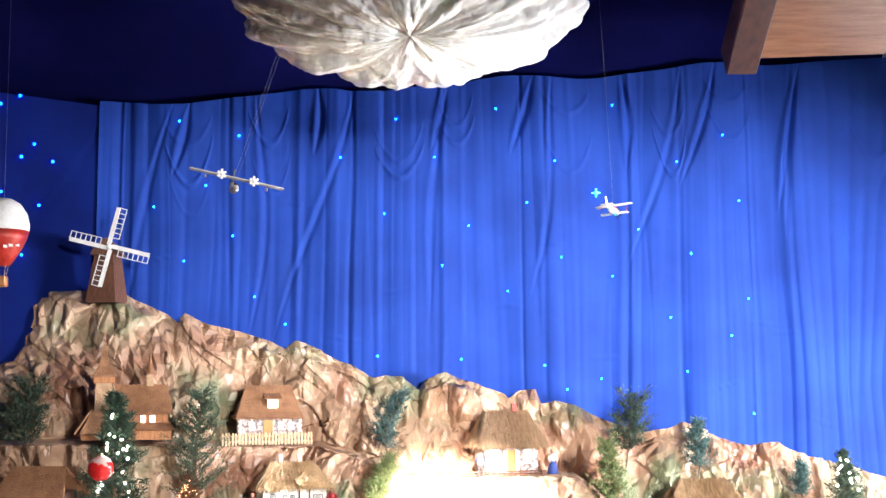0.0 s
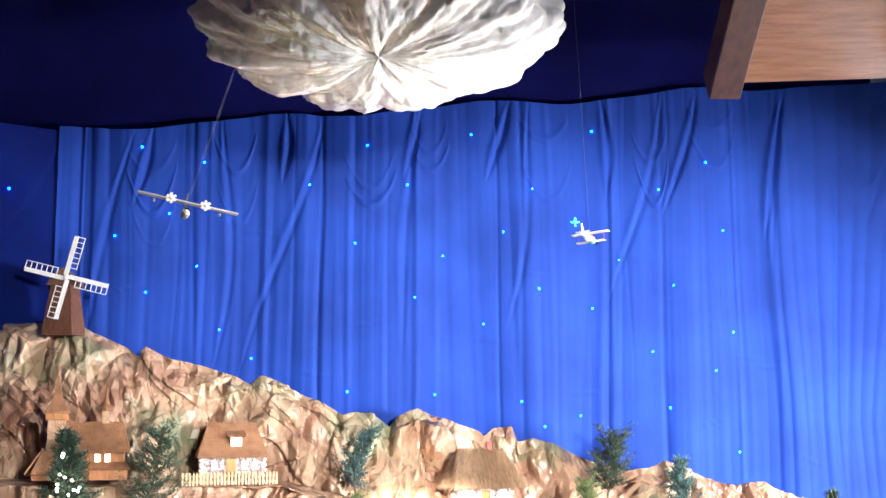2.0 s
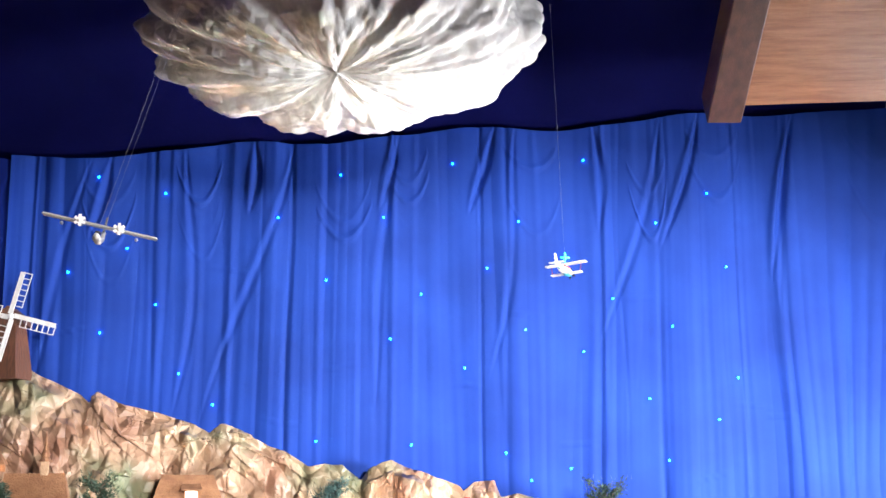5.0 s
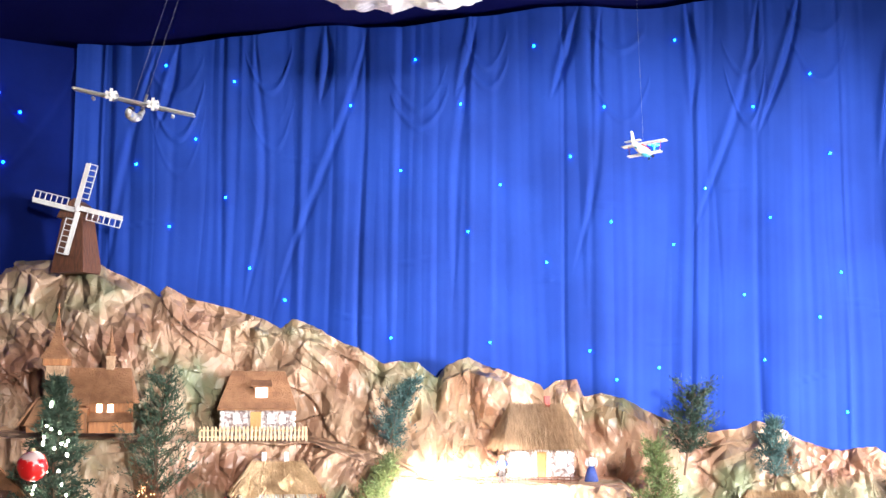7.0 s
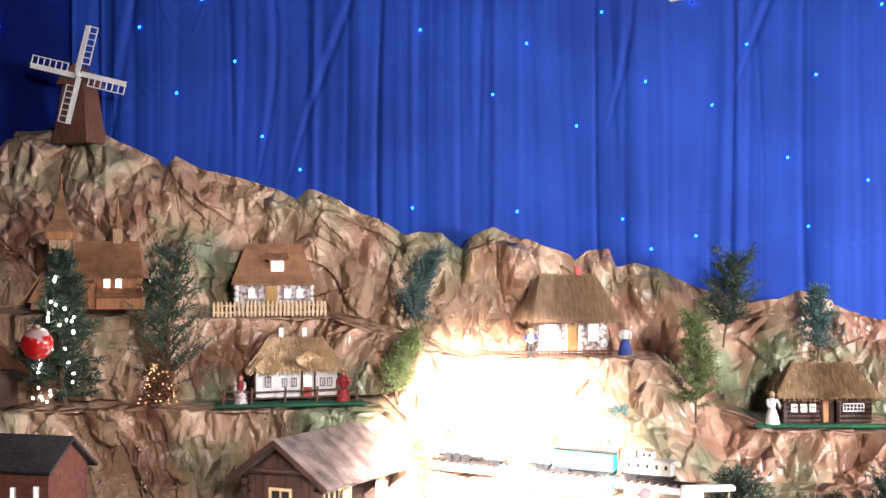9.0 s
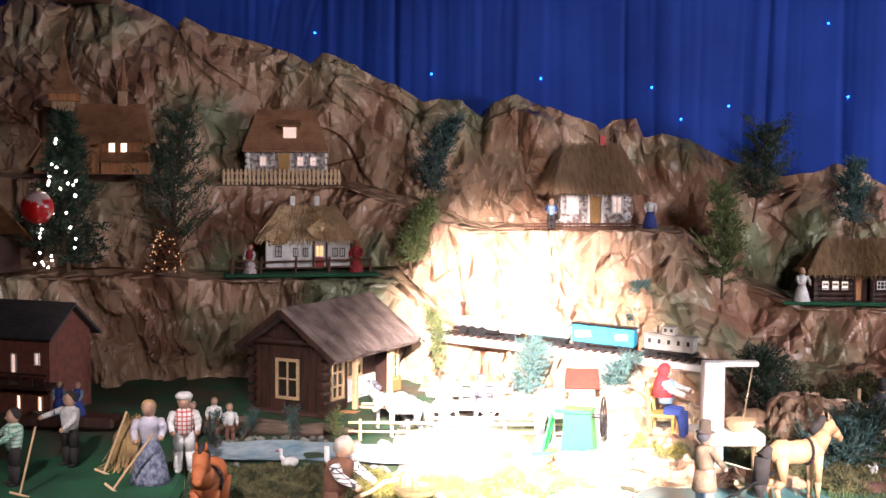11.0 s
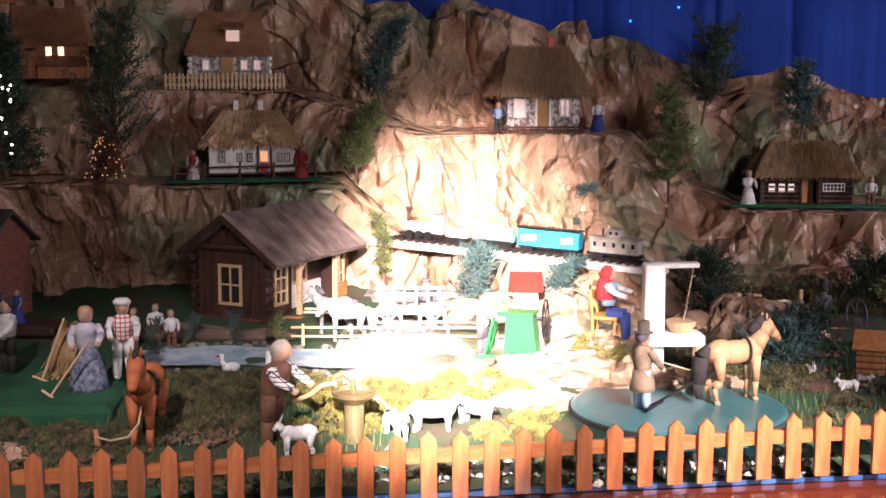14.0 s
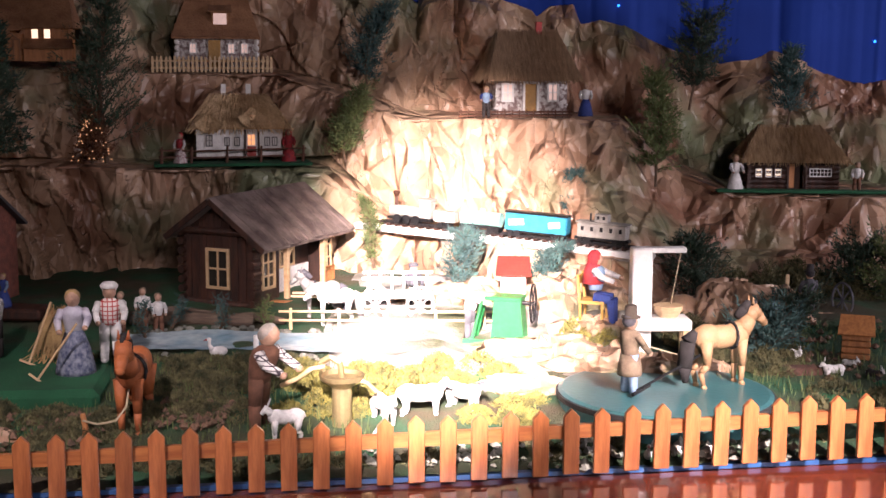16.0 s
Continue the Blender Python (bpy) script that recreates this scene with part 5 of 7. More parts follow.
    return slots(ob, mats)


def gz(x, y):
    return float(ground_z(np.array(x), np.array(y)))


# at the pump
doll("grey-haired doll in checked shirt and brown vest at the pump", -0.405, 5.36, 0.215, 0.30, 72, [SKIN, HAIRG, BROWNC, BROWNC, CHECK], arms=(52, 52), lean=14, group="village dolls")
BRASS = material("old_brass", (0.42, 0.33, 0.17), 0.35, (0.28, 0.22, 0.12), 14, 80, 0.1, metal=0.7)
pump = thing("water_pump", "brass pedestal water pump with a curved handle", "pump", pose(-0.187, 5.40, 0.20))
part("column", revolve(bm_new(), [(0.05, 0), (0.05, 0.012), (0.027, 0.018), (0.027, 0.13), (0.034, 0.14)], 16), BRASS, pump, smooth=False)
part("basin", revolve(bm_new(), [(0.034, 0.138), (0.058, 0.155), (0.062, 0.168), (0.055, 0.168), (0.05, 0.158)], 20), BRASS, pump)
part("spout", chain(bm_new(), [(0.0, 0, 0.16), (-0.005, 0, 0.20), (-0.03, 0, 0.215), (-0.055, 0, 0.20), (-0.05, 0, 0.175)], 0.009, 8), BRASS, pump)
part("handle", chain(bm_new(), [(-0.045, -0.01, 0.19), (-0.08, -0.012, 0.185), (-0.12, -0.012, 0.155), (-0.165, -0.012, 0.135)], 0.006, 8), CREAM, pump)
part("hose", chain(bm_new(), [(0.04, 0, 0.155), (0.07, 0.0, 0.145), (0.095, 0, 0.12)], 0.007, 8), BRASS, pump)
beast("small white toy lamb beside the pump", -0.315, 5.27, 0.215, 0.125, -70, [WHITEC, WHITEC, WHITEC], "goat", category="toy lamb")
beast("white woolly toy sheep beside the pump", -0.075, 5.42, 0.215, 0.14, 30, [WHITEC, WHITEC, WHITEC], "sheep")
beast("white toy sheep grazing beside the moss", 0.02, 5.48, 0.22, 0.16, 100, [WHITEC, WHITEC, WHITEC], "sheep")
beast("white toy sheep with a dark face", 0.135, 5.53, 0.225, 0.14, 60, [WHITEC, GREYC, GREYC], "sheep")

# brown horse tied to a post
CHESTNUT = flat("chestnut_coat", (0.44, 0.13, 0.04), 0.65, (0.32, 0.085, 0.028), 12)
beast("chestnut toy horse with a rope halter", -0.745, 5.36, 0.215, 0.268, 6, [CHESTNUT, DARKC, CHESTNUT], "horse")
post = thing("tether_post", "rough wooden tether post with a knotted rope", "post", pose(-0.845, 5.24, 0.20))
part("stake", chain(bm_new(), [(0, 0, 0), (0.004, 0, 0.05), (-0.002, 0, 0.088)], [0.009, 0.008, 0.007], 7), ORANGEW, post)
part("rope", chain(bm_new(), [(0, -0.01, 0.072), (0.04, -0.008, 0.062), (0.085, 0.0, 0.07), (0.105, 0.03, 0.10), (0.105, 0.07, 0.165)], 0.0028, 6), ROPE, post)

# harvesters on the green felt
bm = bm_new()
box(bm, (0, 0, 0), (1.25, 0.62, 0.07), bevel=0.02)
single("felt_mound", bm, TURF, "raised mound covered with dark green felt", "mound", pose(-1.55, 5.66, 0.255, 0, 0, 10))
doll("doll in a silver satin blouse and blue printed skirt", -1.015, 5.66, 0.29, 0.255, 15, [SKIN, STRAWC, SILVERC, DENIM, SILVERC], skirt=True, arms=(40, 55), lean=16, group="village dolls")
doll("doll with white cap and red striped vest", -0.955, 5.80, 0.29, 0.25, 20, [SKIN, WHITEC, STRIPE, WHITEC, WHITEC, WHITEC], arms=(40, 40), lean=10, hat="cap", group="village dolls")
doll("doll in a white shirt swinging a scythe", -1.33, 5.83, 0.29, 0.235, -30, [SKIN, DARKC, WHITEC, DARKC, WHITEC], arms=(75, 40), group="village dolls")
doll("doll in a green striped shirt with a scythe", -1.40, 5.58, 0.29, 0.23, -50, [SKIN, DARKC, GREENC, DARKC, GREENC], arms=(50, 50), group="village dolls")
for sx, sy, a in ((-1.19, 5.74, 20), (-1.33, 5.46, 12), (-1.09, 5.55, 35)):
    sc = thing("hay_rake", "thin wooden hay rake leaning in a doll's hand", "rake", pose(sx, sy, 0.292, 0, a, 0))
    part("shaft", rod(bm_new(), (0, 0, 0), (0, 0.02, 0.20), 0.0035), CREAM, sc)
    part("head", rod(bm_new(), (-0.03, 0, 0.002), (0.03, 0, 0.002), 0.004), CREAM, sc)
bm = bm_new()
rn = random.Random(12)
for k in range(420):
    a, b = rn.uniform(0, 6.28), rn.random()
    p = (0.085 * math.cos(a) * (1 - b * 0.7), 0.07 * math.sin(a) * (1 - b * 0.7), 0.17 * b)
    rod(bm, p, (p[0] * 1.25 + rn.uniform(-0.02, 0.02), p[1] * 1.25 + rn.uniform(-0.02, 0.02), max(0.0, p[2] - 0.055)), 0.0012, 0.0016, 3)
ball(bm, (0, 0, 0.07), (0.07, 0.06, 0.08), 8)
single("hay_stook", bm, STRAWC, "small stook of loose golden hay", "hay", pose(-1.13, 5.84, 0.288))
for k, (x, y) in enumerate(((-1.52, 6.20), (-1.45, 6.19))):
    doll("small doll in a blue dress before the brick house", x, y, 0.375, 0.115, 10 - 20 * k, [SKIN, STRAWC, BLUEC, BLUEC, LBLUE], skirt=True, group="village dolls")
bm = bm_new()
box(bm, (0, 0, 0), (0.34, 0.12, 0.04), bevel=0.01)
single("stage_step", bm, DARKLOG, "dark wooden step before the brick house", "step", pose(-1.48, 6.2, 0.355))
for k, (x, y, zz) in enumerate(((-1.03, 6.13, 0.0), (-0.97, 6.18, 0.01), (-0.90, 6.12, 0.0))):
    doll("small doll in white standing behind the hay", x, y, gz(x, y) - 0.005, 0.135, 25 * k - 20, [SKIN, TANC, WHITEC, BROWNC, WHITEC], group="village dolls")

# stream side: white horses with a cart, and a rail
GREYH = flat("grey_horse_coat", (0.34, 0.33, 0.32), 0.6)
beast("white toy horse harnessed to a cart", -0.33, 6.24, gz(-0.33, 6.24) - 0.003, 0.155, -82, [WHITEC, GREYH, WHITEC], "horse", -1)
beast("pale grey toy horse harnessed to a cart", -0.39, 6.32, gz(-0.39, 6.32) - 0.003, 0.155, -80, [GREYH, GREYC, GREYH], "horse")
cart = thing("hay_cart", "white wooden ladder cart behind the horses", "cart", pose(-0.13, 6.33, gz(-0.13, 6.33), 0, 0, 6))
part("bed", box(bm_new(), (0, 0, 0.075), (0.22, 0.10, 0.012), bevel=0.002), WHITEP, cart)
for s in (-1, 1):
    for k in range(6):
        part("stave", rod(bm_new(), (-0.10 + 0.04 * k, s * 0.05, 0.08), (-0.10 + 0.04 * k, s * 0.062, 0.14), 0.004, 0.004, 5), WHITEP, cart)
    part("rail", rod(bm_new(), (-0.12, s * 0.062, 0.14), (0.12, s * 0.062, 0.14), 0.005, 0.005, 6), WHITEP, cart)
    part("shaft", rod(bm_new(), (-0.11, s * 0.03, 0.07), (-0.36, s * 0.03, 0.075), 0.0045, 0.0045, 6), CREAM, cart)
    for x in (-0.075, 0.075):
        bm = bm_new()
        for k in range(16):
            a0, a1 = 2 * math.pi * k / 16, 2 * math.pi * (k + 1) / 16
            rod(bm, (x + 0.045 * math.cos(a0), s * 0.06, 0.045 + 0.045 * math.sin(a0)), (x + 0.045 * math.cos(a1), s * 0.06, 0.045 + 0.045 * math.sin(a1)), 0.005, 0.005, 5)
        for k in range(4):
            a = math.pi * k / 4
            rod(bm, (x - 0.043 * math.cos(a), s * 0.06, 0.045 - 0.043 * math.sin(a)), (x + 0.043 * math.cos(a), s * 0.06, 0.045 + 0.043 * math.sin(a)), 0.003, 0.003, 5)
        part("wheel", bm, WHITEP, cart)
fr = thing("pole_fence", "pale pole fence along the stream bank", "fence", pose(-0.47, 6.17, gz(-0.3, 6.17), 0, 0, 3))
for k in range(5):
    part("post", rod(bm_new(), (0.16 * k, 0, 0), (0.16 * k, 0, 0.072), 0.006, 0.005, 6), CREAM, fr)
for z in (0.03, 0.06):
    part("rail", rod(bm_new(), (-0.04, 0.004, z), (0.68, 0.004, z + 0.004), 0.0042, 0.0042, 6), CREAM, fr)
doll("doll in grey clothes standing beside the cart", -0.085, 6.42, gz(-0.085, 6.42) - 0.003, 0.165, 30, [SKIN, GREYC, GREYC, GREYC, GREYC, GREYC], hat="cap", group="village dolls")

# chaff cutter and the little red-roofed well house
cc = thing("chaff_cutter", "bright green chaff cutter with a black flywheel", "machine", pose(0.255, 6.08, gz(0.255, 6.08) - 0.002, 0, 0, -12))
part("cabinet", prism(bm_new(), [(-0.055, 0.0), (0.055, 0.0), (0.04, 0.145), (-0.045, 0.145)], "y", -0.035, 0.035), GREENP, cc)
part("top_board", box(bm_new(), (-0.015, 0, 0.151), (0.12, 0.085, 0.012), bevel=0.002), GREENP, cc)
for s in (-1, 1):
    part("leg", rod(bm_new(), (-0.12, s * 0.03, 0), (-0.085, s * 0.025, 0.14), 0.006, 0.006, 6), GREENP, cc)
part("foot_bar", box(bm_new(), (-0.06, -0.037, 0.008), (0.17, 0.01, 0.014)), GREENP, cc)
part("trough", box(bm_new(), (-0.105, 0, 0.15), (0.11, 0.05, 0.03), (0, 8, 0), 0.002), CREAM, cc)
bm = bm_new()
for k in range(20):
    a0, a1 = 2 * math.pi * k / 20, 2 * math.pi * (k + 1) / 20
    rod(bm, (0.075, 0.045 * math.cos(a0), 0.135 + 0.062 * math.sin(a0)), (0.075, 0.045 * math.cos(a1), 0.135 + 0.062 * math.sin(a1)), 0.004, 0.004, 5)
for k in range(3):
    a = math.pi * k / 3
    rod(bm, (0.075, -0.043 * math.cos(a), 0.135 - 0.06 * math.sin(a)), (0.075, 0.043 * math.cos(a), 0.135 + 0.06 * math.sin(a)), 0.0025, 0.0025, 5)
rod(bm, (0.03, 0, 0.135), (0.08, 0, 0.135), 0.007, 0.007, 8)
part("flywheel", bm, BLACKM, cc, "black spoked flywheel")
doll("doll in white working at the chaff cutter", 0.125, 6.13, gz(0.125, 6.13) - 0.003, 0.20, 70, [SKIN, HAIRG, WHITEC, GREYC, WHITEC], arms=(60, 50), lean=10, group="village dolls")
wh = thing("well_house", "small white well house with a red roof", "well", pose(0.262, 6.36, gz(0.262, 6.36)))
part("body", box(bm_new(), (0, 0, 0.075), (0.085, 0.075, 0.15), bevel=0.003), WHITEP, wh)
part("roof", slab(slab(bm_new(), (-0.06, -0.055, 0.142), (0.06, -0.055, 0.142), (0.055, 0, 0.20), (-0.055, 0, 0.20), 0.006), (0.06, 0.055, 0.142), (-0.06, 0.055, 0.142), (-0.055, 0, 0.20), (0.055, 0, 0.20), 0.006), REDP, wh, "red painted roof")

# spinning woman on her chair
ch = thing("doll_chair", "small yellow wooden doll chair", "chair", pose(0.525, 6.17, 0.375, 0, 0, 75))
YELLOWW = flat("yellow_wood", (0.50, 0.29, 0.07), 0.5)
part("seat", box(bm_new(), (0, 0, 0.06), (0.085, 0.085, 0.01), bevel=0.002), YELLOWW, ch)
for sx in (-1, 1):
    for sy in (-1, 1):
        part("leg", rod(bm_new(), (sx * 0.036, sy * 0.036, 0), (sx * 0.036, sy * 0.036, 0.06), 0.005, 0.005, 6), YELLOWW, ch)
    part("back_post", rod(bm_new(), (sx * 0.036, 0.038, 0.06), (sx * 0.036, 0.046, 0.15), 0.005, 0.005, 6), YELLOWW, ch)
part("backrest", box(bm_new(), (0, 0.044, 0.13), (0.075, 0.006, 0.03), bevel=0.002), YELLOWW, ch)
doll("seated doll with a red headscarf and blue dress", 0.53, 6.165, 0.365, 0.235, 75, [SKIN, REDC, LBLUE, BLUEC, WHITEC], arms=(55, 60), hat="scarf", seat=True, group="village dolls")
bm = bm_new()
U2, V2 = np.meshgrid(np.linspace(0, 2 * math.pi, 150), np.linspace(0, math.pi / 2, 60))


def rock(label, x, y, z, sx, sy, sz, seed, mat=None, yaw=0):
    rr = 1 + 0.5 * (facets(np.minimum(U2, 2 * math.pi - U2), V2, 1.6, seed, 0.4) - 0.35) - 0.16 * (facets(np.minimum(U2, 2 * math.pi - U2), V2 * 1.3, 6.0, seed + 2, 0.4) - 0.35) - 0.35 * (facets(np.minimum(U2, 2 * math.pi - U2) + 3, V2, 3.0, seed + 1, 0.5) - 0.35)
    o = sheet("paper_rock", rr * np.cos(U2) * np.cos(V2) * sx, rr * np.sin(U2) * np.cos(V2) * sy, rr * np.sin(V2) * sz - 0.012, mat or ROCK)
    o.matrix_world = pose(x, y, z, 0, 0, yaw)
    return tagged(o, label, "rock", "paper rocks")


rock("pale crumpled paper rock under the chair", 0.55, 6.17, 0.30, 0.17, 0.14, 0.085, 3)
rock("pale crumpled paper rock by the stream", 0.36, 5.95, 0.29, 0.20, 0.11, 0.075, 5)
rock("pale crumpled paper rock beside the well", 0.56, 5.86, 0.27, 0.20, 0.10, 0.075, 8)
rock("low crumpled paper rock beside the round pond", 0.33, 5.70, 0.25, 0.17, 0.08, 0.06, 11)
rock("crumpled paper rock behind the cart track", 0.72, 5.86, 0.28, 0.18, 0.12, 0.06, 14)
rock("crumpled paper rock at the foot of the slope", 1.0, 6.35, 0.30, 0.26, 0.18, 0.17, 17)
rock("crumpled paper rock beneath the smith's wheel", 1.30, 6.45, 0.28, 0.24, 0.16, 0.07, 21)
rock("white crumpled paper slope below the railway", 0.12, 6.55, 0.30, 0.36, 0.22, 0.12, 25)
rock("white crumpled paper slope behind the chair", 0.46, 6.52, 0.30, 0.26, 0.2, 0.17, 29)
rock("brown crumpled paper rock under the felt mound", -1.3, 5.25, 0.18, 0.3, 0.14, 0.09, 33)

# draw well with a beam
dw = thing("draw_well", "white wooden draw well with a beam and bench", "well", pose(0.655, 5.95, 0.30, 0, 0, 6))
part("post", box(bm_new(), (0, 0, 0.172), (0.062, 0.062, 0.344), bevel=0.004), WHITEP, dw)
part("beam", box(bm_new(), (0.055, -0.005, 0.338), (0.16, 0.04, 0.016), (0, -1, 0), 0.003), WHITEP, dw)
part("rope", rod(bm_new(), (0.122, 0, 0.333), (0.095, 0, 0.165), 0.0022, 0.0022, 5), ROPE, dw)
part("bench_top", box(bm_new(), (0.05, -0.02, 0.115), (0.195, 0.10, 0.035), bevel=0.004), WHITEP, dw)
part("bucket", revolve(bm_new(), [(0.030, 0.133), (0.044, 0.155), (0.046, 0.168), (0.03, 0.168)], 14, (0.085, -0.01, 0)), CREAM, dw)
for x, y in ((-0.05, -0.06), (0.13, -0.06), (0.14, 0.02)):
    part("leg", box(bm_new(), (x, y, 0.05), (0.02, 0.02, 0.10), bevel=0.002), CREAM, dw)

# horse and driver on the round track
ZT = max(gz(0.70 + 0.26 * math.cos(k), 5.60 + 0.26 * math.sin(k)) for k in range(12)) - 0.012
disc = single("turntable", revolve(bm_new(), [(0.30, -0.05), (0.30, 0.018), (0.288, 0.022)], 48), material("sea_green_paint", (0.045, 0.155, 0.165), 0.3, (0.03, 0.11, 0.12), 6, 80, 0.05), "round sea-green turntable under the horse and driver", "turntable", pose(0.70, 5.60, ZT))
part("rim", revolve(bm_new(), [(0.3005, 0.002), (0.306, 0.002), (0.306, 0.016), (0.3005, 0.017)], 48), DARKC, disc, "dark rim")
BAY = flat("dun_coat", (0.42, 0.25, 0.13), 0.6, (0.32, 0.18, 0.09), 10)
beast("dun toy horse with black mane in harness", 0.86, 5.66, ZT + 0.022, 0.225, 118, [BAY, DARKC, BAY], "horse")
doll("doll in tan coat with tall felt hat", 0.595, 5.545, ZT + 0.022, 0.225, 125, [SKIN, GREYC, TANC, LBLUE, TANC, FELT], arms=(30, 30), hat="tall", coat=True, group="village dolls")
hp = thing("harrow", "dark iron harrow with long wooden draw poles", "harrow", pose(0.69, 5.54, ZT + 0.024, 0, 0, 15))
part("pole", rod(bm_new(), (-0.08, 0, 0.012), (0.14, 0.05, 0.10), 0.004, 0.004, 6), BLACKM, hp)
part("cross_bar", rod(bm_new(), (-0.10, -0.03, 0.01), (-0.02, 0.06, 0.01), 0.006, 0.006, 6), BLACKM, hp)
part("rein", chain(bm_new(), [(-0.02, 0.06, 0.12), (0.06, 0.06, 0.095), (0.13, 0.05, 0.15)], 0.002, 5), ROPE, hp)

# smith's corner at the right
doll("doll in blue-grey suit with a dark top hat", 1.285, 6.50, 0.33, 0.165, 190, [SKIN, DARKC, GREYC, GREYC, GREYC, DARKC], hat="tall", group="village dolls")
part_pole = single("wooden_pole", box(bm_new(), (0, 0, 0.07), (0.012, 0.012, 0.19), bevel=0.001), CREAM, "pale square wooden pole on the rock", "pole", pose(1.205, 6.48, 0.315))
bm = bm_new()
for k in range(20):
    a0, a1 = 2 * math.pi * k / 20, 2 * math.pi * (k + 1) / 20
    rod(bm, (0, 0.05 * math.cos(a0), 0.065 + 0.06 * math.sin(a0)), (0, 0.05 * math.cos(a1), 0.065 + 0.06 * math.sin(a1)), 0.004, 0.004, 5)
for k in range(4):
    a = math.pi * k / 4
    rod(bm, (0, -0.05 * math.cos(a), 0.065 - 0.06 * math.sin(a)), (0, 0.05 * math.cos(a), 0.065 + 0.06 * math.sin(a)), 0.0025, 0.0025, 5)
single("grinding_wheel", bm, GREYC, "dark spoked wheel beside the smith", "wheel", pose(1.40, 6.50, 0.325, 0, 0, 30))
lc = thing("log_hut", "tiny orange log hut with a brown roof", "hut", pose(1.325, 6.0, gz(1.325, 6.0), 0, 0, -15))
for k in range(4):
    part("log", box(bm_new(), (0, -0.03, 0.012 + 0.02 * k), (0.085, 0.012, 0.017), bevel=0.002), ORANGEW, lc)
part("wall", box(bm_new(), (0, 0.01, 0.045), (0.07, 0.06, 0.09)), ORANGEW, lc)
part("roof", slab(slab(bm_new(), (-0.055, -0.05, 0.08), (0.055, -0.05, 0.08), (0.05, 0.01, 0.13), (-0.05, 0.01, 0.13), 0.006), (0.055, 0.06, 0.08), (-0.055, 0.06, 0.08), (-0.05, 0.01, 0.13), (0.05, 0.01, 0.13), 0.006), ORANGEW, lc)
beast("white toy goat on the green felt", 1.225, 5.85, 0.255, 0.085, -80, [WHITEC, WHITEC, WHITEC], "goat", category="toy goat")
beast("white toy goat lying near the bark log", 1.13, 5.95, 0.285, 0.07, 20, [WHITEC, WHITEC, WHITEC], "goat", category="toy goat")
beast("small white toy lamb beside the fence", 1.29, 5.93, 0.27, 0.06, 60, [WHITEC, WHITEC, WHITEC], "goat", category="toy lamb")
beast("black and white toy goat on the felt", 1.34, 5.84, 0.255, 0.07, 40, [DARKC, WHITEC, WHITEC], "goat", category="toy goat")
single("bark_log", rod(bm_new(), (-0.09, 0, 0.03), (0.06, 0.01, 0.034), 0.034, 0.03, 12), material("bark", (0.12, 0.055, 0.04), 0.9, (0.06, 0.03, 0.022), 30, 120, 0.8), "short thick log with rough brown bark", "log", pose(1.13, 5.86, 0.245))
bm = bm_new()
box(bm, (0, 0, 0), (0.62, 0.42, 0.03), bevel=0.01)
single("felt_meadow", bm, TURF, "dark green felt meadow under the toy goats", "turf", pose(1.42, 5.85, 0.262, 4, 0, 5))
bm = bm_new()
ball(bm, (0, 0, 0.022), (0.016, 0.026, 0.02), 8)
ball(bm, (0, -0.02, 0.044), 0.013, 8)
single("toy_bird", bm, LBLUE, "small pale blue toy bird on a branch", "toy bird", pose(1.09, 6.10, 0.40), smooth=True)


# dolls on the shelves of the mountain
doll("doll with floral white skirt by the straw cottage", -1.065, 7.03, 0.79, 0.125, -10, [SKIN, REDC, REDC, FLORAL, WHITEC], skirt=True, group="village dolls")
doll("doll in a red dress by the straw cottage", -0.66, 7.18, 0.79, 0.135, 10, [SKIN, REDC, REDC, REDC, REDC], skirt=True, hat="scarf", group="village dolls")
doll("doll in blue jacket before the reed cottage", 0.135, 7.22, 0.975, 0.125, 0, [SKIN, STRAWC, LBLUE, DARKC, BLUEC], seat=False, arms=(50, 50), group="village dolls")
doll("doll with blue red-banded skirt by the reed cottage", 0.535, 7.30, 0.98, 0.135, 0, [SKIN, STRAWC, WHITEC, BLUEC, WHITEC], skirt=True, group="village dolls")
doll("doll in a long white dress by the log cabin", 1.115, 7.11, 0.703, 0.14, 10, [SKIN, STRAWC, WHITEC, WHITEC, WHITEC], skirt=True, arms=(40, 40), group="village dolls")
doll("doll in pale clothes behind the cabin fence", 1.585, 7.12, 0.70, 0.12, -10, [SKIN, TANC, WHITEC, BROWNC, WHITEC], group="village dolls")


def goose(label, x, y, z, h, yaw):
    bm = bm_new()
    ball(bm, (0, 0, 0.34), (0.22, 0.42, 0.24), 10)
    chain(bm, [(0, -0.28, 0.42), (0, -0.42, 0.66), (0, -0.40, 0.90)], [0.13, 0.08, 0.07], 8)
    ball(bm, (0, -0.43, 0.92), (0.09, 0.12, 0.09), 8)
    paint(bm, 0, 0)
    rod(bm, (0, -0.52, 0.91), (0, -0.68, 0.88), 0.05, 0.015, 6)
    for s in (-1, 1):
        rod(bm, (s * 0.09, 0, 0), (s * 0.09, 0, 0.16), 0.025, 0.025, 6)
    paint(bm, 1, 0)
    bm.transform(Matrix.Diagonal((h, h, h, 1)))
    return slots(single("toy_goose", bm, WHITEC, label, "toy goose", pose(x, y, z, 0, 0, yaw), smooth=True), [WHITEC, REDC])


goose("small white toy goose on the stream bank", -0.643, 5.885, gz(-0.643, 5.885) - 0.002, 0.068, -70)
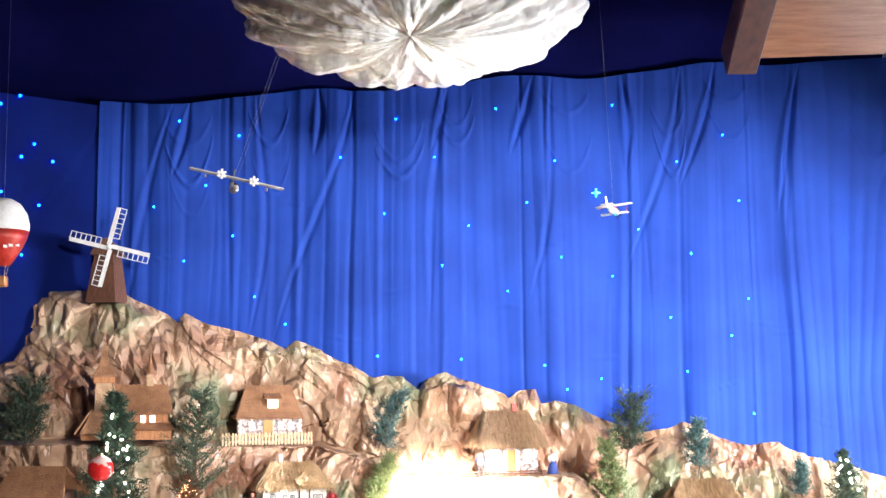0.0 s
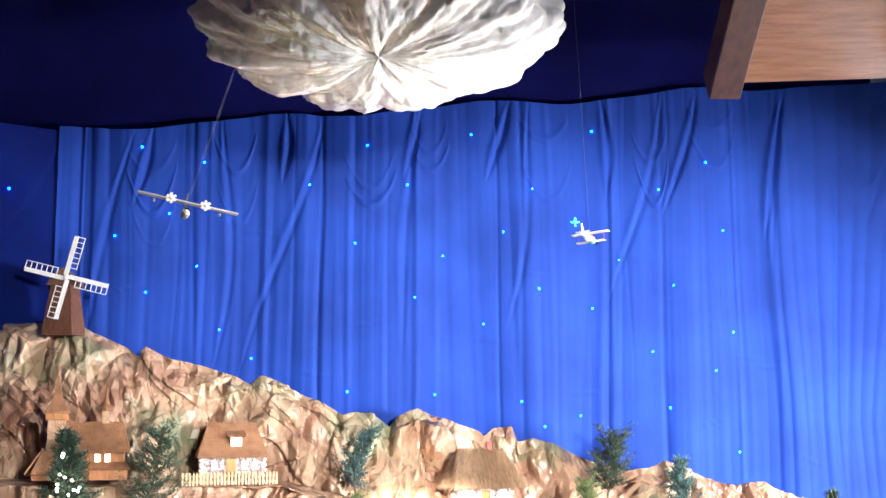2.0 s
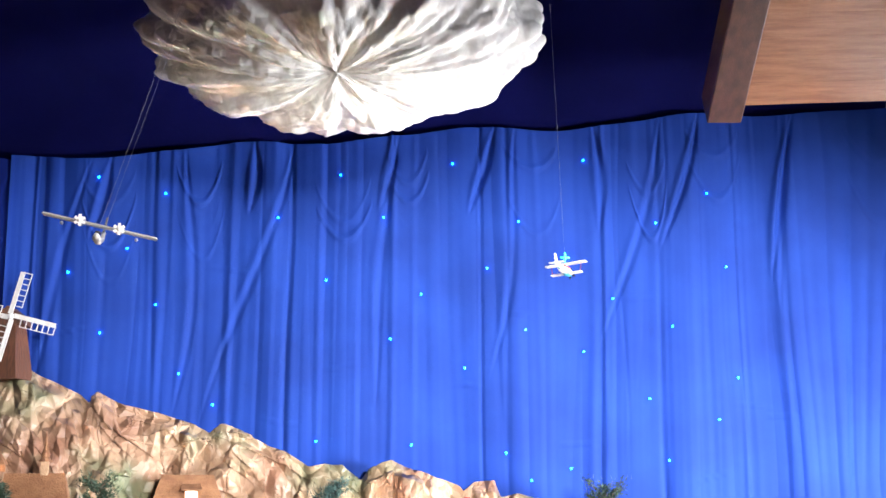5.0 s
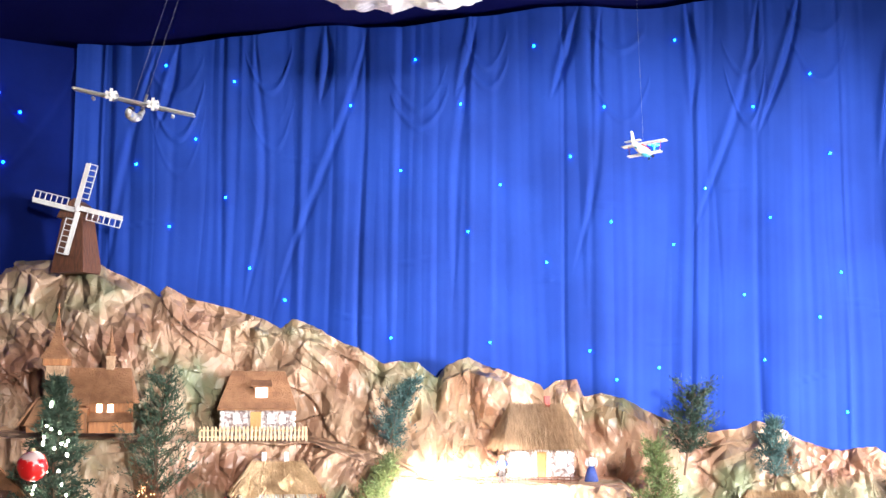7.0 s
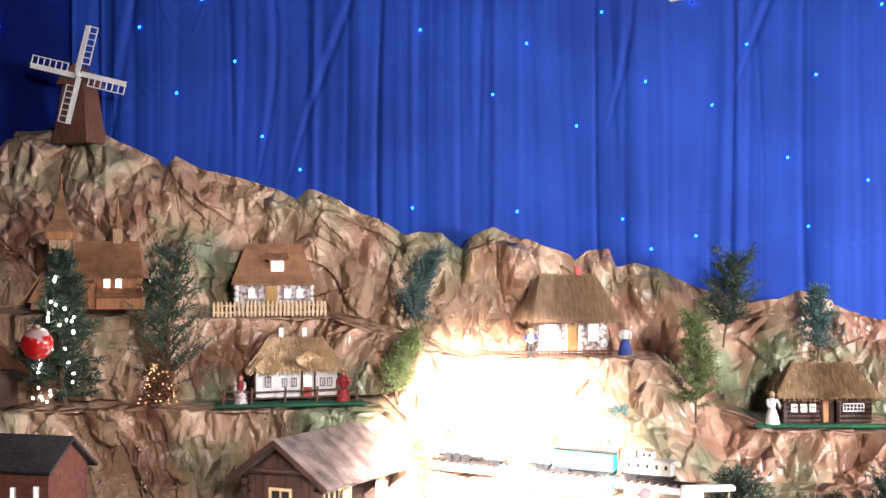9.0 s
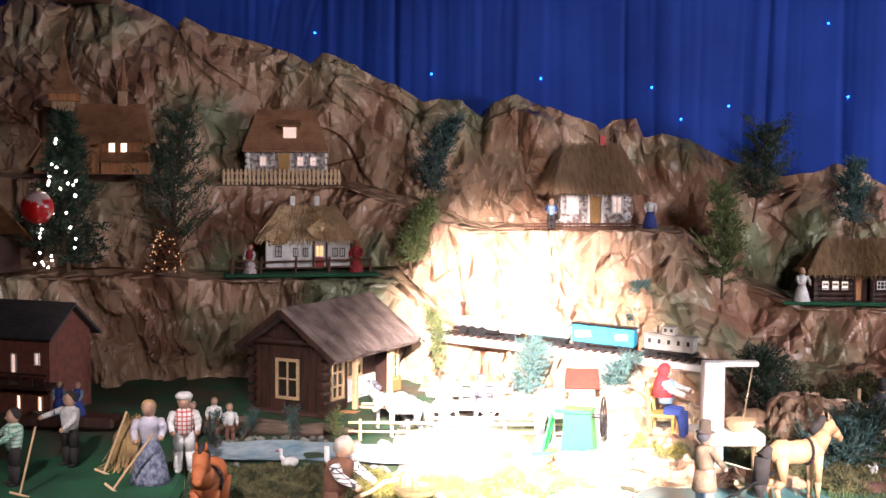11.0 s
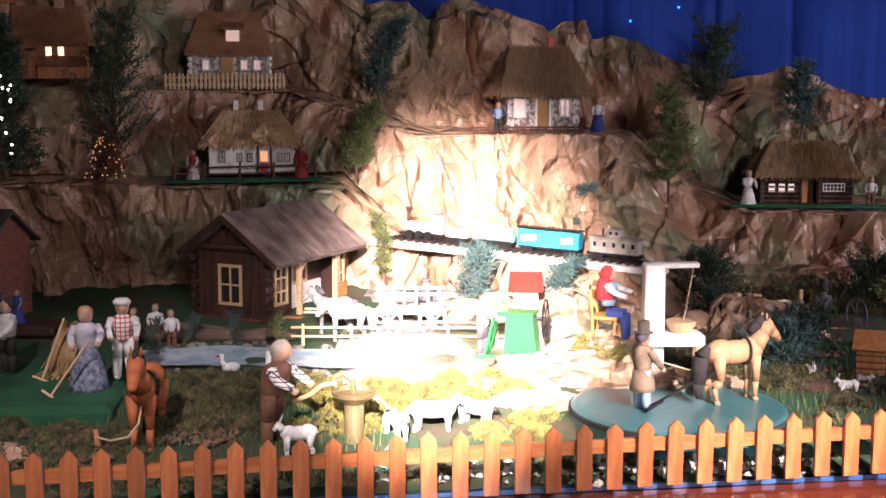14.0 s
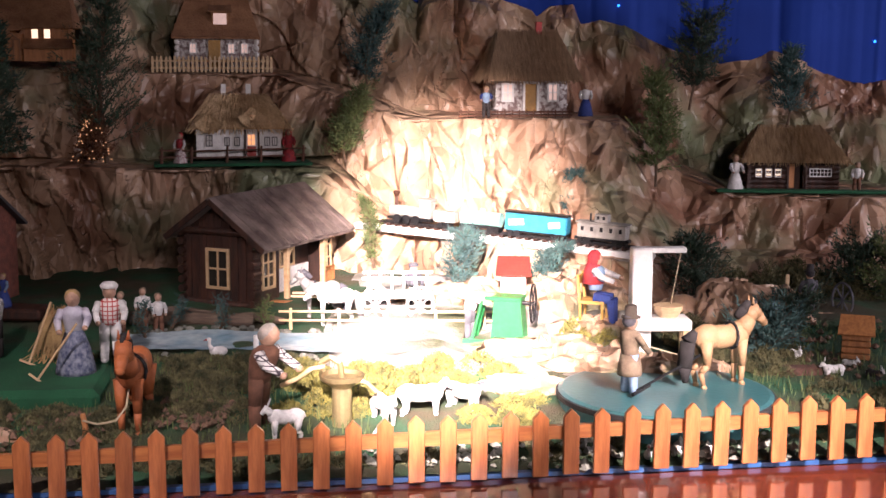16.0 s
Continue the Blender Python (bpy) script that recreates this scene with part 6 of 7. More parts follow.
single("white_peg", rod(bm_new(), (0, 0, 0), (0, 0, 0.062), 0.009, 0.008, 10), WHITEP, "short white wooden peg beside the stream", "peg", pose(-0.535, 5.93, gz(-0.535, 5.93) - 0.003))

for k, (x, y) in enumerate(((0.62, 5.22), (0.70, 5.26), (0.78, 5.25), (0.66, 5.30))):
    goose("small white toy goose behind the picket fence", x, y, 0.205, 0.05 + 0.006 * k, 40 * k)

# ---- toy train ----
TEAL = flat("turquoise_paint", (0.02, 0.26, 0.42), 0.35)
MINT = flat("mint_paint", (0.25, 0.50, 0.45), 0.4)
GREYP = flat("light_grey_paint", (0.36, 0.34, 0.31), 0.5)
T0, T1 = Vector((-0.30, 7.035, 0.567)), Vector((0.70, 6.645, 0.527))
TD = (T1 - T0).normalized()
TYAW = math.degrees(math.atan2(TD.y, TD.x))
TP = math.degrees(math.atan2(-TD.z, math.hypot(TD.x, TD.y)))


def on_track(s):
    p = T0 + TD * s
    return pose(p.x, p.y, p.z, 0, TP, TYAW)


LEN = (T1 - T0).length
track = thing("toy_railway", "dark toy railway track on a white shelf", "track", on_track(0))
for s in (-1, 1):
    part("rail", box(bm_new(), (LEN / 2, s * 0.02, 0.014), (LEN + 0.1, 0.004, 0.006)), BLACKM, track)
sl = bpy.data.meshes.new("sleeper")
b = box(bm_new(), (0, 0, 0.006), (0.014, 0.062, 0.010))
b.to_mesh(sl)
b.free()
sl.materials.append(DARKLOG)
for k in range(34):
    o = new("sleeper", sl)
    o.parent = track
    o.matrix_basis = pose(-0.02 + 0.034 * k, 0, 0)
part("bed", box(bm_new(), (LEN / 2, 0, -0.012), (LEN + 0.12, 0.10, 0.025), bevel=0.004), WHITEP, track)


def bogies(t, xs):
    for x in xs:
        part("bogie", box(bm_new(), (x, 0, 0.022), (0.05, 0.034, 0.012)), BLACKM, t)
        for dx in (-0.015, 0.015):
            for s in (-1, 1):
                part("wheel", rod(bm_new(), (x + dx, s * 0.017, 0.025), (x + dx, s * 0.023, 0.025), 0.010, 0.010, 12), BLACKM, t)


car = thing("toy_boxcar", "turquoise toy boxcar with white markings", "toy train", on_track(0.690))
part("body", box(bm_new(), (0, 0, 0.066), (0.245, 0.052, 0.066), bevel=0.004), TEAL, car)
part("roof", box(bm_new(), (0, 0, 0.101), (0.25, 0.056, 0.007), bevel=0.003), BLACKM, car)
part("frame", box(bm_new(), (0, 0, 0.03), (0.24, 0.03, 0.008)), BLACKM, car)
for x, w in ((-0.075, 0.06), (0.075, 0.045)):
    part("marking", box(bm_new(), (x, -0.0265, 0.066), (w, 0.0015, 0.022), (0, -8, 0)), WHITEP, car)
bogies(car, (-0.085, 0.085))
cab = thing("toy_caboose", "light grey toy caboose with dark windows", "toy train", on_track(0.945))
part("body", box(bm_new(), (0, 0, 0.062), (0.185, 0.05, 0.052), bevel=0.003), GREYP, cab)
part("roof", box(bm_new(), (0, 0, 0.091), (0.20, 0.056, 0.006), bevel=0.003), GREYP, cab)
part("cupola", box(bm_new(), (-0.005, 0, 0.108), (0.05, 0.04, 0.03), bevel=0.003), GREYP, cab)
part("stove_pipe", rod(bm_new(), (-0.05, 0, 0.09), (-0.05, 0, 0.122), 0.004, 0.004, 8), BLACKM, cab)
part("frame", box(bm_new(), (0, 0, 0.032), (0.205, 0.034, 0.010)), BLACKM, cab)
for k in range(5):
    part("window", box(bm_new(), (-0.072 + 0.036 * k, -0.0255, 0.068), (0.011, 0.002, 0.016)), BLACKM, cab)
for k in range(2):
    part("window", box(bm_new(), (-0.016 + 0.022 * k, -0.0205, 0.11), (0.010, 0.002, 0.012)), BLACKM, cab)
bogies(cab, (-0.065, 0.065))
ten = thing("toy_coach", "pale mint toy tank wagon", "toy train", on_track(0.465))
part("tank", rod(bm_new(), (-0.08, 0, 0.062), (0.08, 0, 0.062), 0.027, 0.027, 16), MINT, ten)
part("dome", rod(bm_new(), (0, 0, 0.085), (0, 0, 0.10), 0.012, 0.010, 10), MINT, ten)
part("frame", box(bm_new(), (0, 0, 0.032), (0.17, 0.036, 0.008)), BLACKM, ten)
bogies(ten, (-0.055, 0.055))
tn = thing("toy_tender", "pale toy tender wagon behind the engine", "toy train", on_track(0.315))
part("body", box(bm_new(), (0, 0, 0.055), (0.09, 0.048, 0.042), bevel=0.003), GREYP, tn)
bogies(tn, (0.0,))
loc = thing("toy_locomotive", "pale toy steam engine with brass funnel", "toy train", on_track(0.165))
part("boiler", rod(bm_new(), (-0.085, 0, 0.06), (0.05, 0, 0.06), 0.022, 0.022, 16), GREYP, loc)
part("cab", box(bm_new(), (0.07, 0, 0.075), (0.045, 0.05, 0.07), bevel=0.003), GREYP, loc)
part("cab_roof", box(bm_new(), (0.07, 0, 0.113), (0.06, 0.058, 0.006), bevel=0.002), GREYP, loc)
part("funnel", revolve(bm_new(), [(0.007, 0.08), (0.007, 0.115), (0.014, 0.13), (0.011, 0.136)], 12, (-0.065, 0, 0)), DARKLOG, loc)
part("frame", box(bm_new(), (0, 0, 0.032), (0.19, 0.034, 0.010)), BLACKM, loc)
for x in (-0.05, -0.01, 0.03):
    for s in (-1, 1):
        part("wheel", rod(bm_new(), (x, s * 0.018, 0.032), (x, s * 0.025, 0.032), 0.016, 0.016, 14), BLACKM, loc)

# ---- water ----
WATER = material("painted_water", (0.42, 0.52, 0.56), 0.12, (0.20, 0.34, 0.42), 9, 40, 0.12)
BLUEP = material("deep_blue_paint", (0.03, 0.10, 0.26), 0.3, (0.02, 0.07, 0.2), 9, 60, 0.05)
U, V = np.meshgrid(np.linspace(0, 1, 90), np.linspace(-1, 1, 14))
cxs = -0.98 + 1.05 * U
wid = 0.085 + 0.045 * U + 0.015 * np.sin(U * 9)
Yw = 5.985 + 0.09 * U + 0.02 * np.sin(U * 7) + V * wid
tagged(sheet("water", cxs, Yw, ground_z(cxs, Yw) * 0 + np.maximum(ground_z(cxs, 5.99 + 0 * Yw), ground_z(cxs, Yw)) + 0.006 + 0.002 * fract_noise(U * 30, V * 4, 2), WATER), "pale blue stream winding past the hut", "stream", kind="structure")
single("blue_trim", box(bm_new(), (0.95, 0.045, 0.003), (5.0, 0.02, 0.012)), BLUEP, "blue painted strip behind the picket fence", "trim", pose(F0.x, F0.y, 0.197, 0, 0, FYAW), kind="structure")
BANK = material("pale_stones", (0.26, 0.26, 0.23), 0.8, (0.13, 0.135, 0.11), 20, 90, 0.4, vary=0.45)
bank = thing("stream_stones", "row of pale pebbles along the stream bank", "stones")
rn = random.Random(31)
peb = []
for k in range(6):
    bmp = bm_new()
    bmesh.ops.create_icosphere(bmp, subdivisions=1, radius=1.0)
    for v in bmp.verts:
        v.co *= rn.uniform(0.8, 1.2)
    mp = bpy.data.meshes.new("pebble")
    bmp.to_mesh(mp)
    bmp.free()
    mp.shade_smooth()
    mp.materials.append(BANK)
    peb.append(mp)
for k in range(110):
    s = rn.random()
    x = -0.98 + 1.05 * s
    side = 1 if k % 3 else -1
    y = 5.985 + 0.09 * s + 0.02 * math.sin(s * 7) + side * (0.088 + 0.045 * s + 0.015 * math.sin(s * 9) + rn.uniform(0, 0.035))
    o = new("pebble", peb[k % 6])
    o.parent = bank
    r = rn.uniform(0.006, 0.014)
    o.matrix_basis = pose(x, y, gz(x, y) + r * 0.35, rn.uniform(-20, 20), 0, rn.uniform(0, 180)) @ Matrix.Diagonal((r * 1.2, r, r * 0.75, 1))
DRIFT = material("driftwood", (0.20, 0.14, 0.10), 0.9, (0.12, 0.08, 0.06), 14, 90, 0.5, stretch=(1, 6, 6))
for x0, y0, x1, y1, r in ((-1.02, 6.20, -0.60, 6.19, 0.024), (-0.98, 6.26, -0.72, 6.25, 0.02), (-0.68, 6.24, -0.50, 6.22, 0.016)):
    p0, p1 = Vector((x0, y0, gz(x0, y0) + r * 0.8)), Vector((x1, y1, gz(x1, y1) + r * 0.7))
    single("driftwood_log", chain(bm_new(), [p0, p0.lerp(p1, 0.4) + Vector((0, 0.01, 0.006)), p1], [r, r * 1.1, r * 0.7], 9), DRIFT, "weathered driftwood log before the hut", "log", smooth=True)

# ---- moss, sprigs and trees ----
MOSS = material("dry_moss", (0.17, 0.15, 0.07), 0.95, (0.035, 0.042, 0.017), 30, 200, 0.4, amount=1.6)
MOSSY = material("yellow_green_moss", (0.30, 0.26, 0.065), 0.95, (0.09, 0.09, 0.03), 30, 200, 0.4, amount=1.6)
NEEDLE = material("juniper_needles", (0.055, 0.10, 0.06), 0.8, (0.028, 0.055, 0.034), 20, 150, 0.2, amount=1.5)
NEEDLET = material("blue_green_needles", (0.055, 0.125, 0.115), 0.8, (0.035, 0.08, 0.08), 20, 150, 0.2, amount=1.5)
NEEDLEY = material("fresh_green_needles", (0.12, 0.155, 0.05), 0.8, (0.07, 0.105, 0.035), 20, 150, 0.2, amount=1.5)
NEEDLED = material("dark_fir_needles", (0.028, 0.058, 0.034), 0.7, (0.016, 0.036, 0.022), 20, 150, 0.2, amount=1.5)
TWIG = material("twig_bark", (0.13, 0.08, 0.05), 0.9, fine=200)


def tufts(places, n, size, seed):
    """Many small bent leaves over round mounds: (x, y, z, rx, ry, rz)."""
    rn = np.random.RandomState(seed)
    vs, fs = [], []
    for x, y, z, rx, ry, rz in places:
        for k in range(n):
            a, b = rn.uniform(0, 6.283), rn.uniform(0, 1) ** 0.6
            q = np.array([x + rx * b * math.cos(a), y + ry * b * math.sin(a), z + rz * (1 - b * b) * rn.uniform(0.5, 1.05)])
            d = rn.normal(size=3)
            d[2] = abs(d[2]) + 0.3
            d *= size * rn.uniform(0.6, 1.3) / np.linalg.norm(d)
            w = np.cross(d, rn.normal(size=3))
            w *= size * 0.32 / (np.linalg.norm(w) + 1e-9)
            i = len(vs)
            vs += [q - w * 0.5, q + w * 0.5, q + d + w * 0.25, q + d * 1.1 - w * 0.2]
            fs.append((i, i + 1, i + 2, i + 3))
    return vs, fs


def moss(label, places, n, size, seed, mat):
    vs, fs = tufts(places, n, size, seed)
    me = bpy.data.meshes.new("moss")
    me.from_pydata([tuple(v) for v in vs], [], fs)
    return tagged(obj("moss", me, mat), label, "moss", kind="stuff")


def spread(x0, x1, y0, y1, count, r, h, seed):
    rn = random.Random(seed)
    out = []
    for k in range(count):
        x, y = rn.uniform(x0, x1), rn.uniform(y0, y1)
        out.append((x, y, gz(x, y) - 0.004, r * rn.uniform(0.7, 1.3), r * rn.uniform(0.6, 1.1), h * rn.uniform(0.5, 1.3)))
    return out


moss("brown-green dried moss around the horse", spread(-0.74, -0.44, 5.42, 5.86, 30, 0.065, 0.04, 1) + spread(-1.25, -0.70, 5.06, 5.44, 46, 0.06, 0.035, 2), 760, 0.011, 1, MOSS)
moss("yellow-green moss behind the pump", spread(-0.36, -0.10, 5.45, 5.78, 24, 0.06, 0.05, 3) + spread(-0.05, 0.26, 5.66, 5.84, 20, 0.06, 0.05, 4) + spread(0.16, 0.34, 5.42, 5.6, 10, 0.05, 0.03, 5), 760, 0.011, 2, MOSSY)
moss("brown-green moss on the bank beside the goats", spread(0.80, 1.16, 5.84, 6.02, 24, 0.06, 0.045, 6) + spread(0.78, 1.1, 6.1, 6.3, 16, 0.06, 0.06, 7), 760, 0.011, 3, MOSS)
moss("yellow-green moss under the chair rock", spread(0.44, 0.64, 6.02, 6.12, 9, 0.05, 0.06, 8), 700, 0.011, 4, MOSSY)
moss("grey-green moss behind the picket fence", [(x, y + 0.13 + 0.214 * (x + 0.766), z, a, b, c) for x, y, z, a, b, c in spread(-0.9, 1.5, 4.835, 4.95, 46, 0.05, 0.035, 9)] + spread(1.05, 1.6, 5.45, 5.72, 26, 0.06, 0.04, 10), 560, 0.011, 5, MOSS)
moss("dark moss on the mountain foot", spread(1.0, 1.75, 6.66, 6.80, 22, 0.08, 0.10, 11), 700, 0.013, 6, MOSS)
moss("olive moss along the bank of the stream", spread(-1.0, -0.36, 5.80, 5.88, 18, 0.05, 0.03, 12), 640, 0.010, 7, MOSS)


def blades(label, x0, x1, y0, y1, n, h, seed, mat):
    """Thin bent grass blades on the ground, too many to count."""
    rn = random.Random(seed)
    vs, fs = [], []
    for k in range(n):
        x, y = rn.uniform(x0, x1), rn.uniform(y0, y1)
        z, a, t = gz(x, y) - 0.002, rn.uniform(0, 6.28), rn.uniform(0.5, 1.2) * h
        dx, dy = math.cos(a) * t * 0.35, math.sin(a) * t * 0.35
        wx, wy = -math.sin(a) * 0.0012, math.cos(a) * 0.0012
        q = len(vs)
        vs += [(x - wx, y - wy, z), (x + wx, y + wy, z), (x + dx * 0.4 + wx, y + dy * 0.4 + wy, z + t * 0.7), (x + dx * 0.4 - wx, y + dy * 0.4 - wy, z + t * 0.7), (x + dx, y + dy, z + t)]
        fs += [(q, q + 1, q + 2, q + 3), (q + 3, q + 2, q + 4)]
    me = bpy.data.meshes.new("grass")
    me.from_pydata(vs, [], fs)
    return tagged(obj("grass", me, mat), label, "grass", kind="stuff")


def scree(label, places, n, size, seed, mat):
    """Small broken stones and bark chips strewn over patches of ground: (x0, x1, y0, y1)."""
    rn = np.random.RandomState(seed)
    base = np.array([(1, 0, 0), (-0.8, 0.3, 0), (0, 1, 0.1), (0.1, -1, 0), (0.1, 0.1, 0.8), (0, 0, -0.6)])
    tri = [(0, 2, 4), (2, 1, 4), (1, 3, 4), (3, 0, 4), (2, 0, 5), (1, 2, 5), (3, 1, 5), (0, 3, 5)]
    vs, fs = [], []
    for k in range(n):
        x0, x1, y0, y1 = places[k % len(places)]
        x, y = rn.uniform(x0, x1), rn.uniform(y0, y1)
        r = size * rn.uniform(0.5, 1.5)
        a = rn.uniform(0, 6.28)
        p = base * rn.uniform(0.7, 1.25, size=(6, 3)) * r
        q = len(vs)
        vs += [(x + v[0] * math.cos(a) - v[1] * math.sin(a), y + v[0] * math.sin(a) + v[1] * math.cos(a), gz(x, y) + 0.012 + v[2]) for v in p]
        fs += [(q + i, q + j, q + m) for i, j, m in tri]
    me = bpy.data.meshes.new("scree")
    me.from_pydata(vs, [], fs)
    return tagged(obj("scree", me, mat), label, "stones", kind="stuff")


def sprig(label, x, y, z, h, w, seed, mat, lean=(0, 0), category="tree", droop=0.35, cone=0.75, leaves=34, stem=0.006, start=0.12, needle=0.014):
    """A cut evergreen sprig as a small tree: bare stem, many limbs, needles along the limbs."""
    rn = random.Random(seed)
    t = thing("small_tree", label, category, pose(x, y, z), "evergreen sprigs")
    bm = bm_new()
    pts = [Vector((lean[0] * s * s + 0.01 * math.sin(7 * s + seed), lean[1] * s * s + 0.01 * math.cos(5 * s + seed), h * s)) for s in (0, 0.2, 0.4, 0.6, 0.8, 1.0)]
    chain(bm, pts, [stem, stem * 0.9, stem * 0.75, stem * 0.6, stem * 0.4, stem * 0.2], 6)
    vs, fs = [], []
    count = int(52 * (h / 0.3) ** 0.5) + 20
    for k in range(count):
        s = start + (1 - start) * (k + rn.random()) / count
        i = min(4, int(s * 5))
        base = pts[i].lerp(pts[i + 1], s * 5 - i)
        a = k * 2.399 + rn.uniform(-0.4, 0.4)
        reach = w * (1 - cone * s) * rn.uniform(0.55, 1.15)
        tip = base + Vector((math.cos(a) * reach, math.sin(a) * reach * 0.85, reach * rn.uniform(0.5, 1.5) - droop * reach))
        rod(bm, base, tip, stem * 0.3, stem * 0.12, 4)
        ax = (tip - base)
        for j in range(leaves):
            f = rn.uniform(0.1, 1.06)
            p = base + ax * f + Vector((rn.gauss(0, 1), rn.gauss(0, 1), rn.gauss(0, 1))) * 0.0035 * (1 + 2.2 * f)
            d = Vector((rn.gauss(0, 1), rn.gauss(0, 1), rn.gauss(0, 1) + 0.4)).normalized() * needle * rn.uniform(0.7, 1.4) + ax.normalized() * needle * 0.8
            sd = d.cross(Vector((rn.gauss(0, 1), rn.gauss(0, 1), rn.gauss(0, 1)))).normalized() * needle * 0.2
            q = len(vs)
            vs += [tuple(p - sd), tuple(p + sd), tuple(p + d)]
            fs.append((q, q + 1, q + 2))
    part("trunk", bm, TWIG, t)
    me = bpy.data.meshes.new("crown")
    me.from_pydata(vs, [], fs)
    obj("crown", me, mat, t)
    return t


sprig("tall bluish juniper sprig between church and house", -1.34, 6.93, 0.80, 0.62, 0.19, 1, NEEDLE, (0.02, 0.0), cone=0.6, leaves=60, stem=0.009)
sprig("leaning blue-green sprig beside the stone house", -0.375, 7.40, 1.08, 0.34, 0.11, 2, NEEDLET, (0.09, 0.0), cone=0.6, leaves=50)
sprig("leaning fresh green sprig beside the straw cottage", -0.42, 7.10, 0.80, 0.27, 0.085, 3, NEEDLEY, (0.07, 0.0), cone=0.5, leaves=50)
sprig("tall pale green sprig on the slope", 0.81, 7.06, 0.72, 0.43, 0.115, 4, NEEDLEY, (-0.015, 0.02), cone=0.6, leaves=55, start=0.15)
sprig("bushy dark green sprig on the ridge", 0.985, 7.50, 1.0, 0.37, 0.14, 5, NEEDLED, (0.05, 0.0), cone=0.35, leaves=60, start=0.25)
sprig("small blue-green pine above the log cabin", 1.385, 7.50, 0.93, 0.32, 0.12, 6, NEEDLET, (0, 0), cone=0.75, leaves=45, start=0.2)
sprig("thin blue-green sprig behind the railway", 0.485, 6.98, 0.55, 0.22, 0.055, 7, NEEDLET, (-0.005, 0.0), cone=0.55, leaves=36)
sprig("dark fir sprig beside the church and barn", -2.16, 6.80, 1.13, 0.33, 0.15, 8, NEEDLED, (0, 0), cone=0.4, leaves=60)
sprig("yellowish sprig beside the hut", -0.275, 6.84, 0.42, 0.26, 0.035, 9, NEEDLEY, (-0.05, 0.02), cone=0.3, leaves=14)
sprig("frosted grey-green sprig below the railway", 0.06, 6.62, 0.38, 0.20, 0.08, 10, NEEDLET, (0.04, 0), cone=0.4, leaves=40)
sprig("blue-green sprig lying behind the well house", 0.33, 6.52, 0.37, 0.19, 0.06, 11, NEEDLET, (0.12, 0), cone=0.4, leaves=40)
sprig("dark sprig behind the draw well", 0.89, 6.52, 0.35, 0.23, 0.13, 12, NEEDLED, (0, 0), cone=0.4, leaves=55)
sprig("low dark fir branch beside the goats", 1.04, 6.02, 0.27, 0.14, 0.13, 13, NEEDLET, (0.05, 0), cone=0.3, leaves=55)
sprig("low dark fir branch beside the smith", 1.14, 6.20, 0.30, 0.13, 0.11, 14, NEEDLED, (0.06, 0), cone=0.3, leaves=55)
sprig("dark bush at the mountain foot", 1.50, 6.70, 0.35, 0.19, 0.13, 15, NEEDLED, (0, 0), cone=0.3, leaves=60)
sprig("greenish bush at the foot of the slope", 1.62, 6.62, 0.33, 0.2, 0.15, 16, NEEDLEY, (0, 0), cone=0.3, leaves=60)
sprig("small green plant before the hut", -0.86, 6.16, 0.315, 0.10, 0.022, 17, NEEDLET, (0.05, 0), cone=0.6, leaves=6, needle=0.011)
sprig("small green plant beside the driftwood", -0.70, 6.14, 0.315, 0.11, 0.017, 18, NEEDLET, (0.02, 0), cone=0.6, leaves=6, needle=0.011)
sprig("small pale green plant by the porch", -0.545, 6.13, 0.315, 0.11, 0.018, 19, NEEDLEY, (0.0, 0), cone=0.6, leaves=6, needle=0.011)
sprig("small green plant behind the dolls", -0.93, 6.04, 0.305, 0.12, 0.022, 20, NEEDLET, (0.0, 0), cone=0.6, leaves=6, needle=0.011)
sprig("small green sprig on the low slope", 1.92, 7.35, 0.82, 0.2, 0.07, 21, NEEDLET, (0, 0), cone=0.7, leaves=40)

blades("thin olive grass blades round the horse and pump", -1.2, -0.1, 5.1, 5.85, 1500, 0.035, 51, NEEDLEY)
blades("thin green grass blades on the bank by the goats", 0.78, 1.6, 5.5, 6.3, 1300, 0.035, 52, NEEDLEY)
CHIPS = material("brown_bark_chips", (0.20, 0.11, 0.07), 0.85, (0.07, 0.045, 0.03), 40, 150, 0.4)
scree("brown bark chips and stones in the moss", [(-1.15, -0.8, 5.1, 5.4), (-0.72, -0.5, 5.3, 5.5), (1.05, 1.5, 5.75, 6.35)], 260, 0.012, 53, CHIPS)
scree("pale stones strewn behind the picket fence", [(-0.1, 0.5, 5.10, 5.32), (0.4, 1.0, 5.2, 5.4)], 300, 0.012, 54, BANK)

# Christmas trees with lights
BULB = material("warm_white_bulb", (1, 0.95, 0.85), 0.3, emit=((1.0, 0.93, 0.78), 9.0))
BULBR = material("amber_bulb", (1, 0.6, 0.3), 0.3, emit=((1.0, 0.5, 0.22), 0.7))


def bulbs(t, pts, r, mat):
    me = bpy.data.meshes.new("bulb")
    b = bm_new()
    bmesh.ops.create_icosphere(b, subdivisions=1, radius=r)
    b.to_mesh(me)
    b.free()
    me.materials.append(mat)
    for p in pts:
        o = new("bulb", me)
        o.parent = t
        o.matrix_basis = pose(*p)


xm = sprig("dark green Christmas tree with white lights and bauble", -1.69, 6.70, 0.82, 0.60, 0.21, 40, NEEDLED, (-0.02, 0), cone=0.88, leaves=110, stem=0.01, droop=0.7, start=0.06, needle=0.018)
rn = random.Random(9)
pts = []
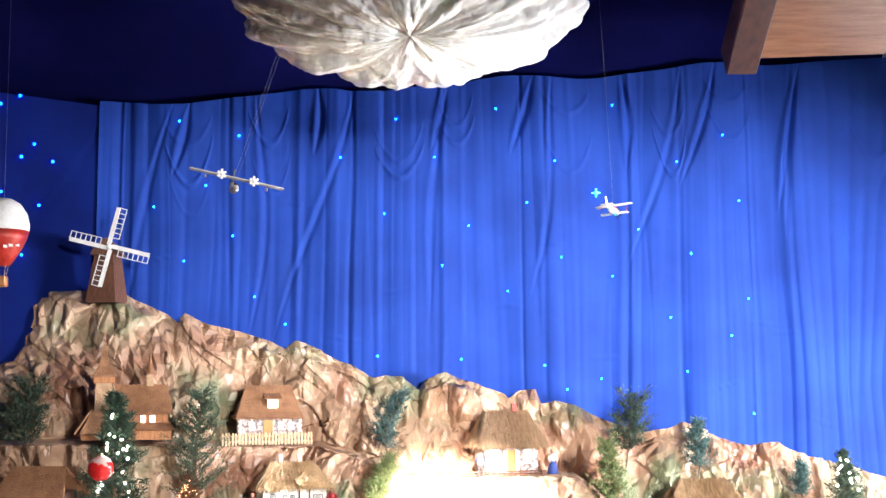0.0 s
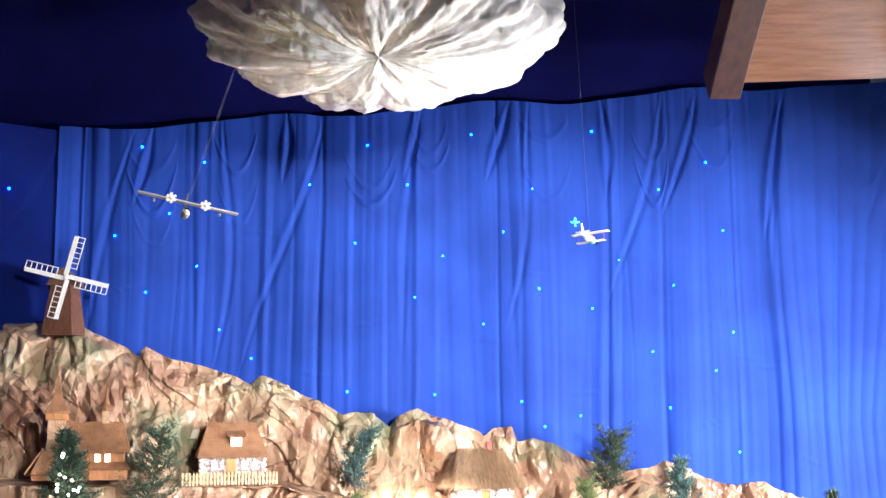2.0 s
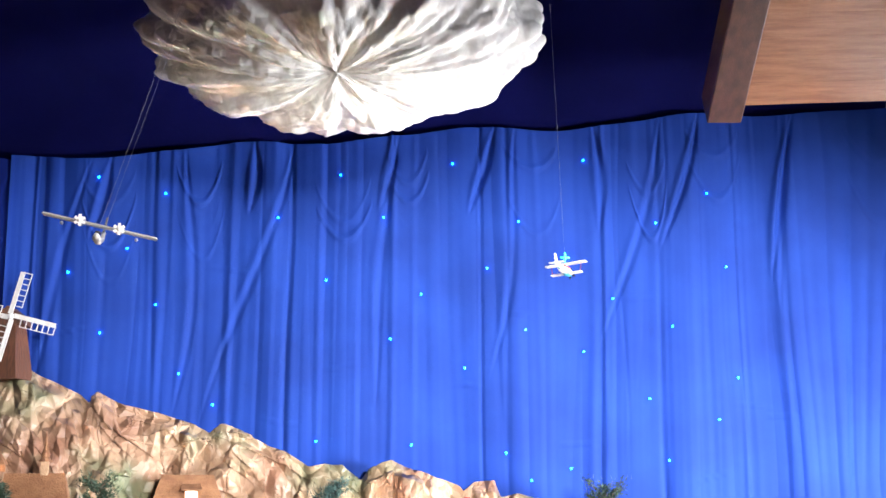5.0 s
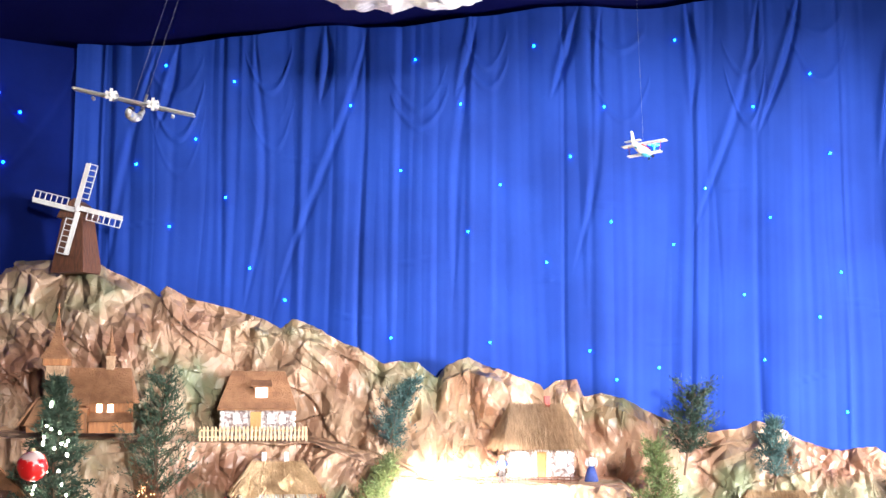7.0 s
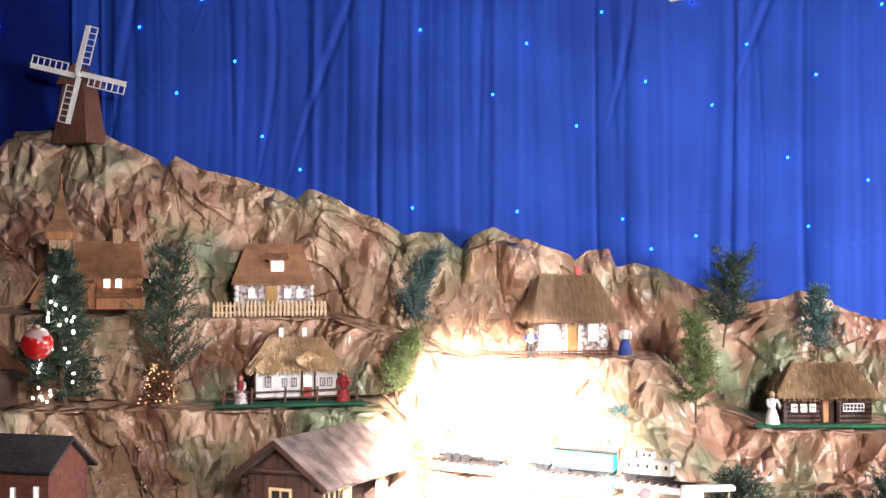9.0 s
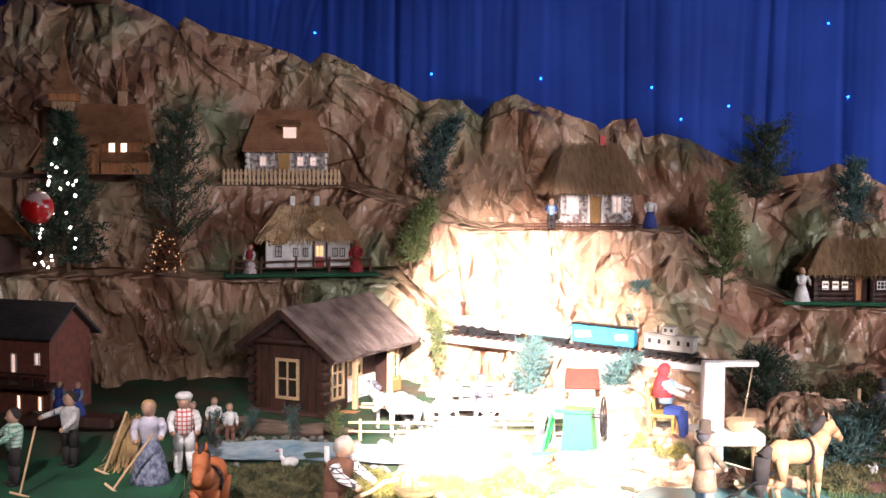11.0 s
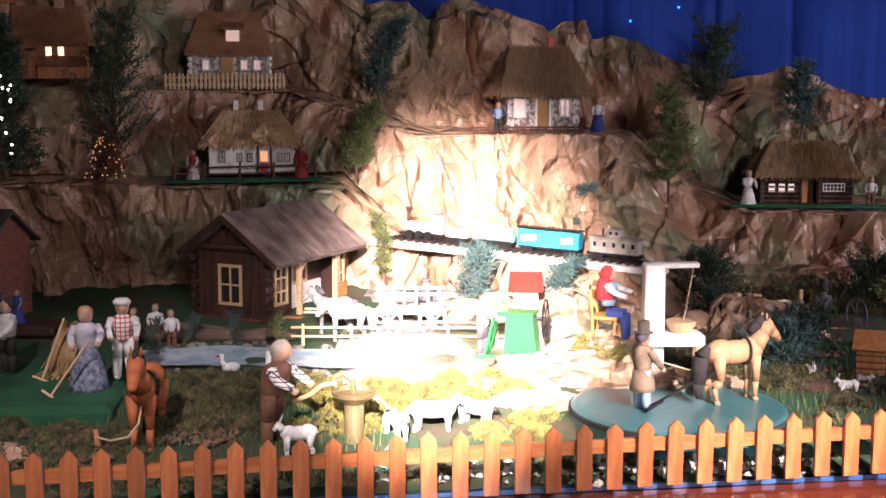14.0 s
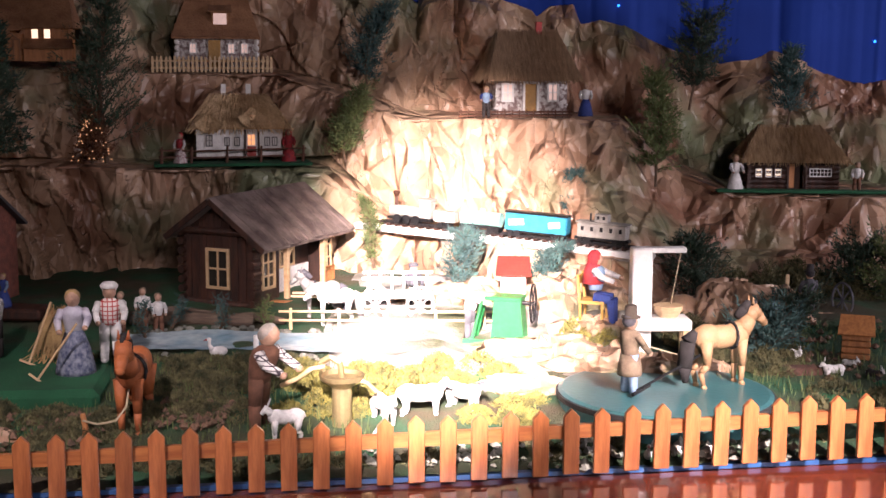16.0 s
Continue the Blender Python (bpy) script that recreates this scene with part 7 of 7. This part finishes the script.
for k in range(34):
    s = rn.uniform(0.05, 0.92)
    a = rn.uniform(3.6, 5.8)
    r = 0.19 * (1 - 0.88 * s) + 0.02
    pts.append((r * math.cos(a) * 0.55 + 0.01, r * math.sin(a), 0.6 * s))
bulbs(xm, pts, 0.005, BULB)
ba = part("bauble", ball(bm_new(), (-0.045, -0.16, 0.25), 0.062, 24), material("red_glass_bauble", (0.45, 0.01, 0.01), 0.08, (0.5, 0.35, 0.33), 14, 40, 0.0, coat=0.6, low=0.55, high=0.6), xm, "shiny red bauble with silver print", smooth=True)
part("bauble_cap", rod(bm_new(), (-0.045, -0.16, 0.308), (-0.045, -0.16, 0.322), 0.012, 0.010, 10), BRASS, ba)
xb = sprig("small brown Christmas tree with amber lights", -1.37, 6.90, 0.80, 0.20, 0.085, 41, material("brown_tinsel", (0.10, 0.035, 0.02), 0.6, (0.2, 0.09, 0.04), 40, 150, 0.2), (0, 0), cone=0.85, leaves=70, droop=0.7, start=0.05)
pts = [(0.085 * (1 - 0.85 * s) * math.cos(a), 0.085 * (1 - 0.85 * s) * math.sin(a) - 0.006, 0.2 * s) for s, a in ((rn.uniform(0.05, 0.95), rn.uniform(3.2, 6.2)) for k in range(42))]
bulbs(xb, pts, 0.0028, BULBR)
xr = sprig("dark Christmas tree with white lights at the slope's end", 2.17, 7.36, 0.78, 0.30, 0.12, 42, NEEDLED, (0, 0), cone=0.85, leaves=70, droop=0.7, start=0.05)
pts = [(0.11 * (1 - 0.85 * s) * math.cos(a), 0.11 * (1 - 0.85 * s) * math.sin(a) - 0.006, 0.3 * s) for s, a in ((rn.uniform(0.05, 0.95), rn.uniform(3.2, 6.2)) for k in range(14))]
bulbs(xr, pts, 0.006, BULB)

# brown roofed barn on the left shelf
bn = thing("brown_barn", "reddish brown model barn with a plain roof", "barn", pose(-2.22, 6.60, 0.82, 0, 0, -12))
part("wall", box(bm_new(), (0.15, 0.1, 0.07), (0.30, 0.18, 0.14)), DARKLOG, bn)
part("roof", slab(slab(bm_new(), (-0.04, -0.03, 0.11), (0.34, -0.03, 0.11), (0.28, 0.10, 0.25), (0.02, 0.10, 0.25), 0.01), (0.34, 0.23, 0.11), (-0.04, 0.23, 0.11), (0.02, 0.10, 0.25), (0.28, 0.10, 0.25), 0.01), BROWNROOF, bn)

# ---- small lights on the blue cloth ----
STARM = material("blue_led", (0.2, 0.6, 1.0), 0.3, emit=((0.0, 0.30, 1.0), 2.2))
STARL = material("deep_blue_led", (0.1, 0.2, 1.0), 0.3, emit=((0.0, 0.05, 1.0), 3.0))
STARS = [(-1.59, 3.03), (-1.24, 2.95), (-1.43, 2.65), (-1.73, 2.52), (-1.27, 2.35), (-1.55, 2.2), (-1.14, 1.99), (-0.96, 1.83), (-0.64, 2.82), (-0.31, 3.05), (-0.08, 2.82), (-0.38, 2.48), (0.12, 2.41), (-0.04, 2.17),
         (-0.42, 1.64), (0.07, 1.62), (0.29, 3.12), (0.47, 2.55), (0.64, 2.8), (1.0, 3.15), (1.14, 2.39), (1.38, 2.8), (1.66, 2.96), (1.75, 2.56), (1.45, 2.24), (1.32, 1.86), (1.79, 1.97), (1.68, 1.75),
         (0.98, 2.11), (0.67, 2.22), (0.56, 1.58), (0.9, 1.5), (0.69, 1.44), (1.41, 1.54), (1.8, 1.29), (0.35, 2.02)]
me = bpy.data.meshes.new("star_light")
b = bm_new()
bmesh.ops.create_icosphere(b, subdivisions=1, radius=0.0065)
b.to_mesh(me)
b.free()
me.materials.append(STARM)


def curtain_y(x, z):
    top = 3.17 + 0.07 * (x + 1.5)
    return CY - float(curtain_relief(np.array([x]), np.array([z]), np.array([top]), 1.0)[0])


for x, z in STARS:
    tagged(new("star_light", me), "tiny glowing blue star light on the curtain", "light", "star lights").matrix_world = pose(x, curtain_y(x, z) - 0.008, z)
b = bm_new()
big = new("star_light", bpy.data.meshes.new("big_star"))
for a in (0, 90):
    box(b, (0, 0, 0), (0.05, 0.004, 0.005), (0, a, 0))
bmesh.ops.create_icosphere(b, subdivisions=1, radius=0.011)
b.to_mesh(big.data)
b.free()
big.data.materials.append(STARM)
tagged(big, "larger four-pointed blue star light on the curtain", "light", "star lights").matrix_world = pose(0.89, curtain_y(0.89, 2.61) - 0.012, 2.61)
mel = bpy.data.meshes.new("side_star_light")
b = bm_new()
bmesh.ops.create_icosphere(b, subdivisions=1, radius=0.009)
b.to_mesh(mel)
b.free()
mel.materials.append(STARL)
for y, z in ((7.62, 2.76), (7.56, 2.85), (7.58, 2.50), (7.52, 2.77), (7.51, 3.12), (7.53, 2.21), (7.46, 2.56), (7.45, 3.06), (7.46, 2.21), (7.40, 3.0), (7.38, 2.6), (7.32, 2.3)):
    tagged(new("star_light", mel), "small deep blue light on the side curtain", "light", "side star lights").matrix_world = pose(-2.06 - 1.5 * (7.8 - y) + 0.045, y, z)

# ---- things hung from the ceiling ----
SILVER = material("silver_plastic", (0.55, 0.55, 0.54), 0.3, (0.42, 0.42, 0.42), 20, 80, 0.05, metal=0.4)
CYANP = flat("cyan_paint", (0.03, 0.32, 0.45), 0.35)
THREAD = flat("thread", (0.35, 0.37, 0.45), 0.6)


def propeller(t, c, r, mat):
    bm = bm_new()
    for a in (20, 80, 140):
        box(bm, c, (2 * r, 0.003, 0.009), (0, a, 0))
    ball(bm, (c[0], c[1] - 0.004, c[2]), 0.008, 8)
    return part("propeller", bm, mat, t)


def wing(span, chord, thick, c, dihedral=0):
    bm = bm_new()
    box(bm, c, (span, chord, thick), bevel=thick * 0.45)
    return bm


sp = thing("seaplane_model", "silver twin-engined model seaplane hung on threads", "model plane", pose(-0.957, 5.2, 2.212, 6, 11, 12))
part("fuselage", chain(bm_new(), [(0, -0.11, -0.01), (0, -0.06, -0.015), (0, 0.06, -0.012), (0, 0.16, 0.0), (0, 0.24, 0.03)], [0.008, 0.014, 0.015, 0.012, 0.007], 12), SILVER, sp, smooth=True)
part("wing", wing(0.37, 0.055, 0.009, (0, -0.01, 0.028)), SILVER, sp)
for s in (-1, 1):
    e = part("engine", chain(bm_new(), [(s * 0.062, -0.07, 0.028), (s * 0.062, -0.02, 0.03), (s * 0.062, 0.03, 0.028)], [0.014, 0.016, 0.007], 10), SILVER, sp)
    propeller(e, (s * 0.062, -0.078, 0.028), 0.019, WHITEP)
    part("float", ball(bm_new(), (s * 0.12, -0.01, 0.012), (0.006, 0.03, 0.006), 8), SILVER, sp)
part("tail_plane", wing(0.13, 0.03, 0.005, (0, 0.23, 0.045)), GREYC, sp)
part("fin", prism(bm_new(), [(0.20, 0.03), (0.25, 0.03), (0.255, 0.085), (0.235, 0.085)], "x", -0.003, 0.003), GREYC, sp)
part("cockpit", ball(bm_new(), (0, -0.055, 0.0), (0.011, 0.03, 0.009), 10), PANE, sp)
part("thread", rod(rod(bm_new(), (0, -0.05, 0.03), (0.26, -0.2, 2.3), 0.0003, 0.0003, 4), (0, 0.2, 0.04), (0.26, 0.0, 2.3), 0.0003, 0.0003, 4), THREAD, sp)
bp = thing("biplane_model", "white and cyan model biplane hung on a thread", "model plane", pose(0.64, 5.9, 2.22, 4, 4, 150) @ Matrix.Scale(0.8, 4))
part("fuselage", chain(bm_new(), [(0, -0.075, 0), (0, -0.045, 0), (0, 0.02, 0.002), (0, 0.09, 0.012)], [0.014, 0.02, 0.019, 0.008], 12), WHITEP, bp, smooth=True)
part("belly", chain(bm_new(), [(0, -0.07, -0.006), (0, -0.03, -0.008), (0, 0.07, 0.004)], [0.012, 0.017, 0.008], 10), CYANP, bp, "cyan belly")
part("upper_wing", wing(0.21, 0.036, 0.006, (0, -0.03, 0.035)), WHITEP, bp)
part("lower_wing", wing(0.16, 0.03, 0.006, (0, -0.03, -0.012)), WHITEP, bp)
for s in (-1, 1):
    part("strut", rod(bm_new(), (s * 0.07, -0.03, -0.012), (s * 0.078, -0.03, 0.035), 0.0015, 0.0015, 5), REDP, bp)
part("tail_plane", wing(0.075, 0.022, 0.004, (0, 0.088, 0.018)), WHITEP, bp)
part("fin", prism(bm_new(), [(0.065, 0.012), (0.10, 0.012), (0.104, 0.06), (0.09, 0.06)], "x", -0.0025, 0.0025), WHITEP, bp)
part("stripe", box(bm_new(), (0, 0.0, 0.012), (0.041, 0.07, 0.006)), REDP, bp)
propeller(bp, (0, -0.082, 0), 0.026, BLACKM)
part("thread", rod(bm_new(), (0, -0.02, 0.035), (0.05, -0.15, 2.85), 0.0003, 0.0003, 4), THREAD, bp)

bl = thing("balloon_model", "red and white model hot-air balloon with a basket", "model balloon", pose(-2.19, 6.4, 1.93))
env = bm_new()
n = 0
revolve(env, [(0.035, 0.10), (0.075, 0.16), (0.105, 0.22), (0.118, 0.265)], 22)
n = paint(env, 0, n)
revolve(env, [(0.118, 0.265), (0.12, 0.30), (0.108, 0.35), (0.078, 0.395), (0.035, 0.42), (0.004, 0.426)], 22)
n = paint(env, 1, n)
slots(part("envelope", env, REDP, bl, "red and white envelope", smooth=True), [REDP, WHITEP])
for k in range(4):
    a = math.pi / 4 + math.pi / 2 * k
    part("cord", rod(bm_new(), (0.022 * math.cos(a), 0.022 * math.sin(a), 0.05), (0.032 * math.cos(a), 0.032 * math.sin(a), 0.105), 0.0015, 0.0015, 5), ROPE, bl)
part("basket", box(bm_new(), (0, 0, 0.025), (0.05, 0.05, 0.05), bevel=0.006), ORANGEW, bl)
for k in range(3):
    part("marking", box(bm_new(), (0.035 + 0.022 * k, -0.083 + 0.010 * k * k, 0.185 + 0.006 * k), (0.018, 0.004, 0.02), (-30, 0, 25 + 12 * k)), WHITEP, bl)
part("thread", rod(bm_new(), (0, 0, 0.42), (0, 0, 2.3), 0.0003, 0.0003, 4), THREAD, bl)
